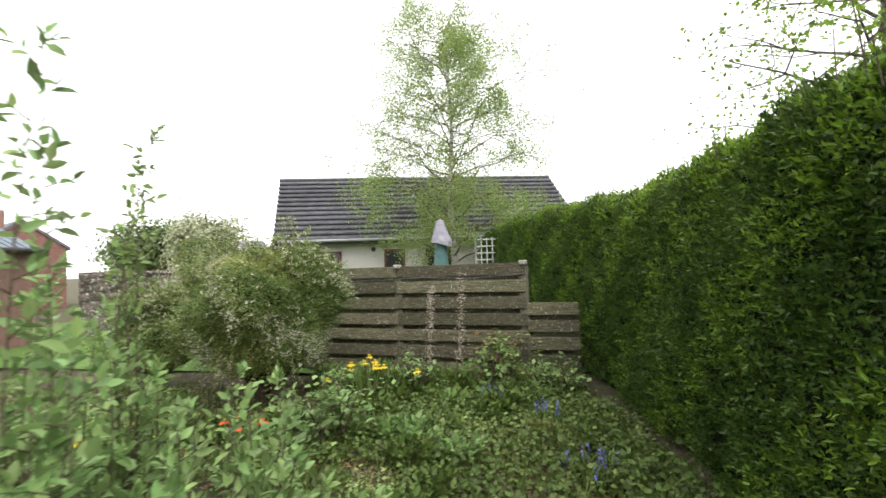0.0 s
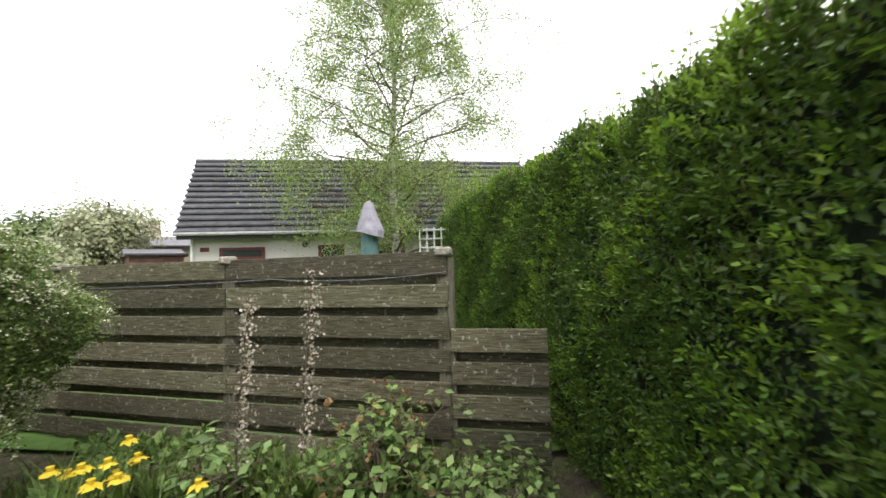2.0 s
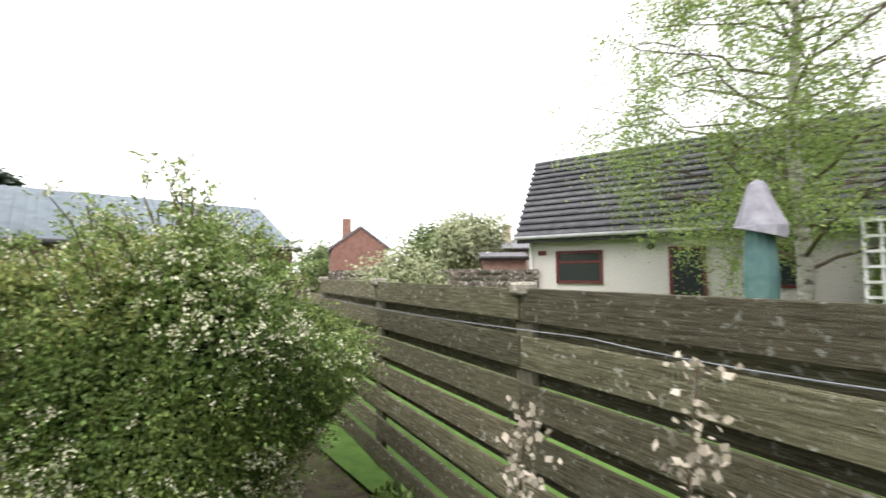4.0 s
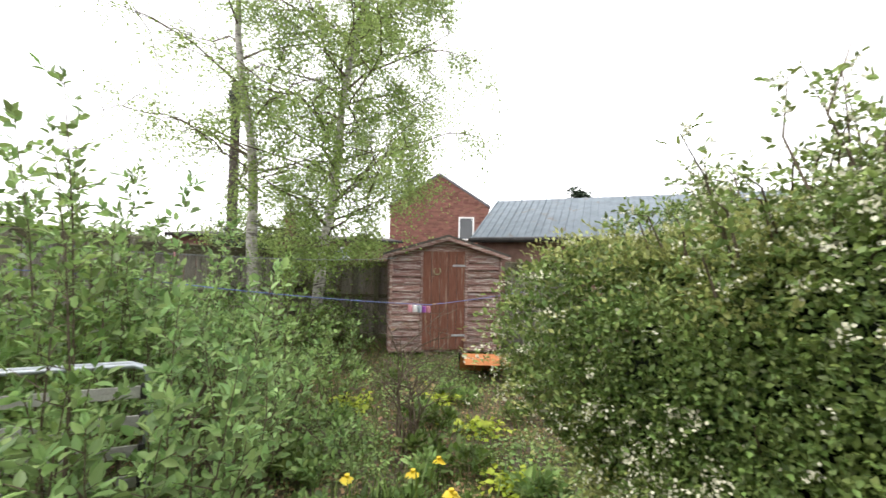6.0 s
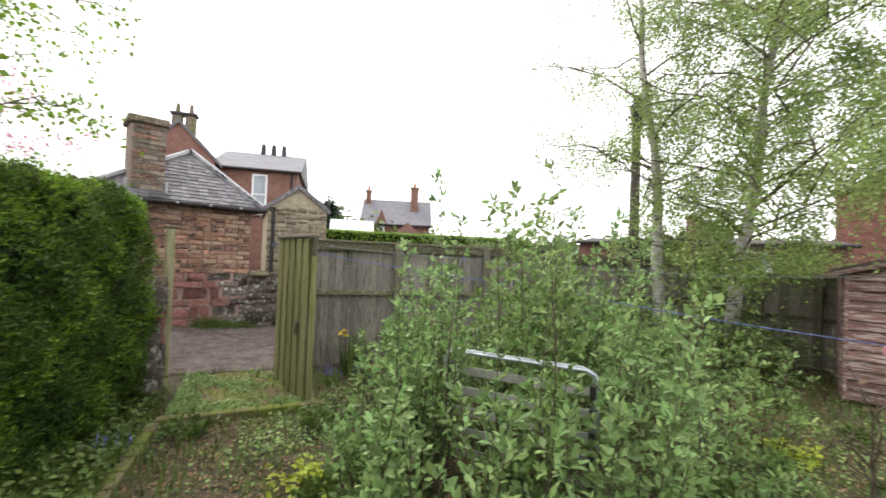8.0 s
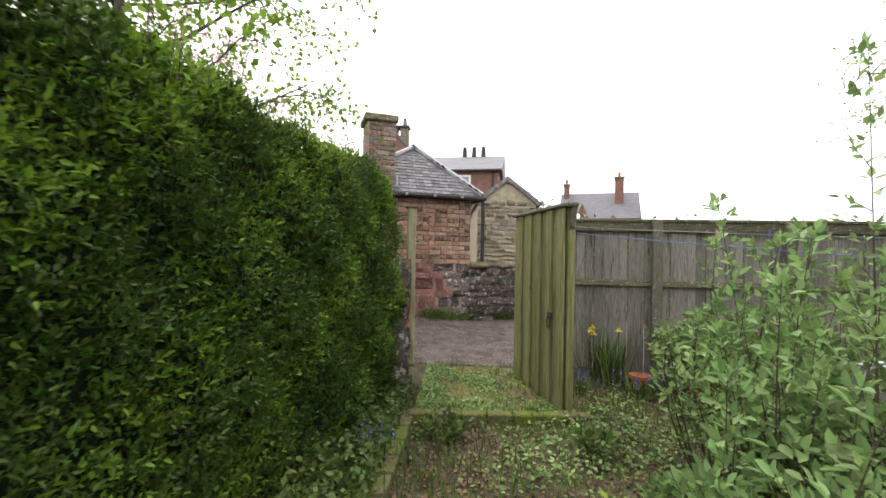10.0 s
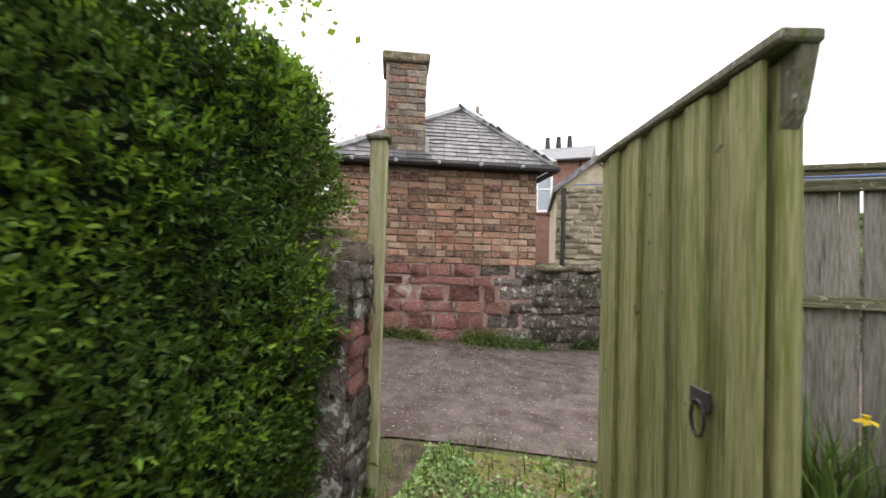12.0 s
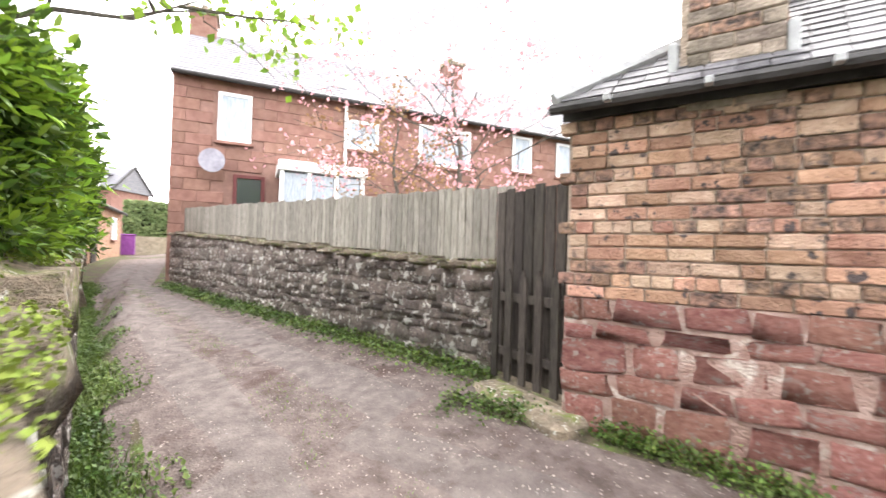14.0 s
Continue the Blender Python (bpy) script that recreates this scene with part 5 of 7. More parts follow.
for i, (x, y, s) in enumerate(((-1.0, -7.05, 0.14), (-2.0, -5.6, 0.15), (-0.5, -7.3, 0.10))):
    pt = thing("plant_pot", "round terracotta plant pot in a bed", "plant pot", (x, y, 0))
    part("body", tube([(0, 0, 0), (0, 0, s * 1.5)], [s * 0.75, s], 16), M_TERRA, pt, smooth=False)
    part("rim", tube([(0, 0, s * 1.5), (0, 0, s * 1.8)], [s * 1.12, s * 1.12], 16), M_TERRA, pt)

# ---- pole, overhead wires, clothes lines ----
pole = thing("utility_pole", "tall weathered wooden pole wrapped in ivy at its top", "pole", (-7.78, -9.84, 0))
part("shaft", tube([(0, 0, 0), (0.03, 0, 6.0)], [0.14, 0.10], 10), M_BARK, pole)
part("top_box", box((-0.13, -0.13, 5.35), (0.13, 0.13, 5.75), 0.03), M_DARK, pole)
ip = rng.normal(0, 1, (500, 3)) * (0.10, 0.10, 0.22) + (0, 0, 5.5)
leaf_mesh("ivy", ip, ip - (0, 0, 5.4), 0.05, M_CONIFER, pole, label="dark ivy clump")
for a, b, nm in (((-7.78, -9.84, 5.9), (-12.5, 6.5, 9.0), "overhead_wire"),):
    pts = [Vector(a).lerp(Vector(b), k / 12) + Vector((0, 0, -1.2 * (k / 12) * (1 - k / 12))) for k in range(13)]
    tagged(part(nm, tube(pts, 0.008, 4), M_WIRE), "thin overhead service wire", "wire")
def cord(name, label, pts, m, r=0.004):
    out = []
    for a, b in zip(pts, pts[1:]):
        for k in range(8):
            s = k / 8
            out.append(Vector(a).lerp(Vector(b), s) + Vector((0, 0, -0.10 * s * (1 - s) * 4 * 0.3)))
    out.append(Vector(pts[-1]))
    return tagged(part(name, tube(out, r, 5), m), label, "clothes line")
c1 = cord("clothes_line", "pale washing line with small pegs", [(0.15, -7.95, 1.75), (-3.75, -5.92, 1.57), (-5.84, -4.60, 1.62)], M_WIRE)
c2 = cord("clothes_line", "thin blue washing line", [(0.9, -7.95, 1.75), (-1.66, -5.1, 1.38), (-4.28, -3.46, 1.03), (-7.5, -1.9, 1.25)], M_BLUECORD)
c3 = cord("clothes_line", "thin pale line tied to a fence post", [(1.86, -0.50, 1.36), (0.64, -0.24, 1.34), (-3.1, 0.90, 1.32)], M_WIRE, 0.002)
r = random.Random(91)
for i in range(6):
    s = 0.35 + 0.1 * i
    p = Vector((0.15, -7.95, 1.75)).lerp(Vector((-3.75, -5.92, 1.57)), s)
    tagged(part("clothes_peg", box((-0.008, -0.006, -0.055), (0.008, 0.006, 0.01), 0.002, Matrix.Translation(p)), r.choice([M_PINK, M_WHITE, M_BLUECORD])), "small plastic peg on a washing line", "peg")
for i in range(5):
    p = Vector((-4.28, -3.46, 1.03)) + Vector((0.035 * i, -0.075 * i, 0.0)) * 1.0 + Vector((0.35, -0.15, 0.03))
    p = Vector((-1.66, -5.1, 1.38)).lerp(Vector((-4.28, -3.46, 1.03)), 0.905 + 0.022 * i) + Vector((0, 0, -0.05))
    tagged(part("clothes_peg", box((-0.02, -0.02, -0.05), (0.03, 0.02, 0.03), 0.004, Matrix.Translation(p)), [M_PINK, M_WHITE, M_CURTAIN, M_PURPLE, M_PINK][i]), "pastel plastic peg in a tight row", "peg")

# ---- hedges and plants ----
HEDGE_LINE = [(-7.35, 2.02), (-6.9, 1.97), (-5, 2.32), (-3, 2.58), (-1, 2.66), (0.5, 2.52), (3.2, 2.02), (7.0, 1.75), (10, 1.7)]


def hedge_x(y):
    return np.interp(y, [a for a, b in HEDGE_LINE], [b for a, b in HEDGE_LINE])


def hedge_top(y):
    return np.interp(y, [-7.4, -6.8, -5.5, -4.4, -3.7, -3, -2, -1, 0.5, 4, 10], [2.02, 2.12, 2.15, 2.14, 2.2, 2.17, 2.1, 2.17, 2.3, 2.40, 2.4])


def hedge_point(y, s):
    """s runs 0 to 1 up the face, round the edge and over the top."""
    x, t = hedge_x(y), hedge_top(y)
    s = np.asarray(s, float)
    face = np.clip(s / 0.68, 0, 1)
    arc = np.clip((s - 0.68) / 0.12, 0, 1) * math.pi / 2
    back = np.clip((s - 0.8) / 0.2, 0, 1)
    z = face * (t - 0.18) + 0.18 * np.sin(arc)
    return x + 0.06 * (1 - np.sin(face * math.pi)) + 0.18 * (1 - np.cos(arc)) + 0.85 * back, z


hedge = thing("garden_hedge", "long tall clipped privet hedge with fresh tips along its top", "hedge", (0, 0, 0))
def hedge_shell(n, y0, y1, seed, power=1.0):
    """Points and outward directions on the clipped surface, with the height share s."""
    g = np.random.default_rng(seed)
    y = g.uniform(y0, y1, n)
    s = g.uniform(0, 1, n) ** power
    x, z = hedge_point(y, s)
    lump = 0.03 * np.sin(y * 3.1 + z * 4.2) + 0.03 * np.sin(y * 7.7 - z * 9.1) + 0.025 * np.sin(y * 17 + z * 13) * np.sin(z * 16 - y * 5)
    a = np.clip((s - 0.64) / 0.16, 0, 1) * math.pi / 2
    out = np.stack([-np.cos(a), 0 * y, np.sin(a)], 1)
    p = np.stack([x, y, z], 1) + out * lump[:, None]
    ok = ~((y < -6.93) & (z < 1.42)) & (z > 0.03) & (y > -7.1)
    return p[ok], out[ok], s[ok]


p, o, s_ = hedge_shell(90000, -7.35, 9.5, 901)
p = p - o * (0.05 + rng.exponential(0.05, len(p)))[:, None]
leaf_mesh("inner_foliage", p, o + (0, 0, 0.4), 0.021, M_HEDGE, hedge, 0.7, 1.6, "dense dark green clipped foliage")
for y0, y1, n, seed in ((-7.35, -3.2, 15000, 902), (-3.2, 3.0, 18500, 903), (3.0, 9.5, 6000, 904)):
    p, o, s_ = hedge_shell(n, y0, y1, seed)
    g = np.random.default_rng(seed + 50)
    w = o + np.array([0, 0, 0.55]) + g.normal(0, 0.38, p.shape)
    ln = g.uniform(0.05, 0.11, len(p))
    b, d, q = spray(p - o * 0.065, w, ln, 7, seed)
    rows_ = np.repeat(np.arange(len(p)), 7)
    young = (g.normal(0, 0.8, len(p)) + np.sin(p[:, 1] * 5.3 + p[:, 2] * 6) + 1.6 * s_ ** 3 > 0.95)[rows_] & (q > 0.5)
    stalked_leaves("foliage", b[~young], d[~young], 0.0138, M_HEDGE, hedge, 2.0, "dense dark green clipped foliage", seed=seed)
    stalked_leaves("young_growth", b[young], d[young], 0.0140, M_HEDGE_NEW, hedge, 2.1, "bright young shoots", seed=seed + 1)
# taller shoots standing up from the top
sp = []
r = random.Random(101)
stb = bmesh.new()
for k in range(420):
    y = r.uniform(-6.8, 3.5)
    x0, z0 = hedge_x(y) + r.uniform(0.05, 0.75), hedge_top(y)
    h = r.uniform(0.03, 0.15) * (1.7 if r.random() < 0.1 else 1)
    add_tube(stb, [(x0, y, z0 - 0.12), (x0 + r.uniform(-0.03, 0.03), y + r.uniform(-0.04, 0.04), z0 + h)], [0.004, 0.002], 3)
    for j in range(int(8 + h * 50)):
        s = j / (8 + h * 50)
        sp.append((x0 + r.gauss(0, 0.018), y + r.gauss(0, 0.018), z0 - 0.08 + (h + 0.08) * s))
tagged(part("shoot_stem", stb, M_STEM, hedge), kind="stuff")
leaf_mesh("top_growth", sp, np.tile([[-0.3, 0, 1.0]], (len(sp), 1)), 0.019, M_HEDGE_NEW, hedge, 0.8, 1.8)
# the end towards the gate
n = 4600
g = np.random.default_rng(905)
e_ = np.stack([g.uniform(2.2, 4.3, n), np.zeros(n), g.uniform(1.42, 2.0, n)], 1)
e_[:, 2] = np.minimum(e_[:, 2], 2.0 - 0.25 * np.clip((e_[:, 0] - 2.4) / 0.4, 0, 1) + g.uniform(-0.08, 0.02, n))
e_[:, 1] = -7.04 - 0.13 * np.clip((e_[:, 0] - 2.4) / 0.5, 0, 1) + 0.06 * np.sin(e_[:, 0] * 7 + e_[:, 2] * 5) + 0.28 * np.clip(e_[:, 2] - 1.95, 0, 1) + g.exponential(0.03, n)
b, d, q = spray(e_, np.array([[-0.15, -1.0, 0.5]]) + g.normal(0, 0.4, (n, 3)), g.uniform(0.06, 0.13, n), 7, 906)
young = (np.repeat(g.uniform(0, 1, n), 7) > 0.55) & (q > 0.5)
stalked_leaves("end_foliage", b[~young], d[~young], 0.0138, M_HEDGE, hedge, 2.0, seed=907)
stalked_leaves("end_growth", b[young], d[young], 0.0140, M_HEDGE_NEW, hedge, 2.1, seed=908)
# closed hull behind the leaves; the hedge's inner shade is put into its colour
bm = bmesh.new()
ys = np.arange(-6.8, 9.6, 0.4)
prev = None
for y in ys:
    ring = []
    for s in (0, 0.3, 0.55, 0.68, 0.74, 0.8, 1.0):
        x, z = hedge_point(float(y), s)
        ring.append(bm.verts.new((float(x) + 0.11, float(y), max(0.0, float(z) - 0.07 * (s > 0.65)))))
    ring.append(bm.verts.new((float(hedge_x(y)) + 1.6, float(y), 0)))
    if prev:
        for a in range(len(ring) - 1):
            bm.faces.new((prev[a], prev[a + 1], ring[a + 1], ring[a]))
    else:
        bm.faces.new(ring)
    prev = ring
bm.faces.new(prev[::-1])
part("shade_core", bm, M_CORE, hedge, "near-black core coloured as the shade inside foliage")


def twig_tree(bm, base, tip, r0, depth, rnd, tips, spread=0.45, segs=4, droop=0.0):
    """A limb from base to tip, with side limbs; gathers points along the fine twigs."""
    base, tip = Vector(base), Vector(tip)
    L = (tip - base).length
    pts = []
    for k in range(segs + 1):
        s = k / segs
        pts.append(base.lerp(tip, s) + Vector((rnd.gauss(0, 0.035), rnd.gauss(0, 0.035), rnd.gauss(0, 0.02))) * L * (0 < k) + Vector((0, 0, -droop * L * s * s)))
    add_tube(bm, pts, [max(r0 * (1 - 0.75 * k / segs), 0.0022) for k in range(segs + 1)], 6 if r0 > 0.03 else 4)
    if depth == 0:
        for a, b in zip(pts, pts[1:]):
            for k in range(3):
                tips.append(a.lerp(b, (k + rnd.random()) / 3))
        return
    nb = 5 if depth > 1 else 4
    for k in range(nb):
        s = 0.3 + 0.7 * (k + rnd.random()) / nb
        i = min(int(s * segs), segs - 1)
        p = pts[i].lerp(pts[i + 1], s * segs - i)
        d = (tip - base).normalized()
        side = Vector((rnd.gauss(0, 1), rnd.gauss(0, 1), rnd.gauss(0, 0.5))).normalized()
        way = (d * 0.6 + side * (0.6 + spread)).normalized()
        twig_tree(bm, p, p + way * L * rnd.uniform(0.35, 0.6), r0 * 0.45, depth - 1, rnd, tips, spread, 3, droop * 1.5)


def leaves_round(tips, n, sigma, rnd_seed):
    g = np.random.default_rng(rnd_seed)
    t = np.array([tuple(p) for p in tips])
    return t[g.integers(0, len(t), n)] + g.normal(0, sigma, (n, 3))


def shrub(name, label, at, rx, h, n, size, m, seed, stems=9, up=0.7, core=True, flowers=None, nf=0, fsize=0.03, shoots=0, stem_m=M_STEM):
    """A shrub of many stems from one foot."""
    rnd = random.Random(seed)
    e = thing(name, label, "shrub", (at[0], at[1], gz(at[0], at[1])))
    bm = bmesh.new()
    tips = []
    for k in range(stems):
        a = math.tau * (k + rnd.random()) / stems
        q = rnd.uniform(0.35, 1.0)
        tip = (math.cos(a) * rx * q, math.sin(a) * rx * q, h * (1 - (1 - up) * q) * rnd.uniform(0.65, 0.98))
        twig_tree(bm, (math.cos(a) * 0.06, math.sin(a) * 0.06, 0), tip, 0.014, 2, rnd, tips, 0.5)
    for k in range(shoots):
        a = rnd.uniform(0, math.tau)
        q = rnd.uniform(0.1, 0.8) * rx
        b = Vector((math.cos(a) * q * 0.7, math.sin(a) * q * 0.7, h * 0.5))
        t = Vector((math.cos(a) * q, math.sin(a) * q, h * rnd.uniform(1.02, 1.42)))
        add_tube(bm, [b, b.lerp(t, 0.5), t], [0.008, 0.005, 0.002], 4)
        for j in range(40):
            tips.append(b.lerp(t, 0.2 + 0.8 * j / 40))
    part("branchwork", bm, stem_m, e)
    c = leaves_round(tips, n, 0.045 + rx * 0.03, seed)
    c[:, 2] = np.maximum(c[:, 2], 0.03)
    leaf_mesh("foliage", c, np.tile([[0, 0, 1.0]], (n, 1)) + c * (0.3, 0.3, 0), size, m, e, 0.5, 1.6)
    if flowers is not None:
        c = leaves_round(tips, nf, 0.07, seed + 1)
        c += c * (0.10, 0.10, 0.04)
        c[:, 2] = np.maximum(c[:, 2], 0.05)
        leaf_mesh("blossom", np.repeat(c, 3, 0) + rng.normal(0, fsize * 0.35, (3 * nf, 3)), np.tile([[0, 0, 1.0]], (3 * nf, 1)), fsize, flowers, e, 0.9, 1.1)
    return e


def cane_shrub(name, label, at, rx, h, canes, width, m, seed, shoots=0, low=0.22):
    """Upright canes from one stool; short side shoots all the way up carry fans of leaves."""
    rnd = random.Random(seed)
    g = np.random.default_rng(seed)
    e = thing(name, label, "shrub", (at[0], at[1], gz(at[0], at[1])))
    bm = bmesh.new()
    roots, ways, lens, tips = [], [], [], []
    for k in range(canes + shoots):
        a = rnd.uniform(0, math.tau)
        q = rx * math.sqrt(rnd.random())
        tall = k >= canes
        top = h * (rnd.uniform(1.05, 1.32) if tall else rnd.uniform(0.55, 1.0) * (1 - 0.25 * (q / rx) ** 2))
        b = Vector((math.cos(a) * q * 0.35, math.sin(a) * q * 0.35, 0))
        t = Vector((math.cos(a) * q, math.sin(a) * q, top))
        bend = Vector((rnd.gauss(0, 0.05), rnd.gauss(0, 0.05), 0))
        pts = [b.lerp(t, s) + bend * math.sin(s * math.pi) for s in (0, 0.25, 0.5, 0.75, 1)]
        add_tube(bm, pts, [0.009, 0.007, 0.005, 0.0035, 0.002], 4)
        z = top * low * rnd.uniform(0.8, 1.6)
        turn = rnd.uniform(0, 6.28)
        while z < top:
            s = z / top
            i = min(int(s * 4), 3)
            p = pts[i].lerp(pts[i + 1], s * 4 - i)
            turn += 2.4 + rnd.gauss(0, 0.3)
            reach = rnd.uniform(0.05, 0.2) * (1.1 - 0.75 * s) + 0.02
            w = Vector((math.cos(turn), math.sin(turn), rnd.uniform(0.3, 1.1)))
            roots.append(tuple(p)); ways.append(tuple(w)); lens.append(reach)
            if reach > 0.08:
                add_tube(bm, [p, p + w.normalized() * reach], [0.003, 0.0015], 3)
            z += rnd.uniform(0.035, 0.075)
        tips.append((tuple(pts[-1]), tuple(t - pts[-2])))
    part("branchwork", bm, M_STEM, e)
    b, d, q = spray(np.array(roots), np.array(ways), np.array(lens), 4, seed, 0.9, 0.1)
    stalked_leaves("foliage", b, d, width, m, e, 1.9, seed=seed)
    b, d, q = spray(np.array([t_[0] for t_ in tips]) - (0, 0, 0.05), np.array([t_[1] for t_ in tips]), 0.07, 6, seed + 1, 0.8)
    stalked_leaves("tip_leaves", b, d, width * 0.85, m, e, 2.0, seed=seed + 1)
    return e


def flowering_bush(name, label, at, rx, ry, h, n, seed, towers=()):
    """A broad bush of arching leafy shoots over a core painted as dark shade, uneven in outline, with clusters of small
    flowers.
    """
    g = np.random.default_rng(seed)
    rnd = random.Random(seed)
    e = thing(name, label, "bush", (at[0], at[1], 0))
    lobes = [(rnd.uniform(0, math.tau), rnd.uniform(0.15, 1.0), rnd.uniform(0.22, 0.42), rnd.uniform(0.08, 0.26)) for _ in range(46)]

    def surf(k, out=1.0):
        a = g.uniform(0, math.tau, k)
        el = np.arcsin(g.uniform(-0.55, 1, k))
        d = np.stack([np.cos(a) * np.cos(el), np.sin(a) * np.cos(el), np.sin(el)], 1)
        grow = np.full(k, 0.70)
        for la, lz, lr, lh in lobes:
            c = np.array([math.cos(la) * math.sqrt(max(0, 1 - lz * lz * 0.8)), math.sin(la) * math.sqrt(max(0, 1 - lz * lz * 0.8)), lz - 0.2])
            c /= np.linalg.norm(c)
            grow = grow + lh * np.exp(-((d - c) ** 2).sum(1) / lr ** 2 * 3)
        wide = np.where(d[:, 2] < 0, 1 - 0.35 * d[:, 2] ** 2, 1.0)
        p = d * grow[:, None] * out
        p = np.stack([p[:, 0] * rx * wide, p[:, 1] * ry * wide, h * (0.42 + 0.55 * p[:, 2] * np.where(d[:, 2] < 0, 0.9, 1))], 1)
        ok = p[:, 2] > 0.04
        return p[ok], d[ok]

    p, d = surf(n * 9)
    p = p * (1 - np.minimum(g.exponential(0.07, len(p)), 0.4))[:, None] * (1, 1, 1)
    leaf_mesh("inner_foliage", p, d + (0, 0, 0.3), 0.014, M_COTON, e, 0.8, 1.6)
    p, d = surf(n)
    patch = np.sin(p[:, 0] * 5 + 1) + np.sin(p[:, 2] * 6 + p[:, 1] * 4) + g.normal(0, 0.5, len(p))
    keep = patch > -1.5
    p, d, patch = p[keep], d[keep], patch[keep]
    w = d * (1, 1, 0.6) + (0, 0, 0.45) + g.normal(0, 0.35, p.shape)
    ln = g.uniform(0.08, 0.26, len(p))
    b, dd, q = spray(p - unit(d) * 0.10, w, ln, 9, seed, 0.95, 0.45)
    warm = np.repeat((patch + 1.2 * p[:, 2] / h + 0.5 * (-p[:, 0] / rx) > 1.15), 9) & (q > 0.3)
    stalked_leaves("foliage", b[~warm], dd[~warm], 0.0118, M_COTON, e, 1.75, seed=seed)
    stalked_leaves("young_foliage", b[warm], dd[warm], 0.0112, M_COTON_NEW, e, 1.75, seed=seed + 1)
    fl = (np.repeat(np.sin(p[:, 0] * 7 + p[:, 2] * 6) + g.normal(0, 0.8, len(p)), 9) > 0.6) & (q > 0.6) & (g.uniform(0, 1, len(q)) < 0.45)
    c = np.repeat(b[fl], 5, 0) + g.normal(0, 0.010, (5 * int(fl.sum()), 3)) + np.repeat(unit(dd[fl]) * 0.012, 5, 0)
    leaf_mesh("blossom", c, np.repeat(dd[fl], 5, 0), 0.0105, M_BLOSSOM, e, 0.9, 1.1)
    # arching shoots that stand clear of the outline
    bm = bmesh.new()
    tr_, tw = [], []
    arcs = []
    for k in range(80):
        a = rnd.uniform(0, math.tau)
        q0 = rnd.uniform(0.1, 0.75)
        b0 = Vector((math.cos(a) * rx * q0, math.sin(a) * ry * q0, h * (0.80 - 0.28 * q0 ** 2)))
        ln_ = rnd.uniform(0.12, 0.34)
        t0 = b0 + Vector((math.cos(a) * ln_ * rnd.uniform(0.1, 0.9), math.sin(a) * ln_ * rnd.uniform(0.1, 0.9), ln_ * rnd.uniform(0.3, 1.0)))
        arcs.append((b0, b0.lerp(t0, 0.5) + Vector((0, 0, 0.05)), t0, rnd.random() < 0.25))
    for tx, ty, tz in towers:
        for k in range(8):
            b0 = Vector((tx + rnd.gauss(0, 0.05), ty + rnd.gauss(0, 0.05), h * 0.75))
            t0 = Vector((tx + rnd.gauss(0, 0.09), ty + rnd.gauss(0, 0.09), tz - abs(rnd.gauss(0, 0.12))))
            arcs.append((b0, b0.lerp(t0, 0.5) + Vector((rnd.gauss(0, 0.04), rnd.gauss(0, 0.04), 0.03)), t0, False))
    for b0, mid, t0, bare in arcs:
        add_tube(bm, [b0, mid, t0], [0.005, 0.0035, 0.0015], 4)
        for j in range(3 if bare else 12):
            s = rnd.random() if not bare else 0.6 + 0.4 * rnd.random()
            pnt = b0.lerp(mid, s * 2) if s < 0.5 else mid.lerp(t0, s * 2 - 1)
            tr_.append(tuple(pnt))
            tw.append((rnd.gauss(0, 1), rnd.gauss(0, 1), rnd.uniform(0, 1.2)))
    for k in range(60):
        a = rnd.uniform(0, math.tau)
        q0 = rnd.uniform(0.3, 0.85)
        add_tube(bm, [(0.05 * math.cos(a), 0.05 * math.sin(a), 0), (math.cos(a) * rx * q0 * 0.7, math.sin(a) * ry * q0 * 0.7, h * 0.4), (math.cos(a) * rx * q0, math.sin(a) * ry * q0, h * (0.85 - 0.45 * q0))], [0.018, 0.009, 0.003], 4)
    part("branchwork", bm, M_STEM, e)
    b, dd, q = spray(np.array(tr_), np.array(tw), 0.06, 4, seed + 5, 0.9)
    stalked_leaves("shoot_leaves", b, dd, 0.0135, M_COTON, e, 1.75, seed=seed + 6)
    f = g.uniform(0, 1, len(b)) < 0.14
    c = np.repeat(b[f], 4, 0) + g.normal(0, 0.009, (4 * int(f.sum()), 3))
    leaf_mesh("shoot_blossom", c, g.normal(0, 1, (len(c), 3)), 0.0105, M_BLOSSOM, e, 0.9, 1.1)
    # lumpy ball behind the leaves, its near-black colour painted as the bush's inner shade
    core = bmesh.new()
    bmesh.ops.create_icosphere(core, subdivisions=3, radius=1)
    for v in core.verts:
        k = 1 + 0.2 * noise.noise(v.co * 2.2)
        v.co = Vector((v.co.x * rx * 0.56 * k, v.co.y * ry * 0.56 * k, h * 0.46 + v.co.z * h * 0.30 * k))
    part("shade_core", core, M_CORE, e, "near-black core coloured as the shade inside foliage")
    return e


flowering_bush("berry_bush", "large rounded evergreen bush full of small cream flowers", (-1.14, -1.05), 0.90, 0.94, 2.16, 11500, 201, [(0.36, -0.03, 2.2)])
flowering_bush("berry_bush", "rounded flowering bush against a board fence", (-2.9, -0.35), 0.7, 0.55, 1.5, 3000, 202)

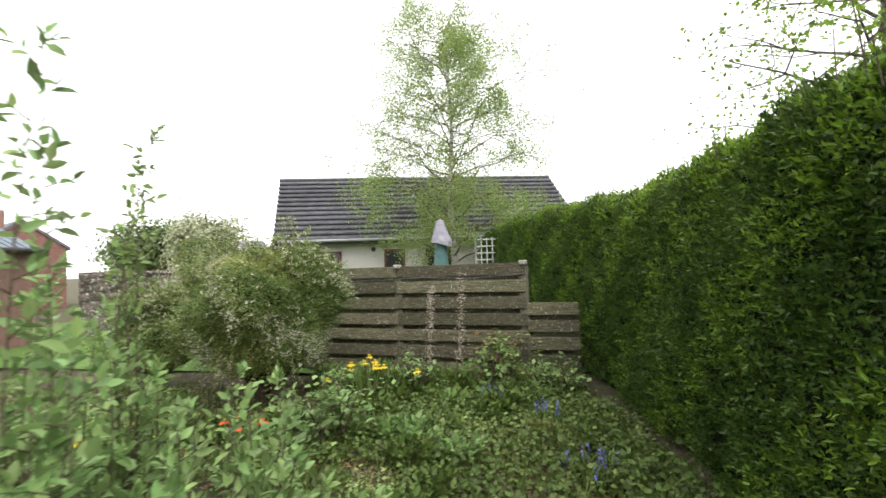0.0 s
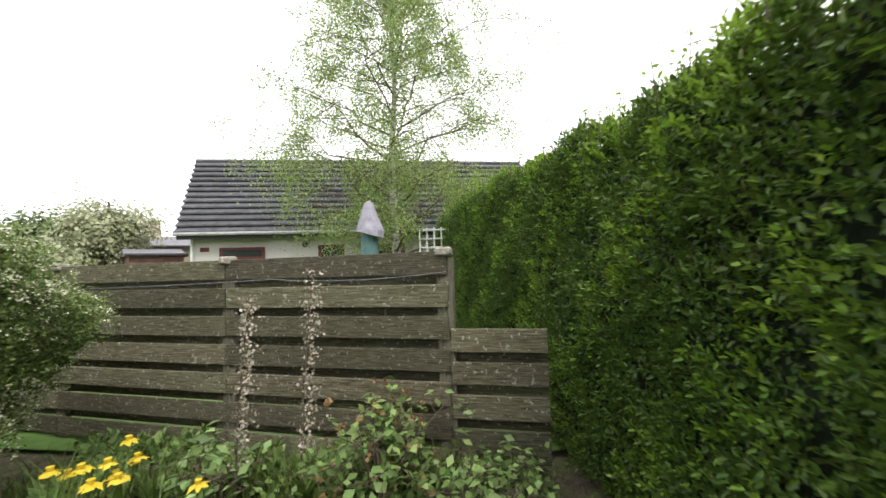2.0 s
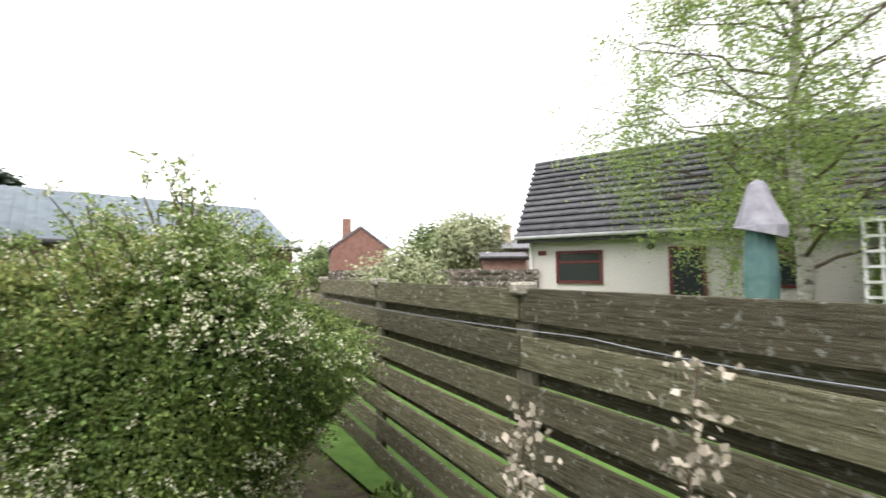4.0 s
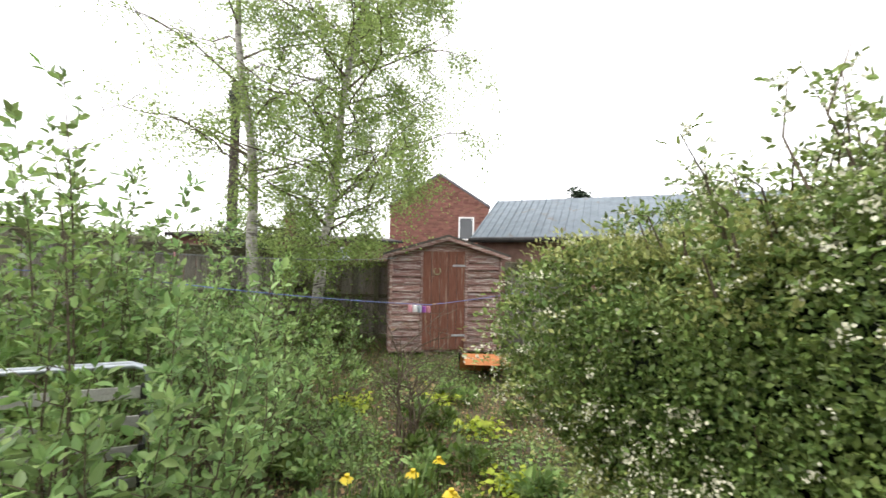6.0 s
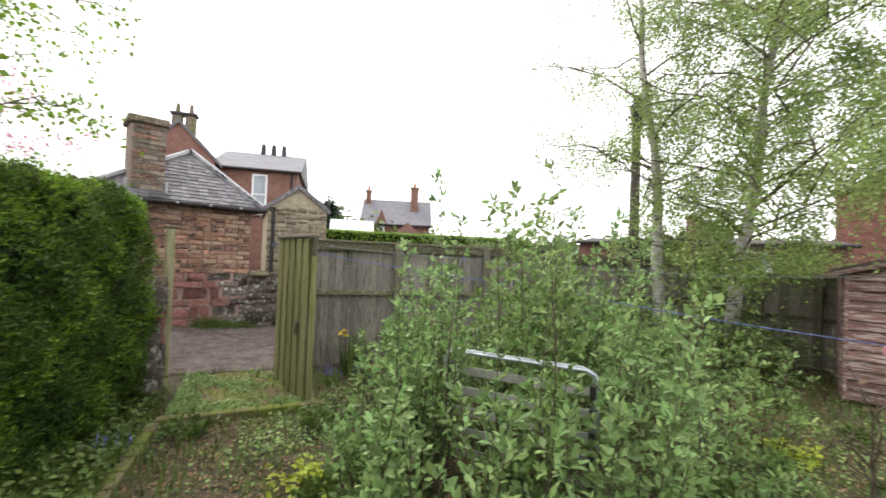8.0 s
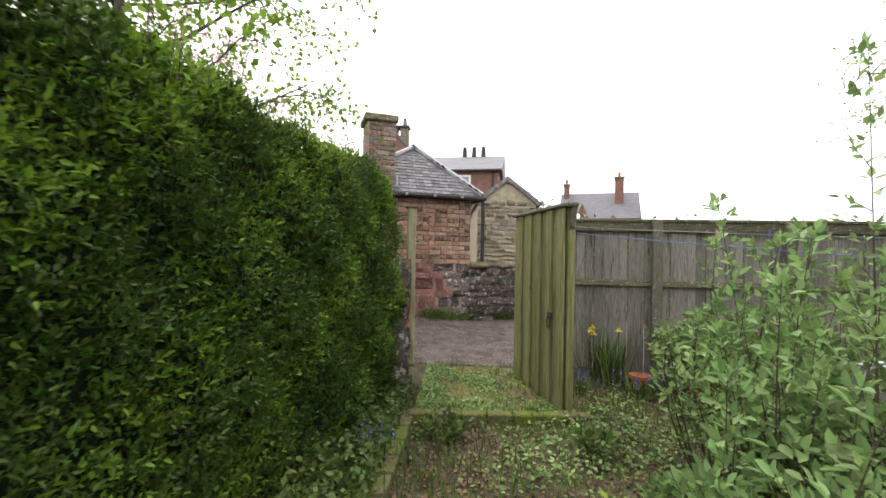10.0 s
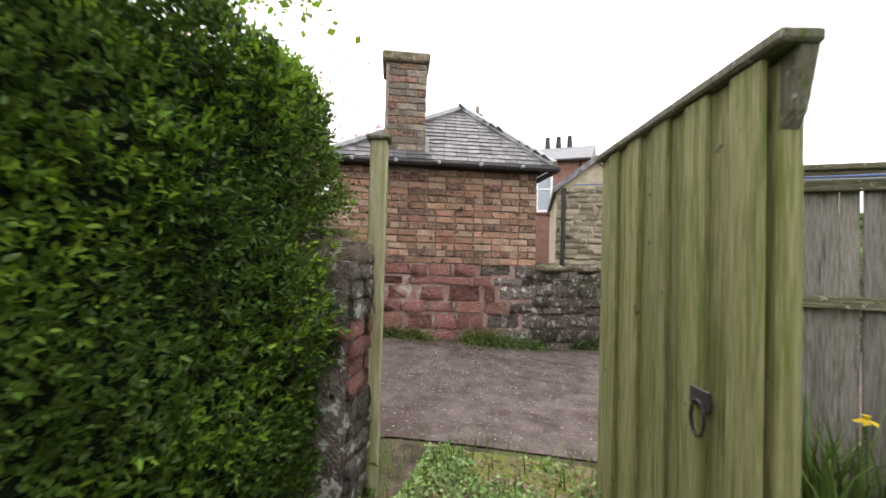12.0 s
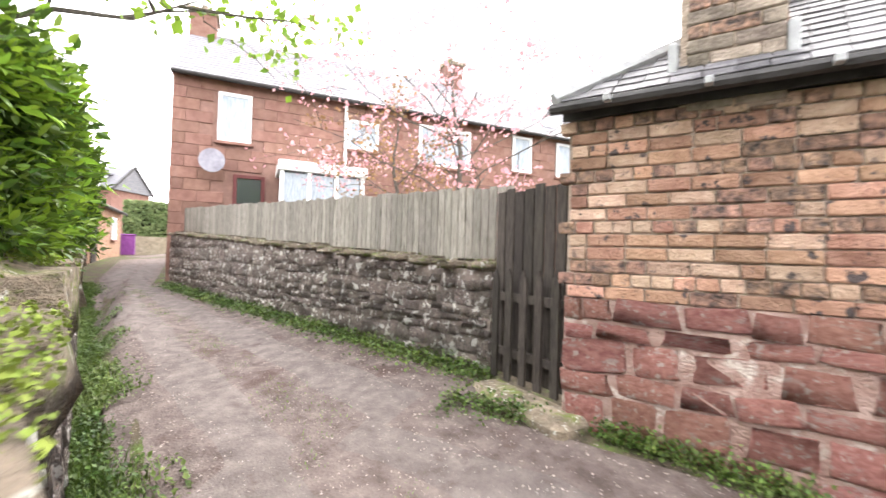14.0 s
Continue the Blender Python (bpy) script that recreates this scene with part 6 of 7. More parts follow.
SHRUBS = [(-1.15, -4.95, 0.85, 1.65, 6200, 0.042, M_BUSH, 14), (-1.9, -5.2, 0.95, 1.65, 6200, 0.042, M_BUSH_PALE, 14), (-0.75, -5.75, 0.6, 1.35, 2600, 0.045, M_BUSH_PALE, 6),
          (-2.8, -5.7, 0.95, 1.6, 5200, 0.04, M_BUSH_PALE, 12), (-3.5, -6.4, 0.9, 1.4, 3600, 0.04, M_BUSH_PALE, 6), (-1.6, -6.3, 0.8, 1.35, 3000, 0.04, M_BUSH, 7),
          (-0.35, -3.95, 0.42, 0.95, 2100, 0.042, M_BUSH_PALE, 3), (-4.4, -6.4, 0.8, 1.3, 2600, 0.038, M_BUSH, 3), (-0.2, -4.65, 0.4, 0.8, 1100, 0.05, M_BUSH_PALE, 2),
          (-0.95, -3.5, 0.45, 1.2, 2800, 0.042, M_BUSH_PALE, 4), (-3.7, -5.2, 0.8, 1.25, 3600, 0.042, M_BUSH, 7), (-2.7, -4.6, 0.6, 1.15, 3000, 0.042, M_BUSH_PALE, 5),
          (-3.4, -4.2, 0.45, 0.55, 1200, 0.042, M_BUSH, 0), (-1.8, -3.9, 0.5, 1.05, 2600, 0.04, M_BUSH_PALE, 4), (-4.6, -5.0, 0.6, 0.7, 1600, 0.042, M_BUSH_PALE, 3),
          (-2.6, -3.7, 0.4, 0.35, 900, 0.04, M_BUSH_PALE, 0)]
for i, (x, y, rx, h, n, s, m, sh) in enumerate(SHRUBS):
    cane_shrub("currant_shrub", "leafy many-stemmed currant shrub with upright shoots", (x, y), rx, h, int(n / 175), s * 0.82, m, 210 + i, sh // 2)
for i, (x, y, rx, h, k, w_) in enumerate(((0.28, -4.3, 0.34, 0.85, 20, 0.033), (0.22, -3.8, 0.28, 0.62, 12, 0.036), (-0.1, -4.85, 0.35, 1.25, 22, 0.031), (-0.2, -5.45, 0.35, 1.3, 18, 0.030), (-0.95, -4.30, 0.4, 1.1, 9, 0.030), (-0.15, -3.38, 0.3, 0.8, 8, 0.034), (-0.62, -3.9, 0.3, 1.0, 8, 0.032))):
    cane_shrub("currant_shrub", "broad-leaved young shrub beside a path", (x, y), rx, h, k, w_, M_BUSH_PALE, 260 + i, 2)
cane_shrub("young_apple", "slim young tree shoots with small leaves rising from shrubs", (-0.56, -3.68), 0.10, 1.9, 3, 0.024, M_BUSH, 230, 2, 0.12)
cane_shrub("young_apple", "slim young tree shoots with small leaves rising from shrubs", (-0.24, -4.48), 0.12, 1.75, 4, 0.028, M_BUSH_PALE, 228, 2, 0.12)
cane_shrub("young_apple", "slim young tree shoots with small leaves rising from shrubs", (-1.55, -4.75), 0.2, 2.0, 4, 0.024, M_BUSH, 229, 1, 0.12)
shrub("rose_bush", "red-leaved young shrub before a board fence", (1.50, -0.80), 0.26, 0.66, 560, 0.042, M_BUSH, 231, 9, 0.8, flowers=M_COPPER, nf=60, fsize=0.034)
shrub("rose_bush", "sparse shrub with long pale shoots by a fence", (0.55, -0.70), 0.2, 0.5, 160, 0.045, M_BUSH_PALE, 232, 5, 0.8)
shrub("rose_bush", "low leafy shrub at the foot of a hedge", (2.05, -1.0), 0.28, 0.42, 420, 0.035, M_BUSH, 233, 7, 0.8)
shrub("dead_stems", "upright bare brown stems of last year", (-2.6, -3.05), 0.12, 0.95, 60, 0.025, M_DEAD, 234, 7, 0.95)
shrub("currant_shrub", "pale-leaved shrub close to the fence bed", (-0.05, -2.2), 0.35, 0.75, 420, 0.045, M_BUSH_PALE, 235, 6, 0.8)
for i, (x, y, rx, h) in enumerate(((-4.9, -6.9, 0.7, 1.0), (-6.3, -6.0, 0.7, 0.9), (-5.6, -5.9, 0.5, 0.7), (-0.9, -7.2, 0.45, 0.75), (-7.4, -6.8, 0.9, 1.9))):
    shrub("border_shrub", "low green shrub in a border below a fence", (x, y), rx, h, 1500, 0.04, M_BUSH if i % 2 else M_GRASS, 240 + i, 7, 0.8)


# ---- birches and other trees ----
def birch(name, label, at, h, lean, crown0, spread, n, seed, trunk_r=0.10, limbs=20, leaf=0.040, m=M_BIRCH_LEAF, bark=M_BARK_BIRCH, droop=0.35, weep=True, category="tree"):
    rnd = random.Random(seed)
    e = thing(name, label, category, (at[0], at[1], gz(*at)))
    bm = bmesh.new()
    K = 10
    tp = [Vector((lean[0] * (k / K) ** 1.3 + 0.05 * math.sin(k * 1.3 + seed), lean[1] * (k / K) ** 1.3 + 0.04 * math.cos(k * 1.7), h * k / K)) for k in range(K + 1)]
    part("trunk", tube(tp, [trunk_r * (1 - 0.9 * k / K) + 0.006 for k in range(K + 1)], 10), bark, e, smooth=True)
    tips = []
    for k in range(limbs):
        s = crown0 + (0.97 - crown0) * (k + rnd.random() * 0.6) / limbs
        i = min(int(s * K), K - 1)
        p = tp[i].lerp(tp[i + 1], s * K - i)
        a = k * 2.4 + rnd.random() * 0.6
        shape = math.sin(math.pi * min(1, max(0.08, (s - crown0) / (1 - crown0) * 0.70 + 0.24))) ** 0.6
        L = spread * shape * rnd.uniform(0.75, 1.1)
        way = Vector((math.cos(a), math.sin(a), 0.55))
        twig_tree(bm, p, p + way * L, trunk_r * 0.32 * (1 - s * 0.6), 2, rnd, tips, 0.35, 4, droop * 0.4)
    if seed == 302:
        p = tp[3].lerp(tp[4], 0.6)
        mid = p + Vector((0.5, -0.95, 0.55))
        twig_tree(bm, p, mid, 0.035, 0, rnd, [], 0.3, 4)
        twig_tree(bm, mid, mid + Vector((0.75, -1.35, 0.45)), 0.02, 2, rnd, tips, 0.35, 4, 0.2)
        for q in range(4):
            twig_tree(bm, mid + Vector((0.15 * q, -0.3 * q, 0.1 * q)), mid + Vector((0.15 * q + 0.2, -0.3 * q - 0.2, -0.5)), 0.006, 1, rnd, tips, 0.3, 4)
    part("limbwork", bm, M_BARK if bark is not M_BARK_BIRCH else M_STEM, e)
    c = leaves_round(tips, n, 0.09, seed)
    if weep:
        c[:, 2] -= np.abs(np.random.default_rng(seed).normal(0, 0.22, n))
    leaf_mesh("crown", c, np.tile([[0, 0, 0.6]], (n, 1)), leaf, m, e, 0.9, 1.35)
    return e


birch("silver_birch", "slender silver birch with fresh pale green leaves", (0.85, 6.1), 8.4, (0.1, 0), 0.18, 2.3, 100000, 301, 0.11, 60, 0.032)
birch("silver_birch", "leaning white birch stem with open airy branches", (-5.75, -7.25), 9.5, (0.3, -0.9), 0.26, 1.9, 7000, 302, 0.11, 16, 0.034)
birch("silver_birch", "full silver birch in fresh leaf with drooping branches", (-6.35, -6.45), 9.0, (-0.35, 1.0), 0.16, 2.15, 110000, 303, 0.11, 52, 0.036)
birch("flowering_cherry", "young cherry tree with pink blossom and coppery leaves", (7.1, -11.8), 4.3, (0.3, 0.2), 0.26, 2.6, 3400, 304, 0.065, 16, 0.06, M_PINK, M_BARK, 0.0, False)
birch("flowering_cherry", "small cherry with copper leaves behind a fence", (8.4, -11.2), 3.2, (0, 0), 0.4, 1.1, 1100, 305, 0.06, 10, 0.05, M_COPPER, M_BARK, 0.0, False)
birch("ash_tree", "broad tree with sprays of yellow-green leaves over a hedge", (5.6, -1.2), 4.6, (0, 0), 0.35, 1.5, 4000, 306, 0.12, 22, 0.045, M_HEDGE_NEW, M_BARK, 0.1, False)
birch("ash_tree", "tree with sparse yellow-green sprays over a lane wall", (4.3, -6.35), 4.9, (0, 0), 0.36, 1.75, 10000, 307, 0.09, 22, 0.045, M_HEDGE_NEW, M_BARK, 0.1, False)


def far_tree(name, label, at, rx, h, n, m, seed, size=0.14, z0=0.25):
    g = np.random.default_rng(seed)
    e = thing(name, label, "tree", (at[0], at[1], 0))
    part("trunk", tube([(0, 0, 0), (0.1, 0, h * 0.5), (0, 0.1, h * 0.85)], [rx * 0.10, rx * 0.06, 0.03], 8), M_BARK, e)
    k = 26
    cc = g.normal(0, 1, (k, 3))
    cc /= np.linalg.norm(cc, axis=1, keepdims=True)
    cc = cc * (rx * 0.72, rx * 0.72, h * (1 - z0) * 0.38) * g.uniform(0.4, 1, (k, 1)) + (0, 0, h * (0.5 + z0 * 0.45))
    c = cc[g.integers(0, k, n)] + g.normal(0, rx * 0.17, (n, 3))
    c[:, 2] = np.maximum(c[:, 2], 0.1)
    leaf_mesh("crown", c, c - (0, 0, h * 0.4), size, m, e, 0.6, 1.4)
    return e


far_tree("blossoming_tree", "rounded tree with pale blossom beyond the fence", (-9.6, 11.5), 1.9, 4.7, 9000, M_TREE_PALE, 401, 0.10)
far_tree("broadleaf_tree", "rounded green tree in the distance", (-13.2, 13.0), 2.0, 4.2, 5000, M_TREE_FAR, 402, 0.12)
far_tree("broadleaf_tree", "low green trees in the distance", (-17, 18), 3.2, 4.6, 6000, M_TREE_FAR, 403, 0.16)
far_tree("hawthorn", "hawthorn with pale blossom over a board fence", (-4.6, 3.4), 1.0, 2.2, 7000, M_TREE_PALE, 404, 0.05)
far_tree("conifer", "dark rounded conifer in the distance", (-2.1, -24.5), 1.1, 5.4, 6000, M_CONIFER, 405, 0.11, 0.1)
far_tree("conifer", "dark conifer beside another in the distance", (-3.8, -24.8), 1.0, 3.8, 4000, M_CONIFER, 406, 0.11, 0.1)
far_tree("monkey_puzzle", "small dark tree above a roof", (-22, -1.5), 1.0, 6.4, 1800, M_CONIFER, 407, 0.16, 0.5)
for i in range(16):
    a = radians(150 + i * 8.6)
    d = 34 + 7 * math.sin(i * 2.3)
    far_tree("broadleaf_tree", "distant green tree along the skyline", (d * math.cos(a), d * math.sin(a)), 3.4 + math.sin(i), 3.7 + 0.8 * math.sin(i * 1.7), 3600, M_TREE_FAR, 420 + i, 0.24, 0.0)
for i, (x, y, rx, h) in enumerate(((-7.8, -9.4, 1.3, 2.6), (-5.6, -10.5, 1.2, 2.0), (-8.6, -8.2, 1.1, 2.4), (-4.0, -11.0, 1.2, 1.9), (-3.4, -13.0, 1.4, 2.3), (-6.0, -14.0, 1.5, 2.4))):
    far_tree("laurel", "dense evergreen shrub beyond a fence", (x, y), rx, h, 4500, M_TREE_FAR if i != 0 else M_CONIFER, 440 + i, 0.08, 0.0)
n = 9000
q = np.stack([rng.uniform(-8.5, 0.3, n), rng.uniform(0, 1.2, n), 2.42 - rng.exponential(0.05, n)], 1)
bh = tagged(thing("clipped_hedge", "long level clipped hedge beyond a fence", "hedge", (0, -17.4, 0), radians(-8)), kind="")
# plain block under the leaves, painted as dark inner shade
part("shade_core", box((-8.5, 0, 0), (0.3, 1.1, 2.36), 0.05), M_CORE, bh)
side = np.stack([rng.uniform(-8.5, 0.3, n), 1.12 + rng.normal(0, 0.03, n), rng.uniform(0.8, 2.4, n)], 1)
leaf_mesh("foliage", np.concatenate([q, side]), np.tile([[0, 0.6, 1.0]], (2 * n, 1)), 0.06, M_HEDGE_NEW, bh, 0.6, 1.4)
q = np.stack([30.5 + rng.normal(-0.05, 0.05, 5000), rng.uniform(-12, -7.2, 5000), rng.uniform(0.9, 4.0, 5000)], 1)
leaf_mesh("foliage", q, np.tile([[-1, 0, 0.5]], (5000, 1)), 0.14, M_TREE_FAR, hedge_far, 0.6, 1.4)

# ---- ground plants ----
def scatter(n, boxes, seed, avoid=True):
    g = np.random.default_rng(seed)
    area = [(b[2] - b[0]) * (b[3] - b[1]) for b in boxes]
    k = g.choice(len(boxes), n, p=np.array(area) / sum(area))
    b = np.array(boxes)[k]
    p = np.stack([g.uniform(b[:, 0], b[:, 2]), g.uniform(b[:, 1], b[:, 3])], 1)
    if avoid:
        p = p[~((p[:, 0] > 0.3) & (p[:, 0] < 1.8) & (p[:, 1] < -6.35) & (p[:, 1] > -7.6))]
    return np.column_stack([p, ground_z(p[:, 0], p[:, 1])])


GARDEN = [(-7, -7.3, 2.5, -0.3)]
p = scatter(78000, GARDEN, 501)
patch = np.sin(p[:, 0] * 2.3 + 1) + np.sin(p[:, 1] * 2.9) + np.sin(p[:, 0] * 5 - p[:, 1] * 4) + np.random.default_rng(1).normal(0, 0.8, len(p))
w = p[patch > 0.35]
w = w + np.column_stack([np.zeros((len(w), 2)), np.abs(rng.normal(0.04, 0.035, len(w)))])
leaf_mesh("ground_weeds", w, np.tile([[0, 0, 1.0]], (len(w), 1)), 0.028, M_BUSH, None, 0.5, 1.4, "low spreading weeds covering the soil", kind="stuff")
w = p[(patch < 1.2) & (rng.uniform(0, 1, len(p)) < 0.85)] + (0, 0, 0.012)
leaf_mesh("dry_leaves", w, np.tile([[0, 0, 1.0]], (len(w), 1)), 0.022, M_DEAD, None, 0.35, 1.3, "scattered dry brown leaves and bits", kind="stuff")
blade_mesh("fence_foot_grass", scatter(2600, [(-0.8, -0.75, 2.3, -0.35)], 511), 0.26, 0.009, M_GRASS, None, 0.5, "long grass at the foot of a board fence", "stuff")
blade_mesh("grass_tufts", scatter(16000, [(-7, -7.3, 2.5, -0.3), (1.4, -7.3, 2.3, -0.5), (0.2, -7.95, 1.9, -7.4)], 502, False), 0.14, 0.008, M_GRASS, None, 0.5, "thin grass in tufts", "stuff")
# leafy clumps near the walk
w = scatter(16000, [(0.6, -3.6, 2.4, -0.6), (-0.5, -2.6, 1.0, -0.9)], 503)
w[:, 2] += np.abs(rng.normal(0.05, 0.05, len(w)))
leaf_mesh("geranium_leaves", w, np.tile([[0, 0, 1.0]], (len(w), 1)), 0.034, M_GRASS, None, 0.5, 1.2, "fresh green leaf carpet at a bed", kind="stuff")
w = scatter(9000, [(2.0, -4.4, 2.5, -1.6), (1.85, -7.2, 2.3, -4.6)], 504)
w[:, 2] += np.abs(rng.normal(0.09, 0.07, len(w)))
leaf_mesh("hedge_foot_weeds", w, np.tile([[0, 0, 1.0]], (len(w), 1)), 0.03, M_GRASS, None, 0.6, 1.6, "weeds growing along the foot of a hedge", kind="stuff")
w = scatter(15000, [(0.4, -7.85, 1.75, -6.4)], 516, False)
side_ = np.minimum(np.minimum(w[:, 0] - 0.4, 1.75 - w[:, 0]), 0.4) + 0.12 * np.sin(w[:, 0] * 9 + w[:, 1] * 7)
w = w[(side_ + rng.normal(0, 0.08, len(w)) < 0.22) | (np.sin(w[:, 0] * 6 + 1) + np.sin(w[:, 1] * 8 + w[:, 0] * 3) + rng.normal(0, 0.5, len(w)) > 1.35)]
w[:, 2] = np.maximum(w[:, 2], 0.055) + np.abs(rng.normal(0.01, 0.02, len(w)))
leaf_mesh("path_weeds", w, np.tile([[0, 0, 1.0]], (len(w), 1)), 0.022, M_BUSH, None, 0.6, 1.5, "small weeds creeping over a path", kind="stuff")
w = scatter(1500, [(0.4, -7.85, 1.75, -6.4)], 517, False) + (0, 0, 0.005)
w[:, 2] = np.maximum(w[:, 2], 0.06)
leaf_mesh("path_litter", w, np.tile([[0, 0, 1.0]], (len(w), 1)), 0.018, M_DEAD, None, 0.3, 1.4, "dry leaf bits lying on a path", kind="stuff")
def verge_points(n, seed, wide):
    g = np.random.default_rng(seed)
    s = g.uniform(0.05, 13, n)
    off = np.abs(g.normal(0, wide, n)) * (0.75 + 0.35 * np.sin(s * 3.1) + 0.2 * np.sin(s * 7.7))
    x = 1.92 + s
    y = -7.36 + 0.0577 * s - np.clip(off, 0, 0.5)
    return np.column_stack([x, y, ground_z(x, y) + 0.01])


blade_mesh("verge_grass", verge_points(11000, 505, 0.13), 0.10, 0.008, M_GRASS, None, 0.5, "lush verge of grass along a wall", "stuff")
w = verge_points(19000, 507, 0.18)
w[:, 2] += np.abs(rng.normal(0.03, 0.03, len(w)))
leaf_mesh("verge_weeds", w, np.tile([[0, 0, 1.0]], (len(w), 1)), 0.024, M_WEED, None, 0.6, 1.5, "small leafy weeds on a verge", kind="stuff")
q = np.random.default_rng(515)
cx = q.uniform(2.5, 14, 5200)
mid = np.array([(lane_north(v) + lane_south(v)) / 2 for v in cx]) + q.normal(0, 0.13, len(cx))
ok = np.sin(cx * 2.7) + np.sin(cx * 6.1 + mid * 9) + q.normal(0, 0.6, len(cx)) > 0.1
blade_mesh("lane_centre_grass", np.column_stack([cx, mid, ground_z(cx, mid) + 0.02])[ok], 0.03, 0.006, M_GRASS, None, 0.7, "thin grass along the middle of the lane", "stuff")
# weeds along the foot of the hut and the lane wall
g = np.random.default_rng(508)
s = g.uniform(-2.5, 3.4, 9500)
hp = np.column_stack([1.19 + s * 0.937 - 0.35 * -0.0, -10.63 + s * 0.35])
off = np.abs(g.normal(0, 0.12, len(s))) * (1 + 0.6 * np.sin(s * 2.1))
hp += np.column_stack([-0.35 * off, 0.937 * off])
dense = np.sin(s * 4.2) + np.sin(s * 9.1 + 1) + g.normal(0, 0.6, len(s)) > -0.4
hp = hp[dense]
w = np.column_stack([hp, ground_z(hp[:, 0], hp[:, 1]) + np.abs(g.normal(0.04, 0.045, len(hp)))])
leaf_mesh("wall_foot_weeds", w, np.tile([[0, 0, 1.0]], (len(w), 1)), 0.022, M_WEED, None, 0.6, 1.4, "small weeds along the foot of a wall", kind="stuff")
s = g.uniform(0, 9.3, 9000)
off = np.abs(g.normal(0, 0.16, len(s)))
hp = np.column_stack([4.4 + s * 0.984 - 0.178 * off, -9.93 + s * 0.178 + 0.984 * off])
w = np.column_stack([hp, ground_z(hp[:, 0], hp[:, 1]) + np.abs(g.normal(0.04, 0.04, len(hp)))])
leaf_mesh("wall_foot_weeds", w, np.tile([[0, 0, 1.0]], (len(w), 1)), 0.026, M_WEED, None, 0.6, 1.4, "green weeds along the foot of a lane wall", kind="stuff")
blade_mesh("plinth_grass", np.column_stack([g.normal(1.75, 0.16, 420), -10.30 + g.normal(0, 0.05, 420), np.full(420, 0.25)]), 0.20, 0.006, M_GRASS, None, 0.5, "bright grass tuft at the foot of a plinth", "stuff")
for fx, fy, fz in ((0.72, -10.77, 0.98), (0.42, -10.87, 0.92), (0.05, -11.0, 1.0), (-0.5, -11.2, 0.7)):
    q = np.column_stack([g.normal(0, 0.10, 150), g.normal(0.03, 0.02, 150), g.normal(0, 0.06, 150)])
    fern = thing("wall_fern", "small green fern rooted in a rubble wall", "plant", (fx, fy, fz))
    stalked_leaves("leaves", q, np.column_stack([g.normal(0, 0.7, 150), np.full(150, 0.6), g.normal(0.1, 0.5, 150)]), 0.013, M_WEED, fern, 2.6, seed=5)
# moss on the garden wall's top
s = g.uniform(0.0, 3.5, 22000)
y = g.uniform(-0.06, 0.36, len(s))
w = np.column_stack([1.92 + s * 0.998 - y * 0.057, -7.33 + s * 0.0575 + y, 1.375 + 0.036 * s - 0.55 * np.clip(0.06 - y, 0, 1) + g.normal(0, 0.008, len(s))])
w = w[np.sin(w[:, 0] * 6) + np.sin(w[:, 1] * 23 + w[:, 0] * 3) + g.normal(0, 0.5, len(w)) > -0.2]
leaf_mesh("wall_moss", w, np.tile([[0, 0, 1.0]], (len(w), 1)), 0.008, M_MOSS, None, 0.6, 1.2, "bright moss on a wall's cope", kind="stuff")
# chips and pebbles on the lane
pb = bmesh.new()
r = random.Random(509)
for k in range(9000):
    x = r.uniform(-0.5, 9)
    y = lane_north(x) + (lane_south(x) - lane_north(x)) * r.random()
    s_ = r.uniform(0.003, 0.013)
    if r.random() < 0.35 and abs((y - lane_north(x)) / (lane_south(x) - lane_north(x)) - 0.5) > 0.22:
        continue
    z = gz(x, y) + 0.030
    vs = [pb.verts.new((x + s_ * a * r.uniform(0.6, 1.2), y + s_ * b * r.uniform(0.6, 1.2), z + s_ * c)) for a, b, c in ((1, 0, 0), (-0.5, 0.9, 0), (-0.5, -0.9, 0), (0, 0, 0.6))]
    for f in ((0, 1, 3), (1, 2, 3), (2, 0, 3)):
        pb.faces.new([vs[i] for i in f])
tagged(part("lane_chips", pb, mat("pale_chips", (0.20, 0.155, 0.14), (0.42, 0.36, 0.33), 0.9, 20, island=0.3)), "loose pale stone chips on a lane", kind="stuff")


# flowers
def flower_clump(name, label, at, n, seed, petal, leafm=M_GRASS, h=0.32, blades=60, spread=0.22, size=0.035):
    g = np.random.default_rng(seed)
    z = gz(*at)
    e = thing(name, label, "flowers", (at[0], at[1], z))
    roots = np.column_stack([g.normal(0, spread * 0.6, (blades, 2)), np.zeros(blades)])
    blade_mesh("leaves", roots, h, 0.016, leafm, e, 0.45)
    for k in range(n):
        x, y = g.normal(0, spread, 2)
        hh = h * g.uniform(0.8, 1.1)
        fl = part("flower_stalk", tube([(x, y, 0), (x + 0.01, y, hh * 0.6), (x + 0.02, y + 0.01, hh)], 0.0035, 4), leafm, e)
        c = np.array([x + 0.02, y + 0.01, hh])
        a = np.arange(6) * math.tau / 6
        pc = np.column_stack([np.cos(a), np.sin(a), 0 * a]) * size * 0.7 + c
        leaf_mesh("petals", pc, np.column_stack([np.cos(a) * 0.5, np.sin(a) * 0.5, 1 + 0 * a]), size, petal, fl, 0.15, 1.5)
        part("trumpet", tube([c, c + (0, 0, size * 0.8)], [size * 0.25, size * 0.45], 8), petal, fl)
    return e


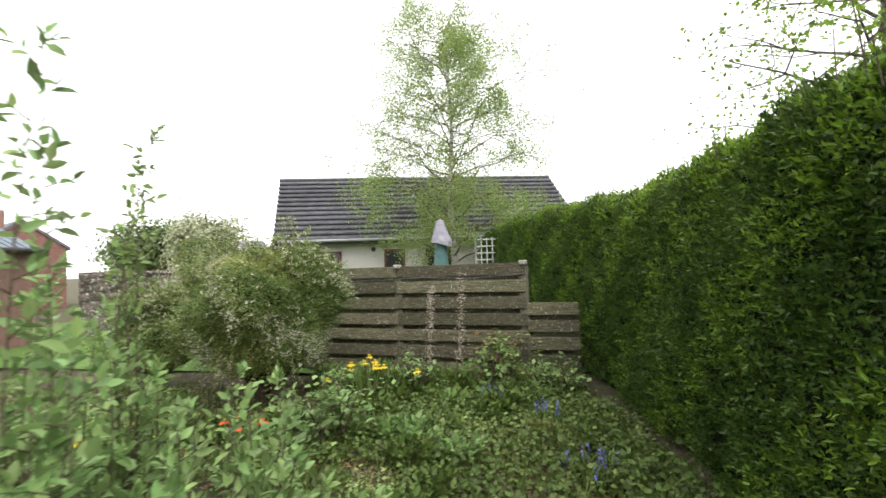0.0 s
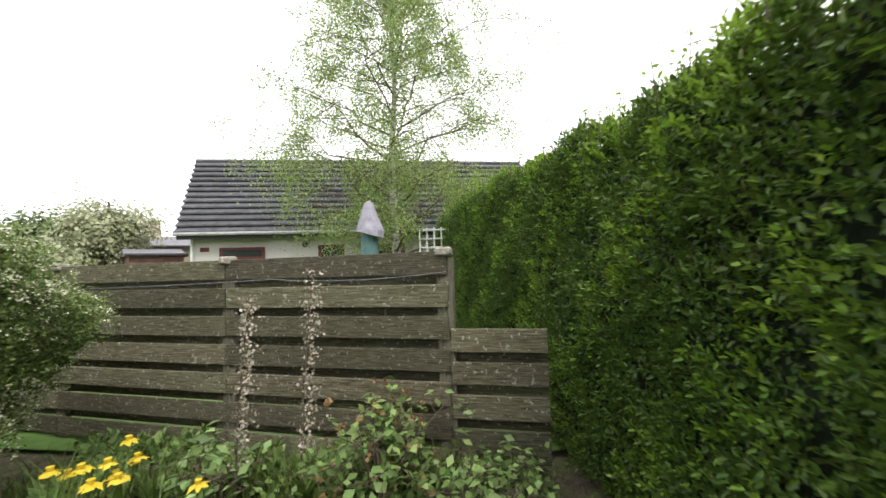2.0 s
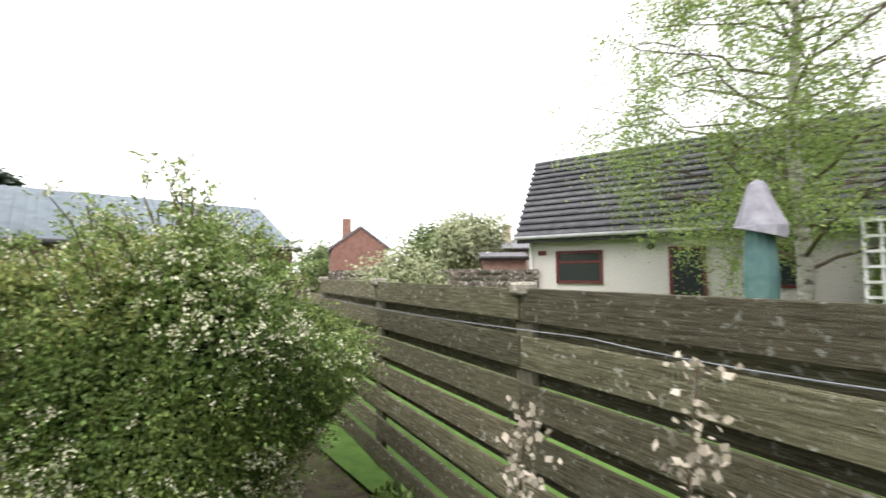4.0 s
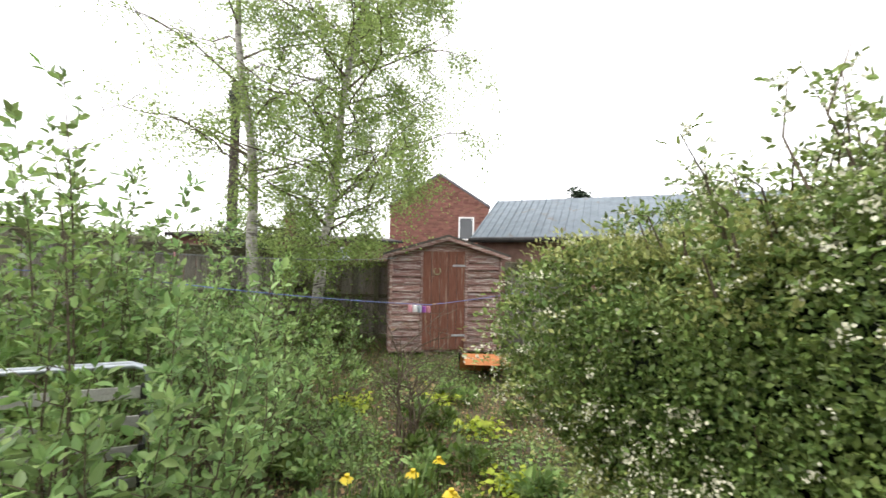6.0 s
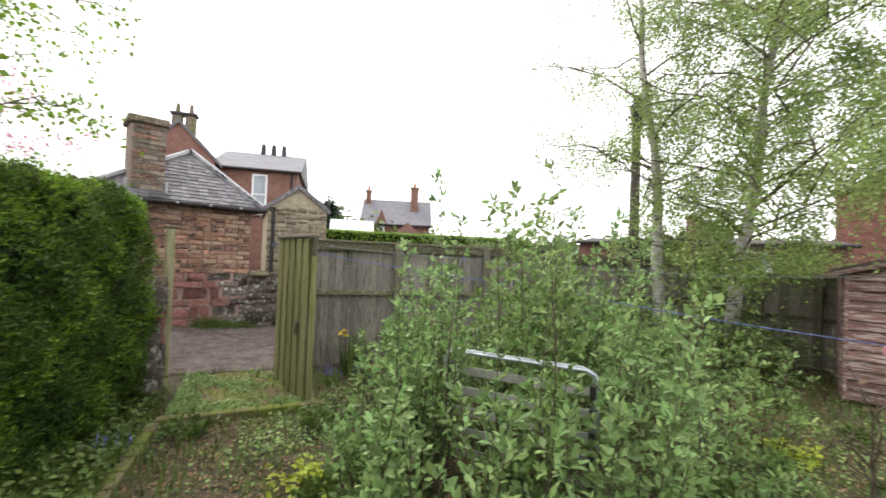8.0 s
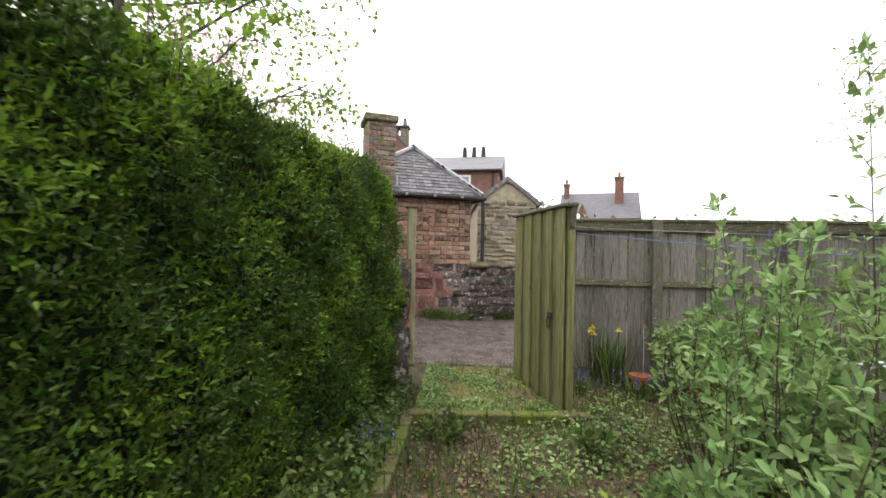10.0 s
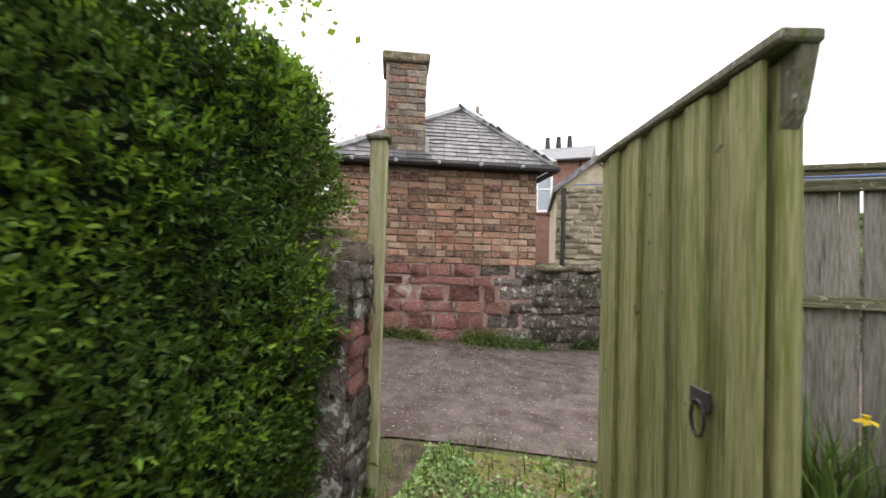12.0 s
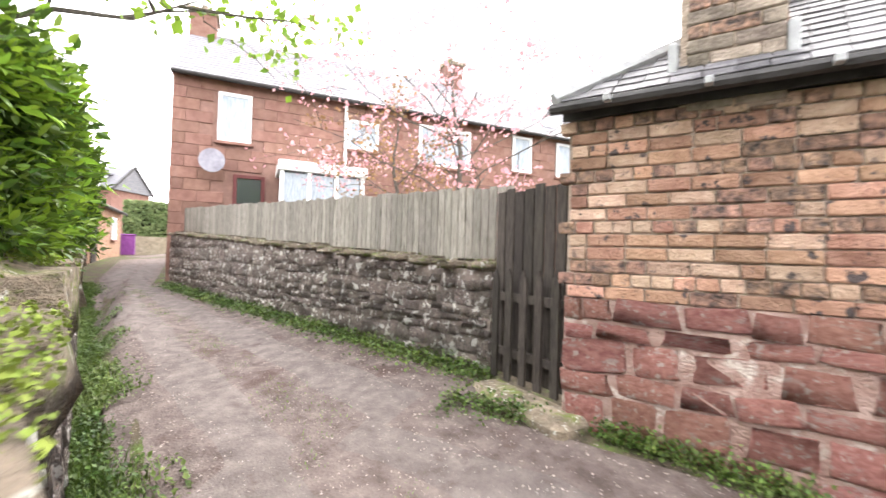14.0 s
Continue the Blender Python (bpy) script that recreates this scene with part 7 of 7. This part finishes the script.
flower_clump("daffodils", "clump of yellow daffodils in flower", (-0.02, -0.98), 12, 601, M_YELLOW, h=0.40, blades=150, size=0.042)
flower_clump("daffodils", "clump of fading daffodils by a board fence", (-0.25, -7.55), 4, 602, M_YELLOW, h=0.55, blades=120, spread=0.16)
flower_clump("daffodils", "small group of yellow flowers near a bush", (-1.7, -2.75), 6, 603, M_YELLOW, blades=60)
flower_clump("tulips", "few bright red tulips among green leaves", (-0.75, -2.45), 5, 604, M_RED, h=0.28, blades=40)
for i, (x, y, k) in enumerate(((1.9, -2.9, 9), (1.75, -1.9, 8), (2.1, -4.2, 7), (0.1, -7.2, 9), (-0.4, -7.1, 9), (1.35, -1.3, 6), (1.95, -5.6, 5))):
    g = np.random.default_rng(620 + i)
    e = thing("bluebells", "small clump of blue flowers among grassy leaves", "flowers", (x, y, 0))
    blade_mesh("leaves", np.column_stack([g.normal(0, 0.08, (60, 2)), np.zeros(60)]), 0.22, 0.012, M_GRASS, e, 0.6)
    pc = []
    for j in range(k):
        fx, fy = g.normal(0, 0.08, 2)
        for q_ in range(9):
            pc.append((fx + g.normal(0, 0.008), fy + g.normal(0, 0.008), 0.13 + q_ * 0.014))
    leaf_mesh("bells", pc, np.tile([[0, 0, 1.0]], (len(pc), 1)), 0.017, M_BLUE, e, 0.9, 1.3, kind="stuff")
for i, (x, y) in enumerate(((-3.2, -2.6), (-3.9, -3.2), (-2.3, -2.2), (0.6, -4.9), (-3.4, -4.0))):
    c = np.random.default_rng(650 + i).normal(0, 0.12, (160, 3)) * (1, 1, 0.25) + (0, 0, 0.06)
    e = thing("yellow_groundcover", "low patch of yellow-green leaves", "plant", (x, y, 0))
    leaf_mesh("leaves", np.abs(c) * (0, 0, 1) + c * (1, 1, 0), np.tile([[0, 0, 1.0]], (160, 1)), 0.045, M_LEMON, e, 0.4, 1.3)
# dead teasel stems before the fence
for i, (x, y, h) in enumerate(((0.62, -0.75, 1.25), (0.98, -0.72, 1.4))):
    e = thing("dry_seed_stems", "tall pale dry stems with fluffy seed heads", "plant", (x, y, 0))
    g = np.random.default_rng(660 + i)
    part("stem", tube([(0, 0, 0), (0.03, 0, h * 0.5), (0.10, 0, h)], [0.006, 0.005, 0.003], 5), M_STEM, e)
    zz = g.uniform(0.25, 1, 420)
    c = np.column_stack([0.03 + zz * 0.07 + g.normal(0, 0.028, 420), g.normal(0, 0.028, 420), zz * h])
    leaf_mesh("seed_head", c, g.normal(0, 1, (420, 3)), 0.016, mat("seed_head", (0.30, 0.26, 0.20), (0.46, 0.41, 0.34), 1.0, 8, bump=0, island=0.3), e, 1.0, 1.4, kind="stuff")
# leafy clumps in the beds
def leafy_weed(x, y, m, seed, size=0.036, wide=0.16, tall=0.24, label="low leafy clump growing in an overgrown bed"):
    g = np.random.default_rng(seed)
    e = thing("leafy_weed", label, "plant", (x, y, gz(x, y)))
    k = 26
    a = g.uniform(0, math.tau, k)
    q = wide * g.uniform(0.2, 1, k) ** 0.6
    z = tall * (1.1 - 0.6 * q / wide) * g.uniform(0.5, 1, k)
    tops = np.column_stack([np.cos(a) * q, np.sin(a) * q, z])
    feet = tops * (0.25, 0.25, 0)
    b, d, s_ = spray(feet * 0.4 + tops * 0.6, tops - feet + (0, 0, 0.05), 0.08, 5, seed, 1.0, 0.1)
    stalked_leaves("leaves", b, d, size, m, e, 1.55, seed=seed, roll=0.4)
    bm = bmesh.new()
    for f, t in zip(feet, tops):
        add_tube(bm, [tuple(f), tuple(f * 0.3 + t * 0.7 + (0, 0, 0.02)), tuple(t)], [0.003, 0.0025, 0.0015], 3)
    tagged(part("stem_cluster", bm, m, e), kind="stuff")


CL = [(0.75, -3.3, M_GRASS), (1.05, -2.5, M_BUSH_PALE), (0.6, -2.6, M_GRASS), (1.3, -1.6, M_GRASS), (1.0, -1.25, M_BUSH), (1.75, -1.35, M_GRASS), (2.1, -2.3, M_GRASS), (2.2, -3.4, M_GRASS), (0.35, -3.9, M_BUSH_PALE),
      (0.55, -4.6, M_GRASS), (0.2, -5.2, M_BUSH_PALE), (-2.0, -3.6, M_GRASS), (-2.9, -3.9, M_BUSH), (-3.6, -2.3, M_GRASS), (-4.3, -3.9, M_GRASS), (-1.5, -3.2, M_BUSH), (-4.9, -4.9, M_BUSH), (0.45, -5.8, M_GRASS), (1.5, -6.0, M_GRASS), (-0.6, -6.5, M_GRASS),
      (-2.4, -2.5, M_GRASS), (-3.1, -3.2, M_GRASS), (-4.0, -2.9, M_BUSH), (-1.7, -2.4, M_GRASS), (-0.3, -2.6, M_GRASS), (-0.9, -2.7, M_BUSH)]
for i, (x, y, m) in enumerate(CL):
    leafy_weed(x, y, m, 700 + i)
r = random.Random(79)
for i in range(22):
    a = -2.9 + i * 0.17 + r.uniform(-0.05, 0.05)
    q = r.uniform(0.85, 1.1)
    leafy_weed(-1.14 + q * math.cos(a), -1.05 + q * math.sin(a), r.choice((M_GRASS, M_BUSH)), 960 + i, r.uniform(0.03, 0.045), r.uniform(0.14, 0.22), r.uniform(0.22, 0.40), "leafy weeds round the foot of a flowering bush")
r = random.Random(78)
for i in range(30):
    x = r.uniform(-1.0, 2.35)
    y = -0.43 + max(1.88 - x, -0.2) * 0.286 - 0.13 - abs(r.gauss(0, 0.16))
    leafy_weed(x, y, r.choice((M_GRASS, M_BUSH, M_BUSH)), 900 + i, r.uniform(0.03, 0.048), r.uniform(0.12, 0.2), r.uniform(0.16, 0.34), "leafy weeds crowding the foot of a board fence")
r = random.Random(77)
for i in range(62):
    if i < 30:
        x, y, m, size, tall = r.uniform(-0.3, 2.2), -0.72 - abs(r.gauss(0, 0.45)), r.choice((M_GRASS, M_BUSH, M_GRASS)), r.uniform(0.035, 0.055), r.uniform(0.14, 0.28)
    elif i < 46:
        x, y, m, size, tall = r.uniform(-0.6, 0.9), r.uniform(-3.6, -1.9), r.choice((M_BUSH, M_BUSH_PALE, M_GRASS)), r.uniform(0.03, 0.045), r.uniform(0.14, 0.32)
    else:
        x, y, m, size, tall = r.uniform(-4.8, -0.9), r.uniform(-3.9, -1.9), r.choice((M_BUSH, M_GRASS)), r.uniform(0.035, 0.055), r.uniform(0.12, 0.26)
    leafy_weed(x, y, m, 800 + i, size, r.uniform(0.12, 0.22), tall, "fresh green leafy weeds in a garden bed")
# neighbour's lawn
lb = bmesh.new()
vs = [lb.verts.new(c) for c in ((-12, 1.9, 0.035), (1.6, -0.2, 0.035), (8, 0.5, 0.035), (8, 8.2, 0.035), (-12, 8.4, 0.035))]
lb.faces.new(vs)
tagged(part("lawn", lb, mat("mown_lawn", (0.07, 0.14, 0.025), (0.12, 0.21, 0.045), 0.9, 6, bump=0.5)), "bright green mown lawn beyond a fence", "lawn", kind="structure")
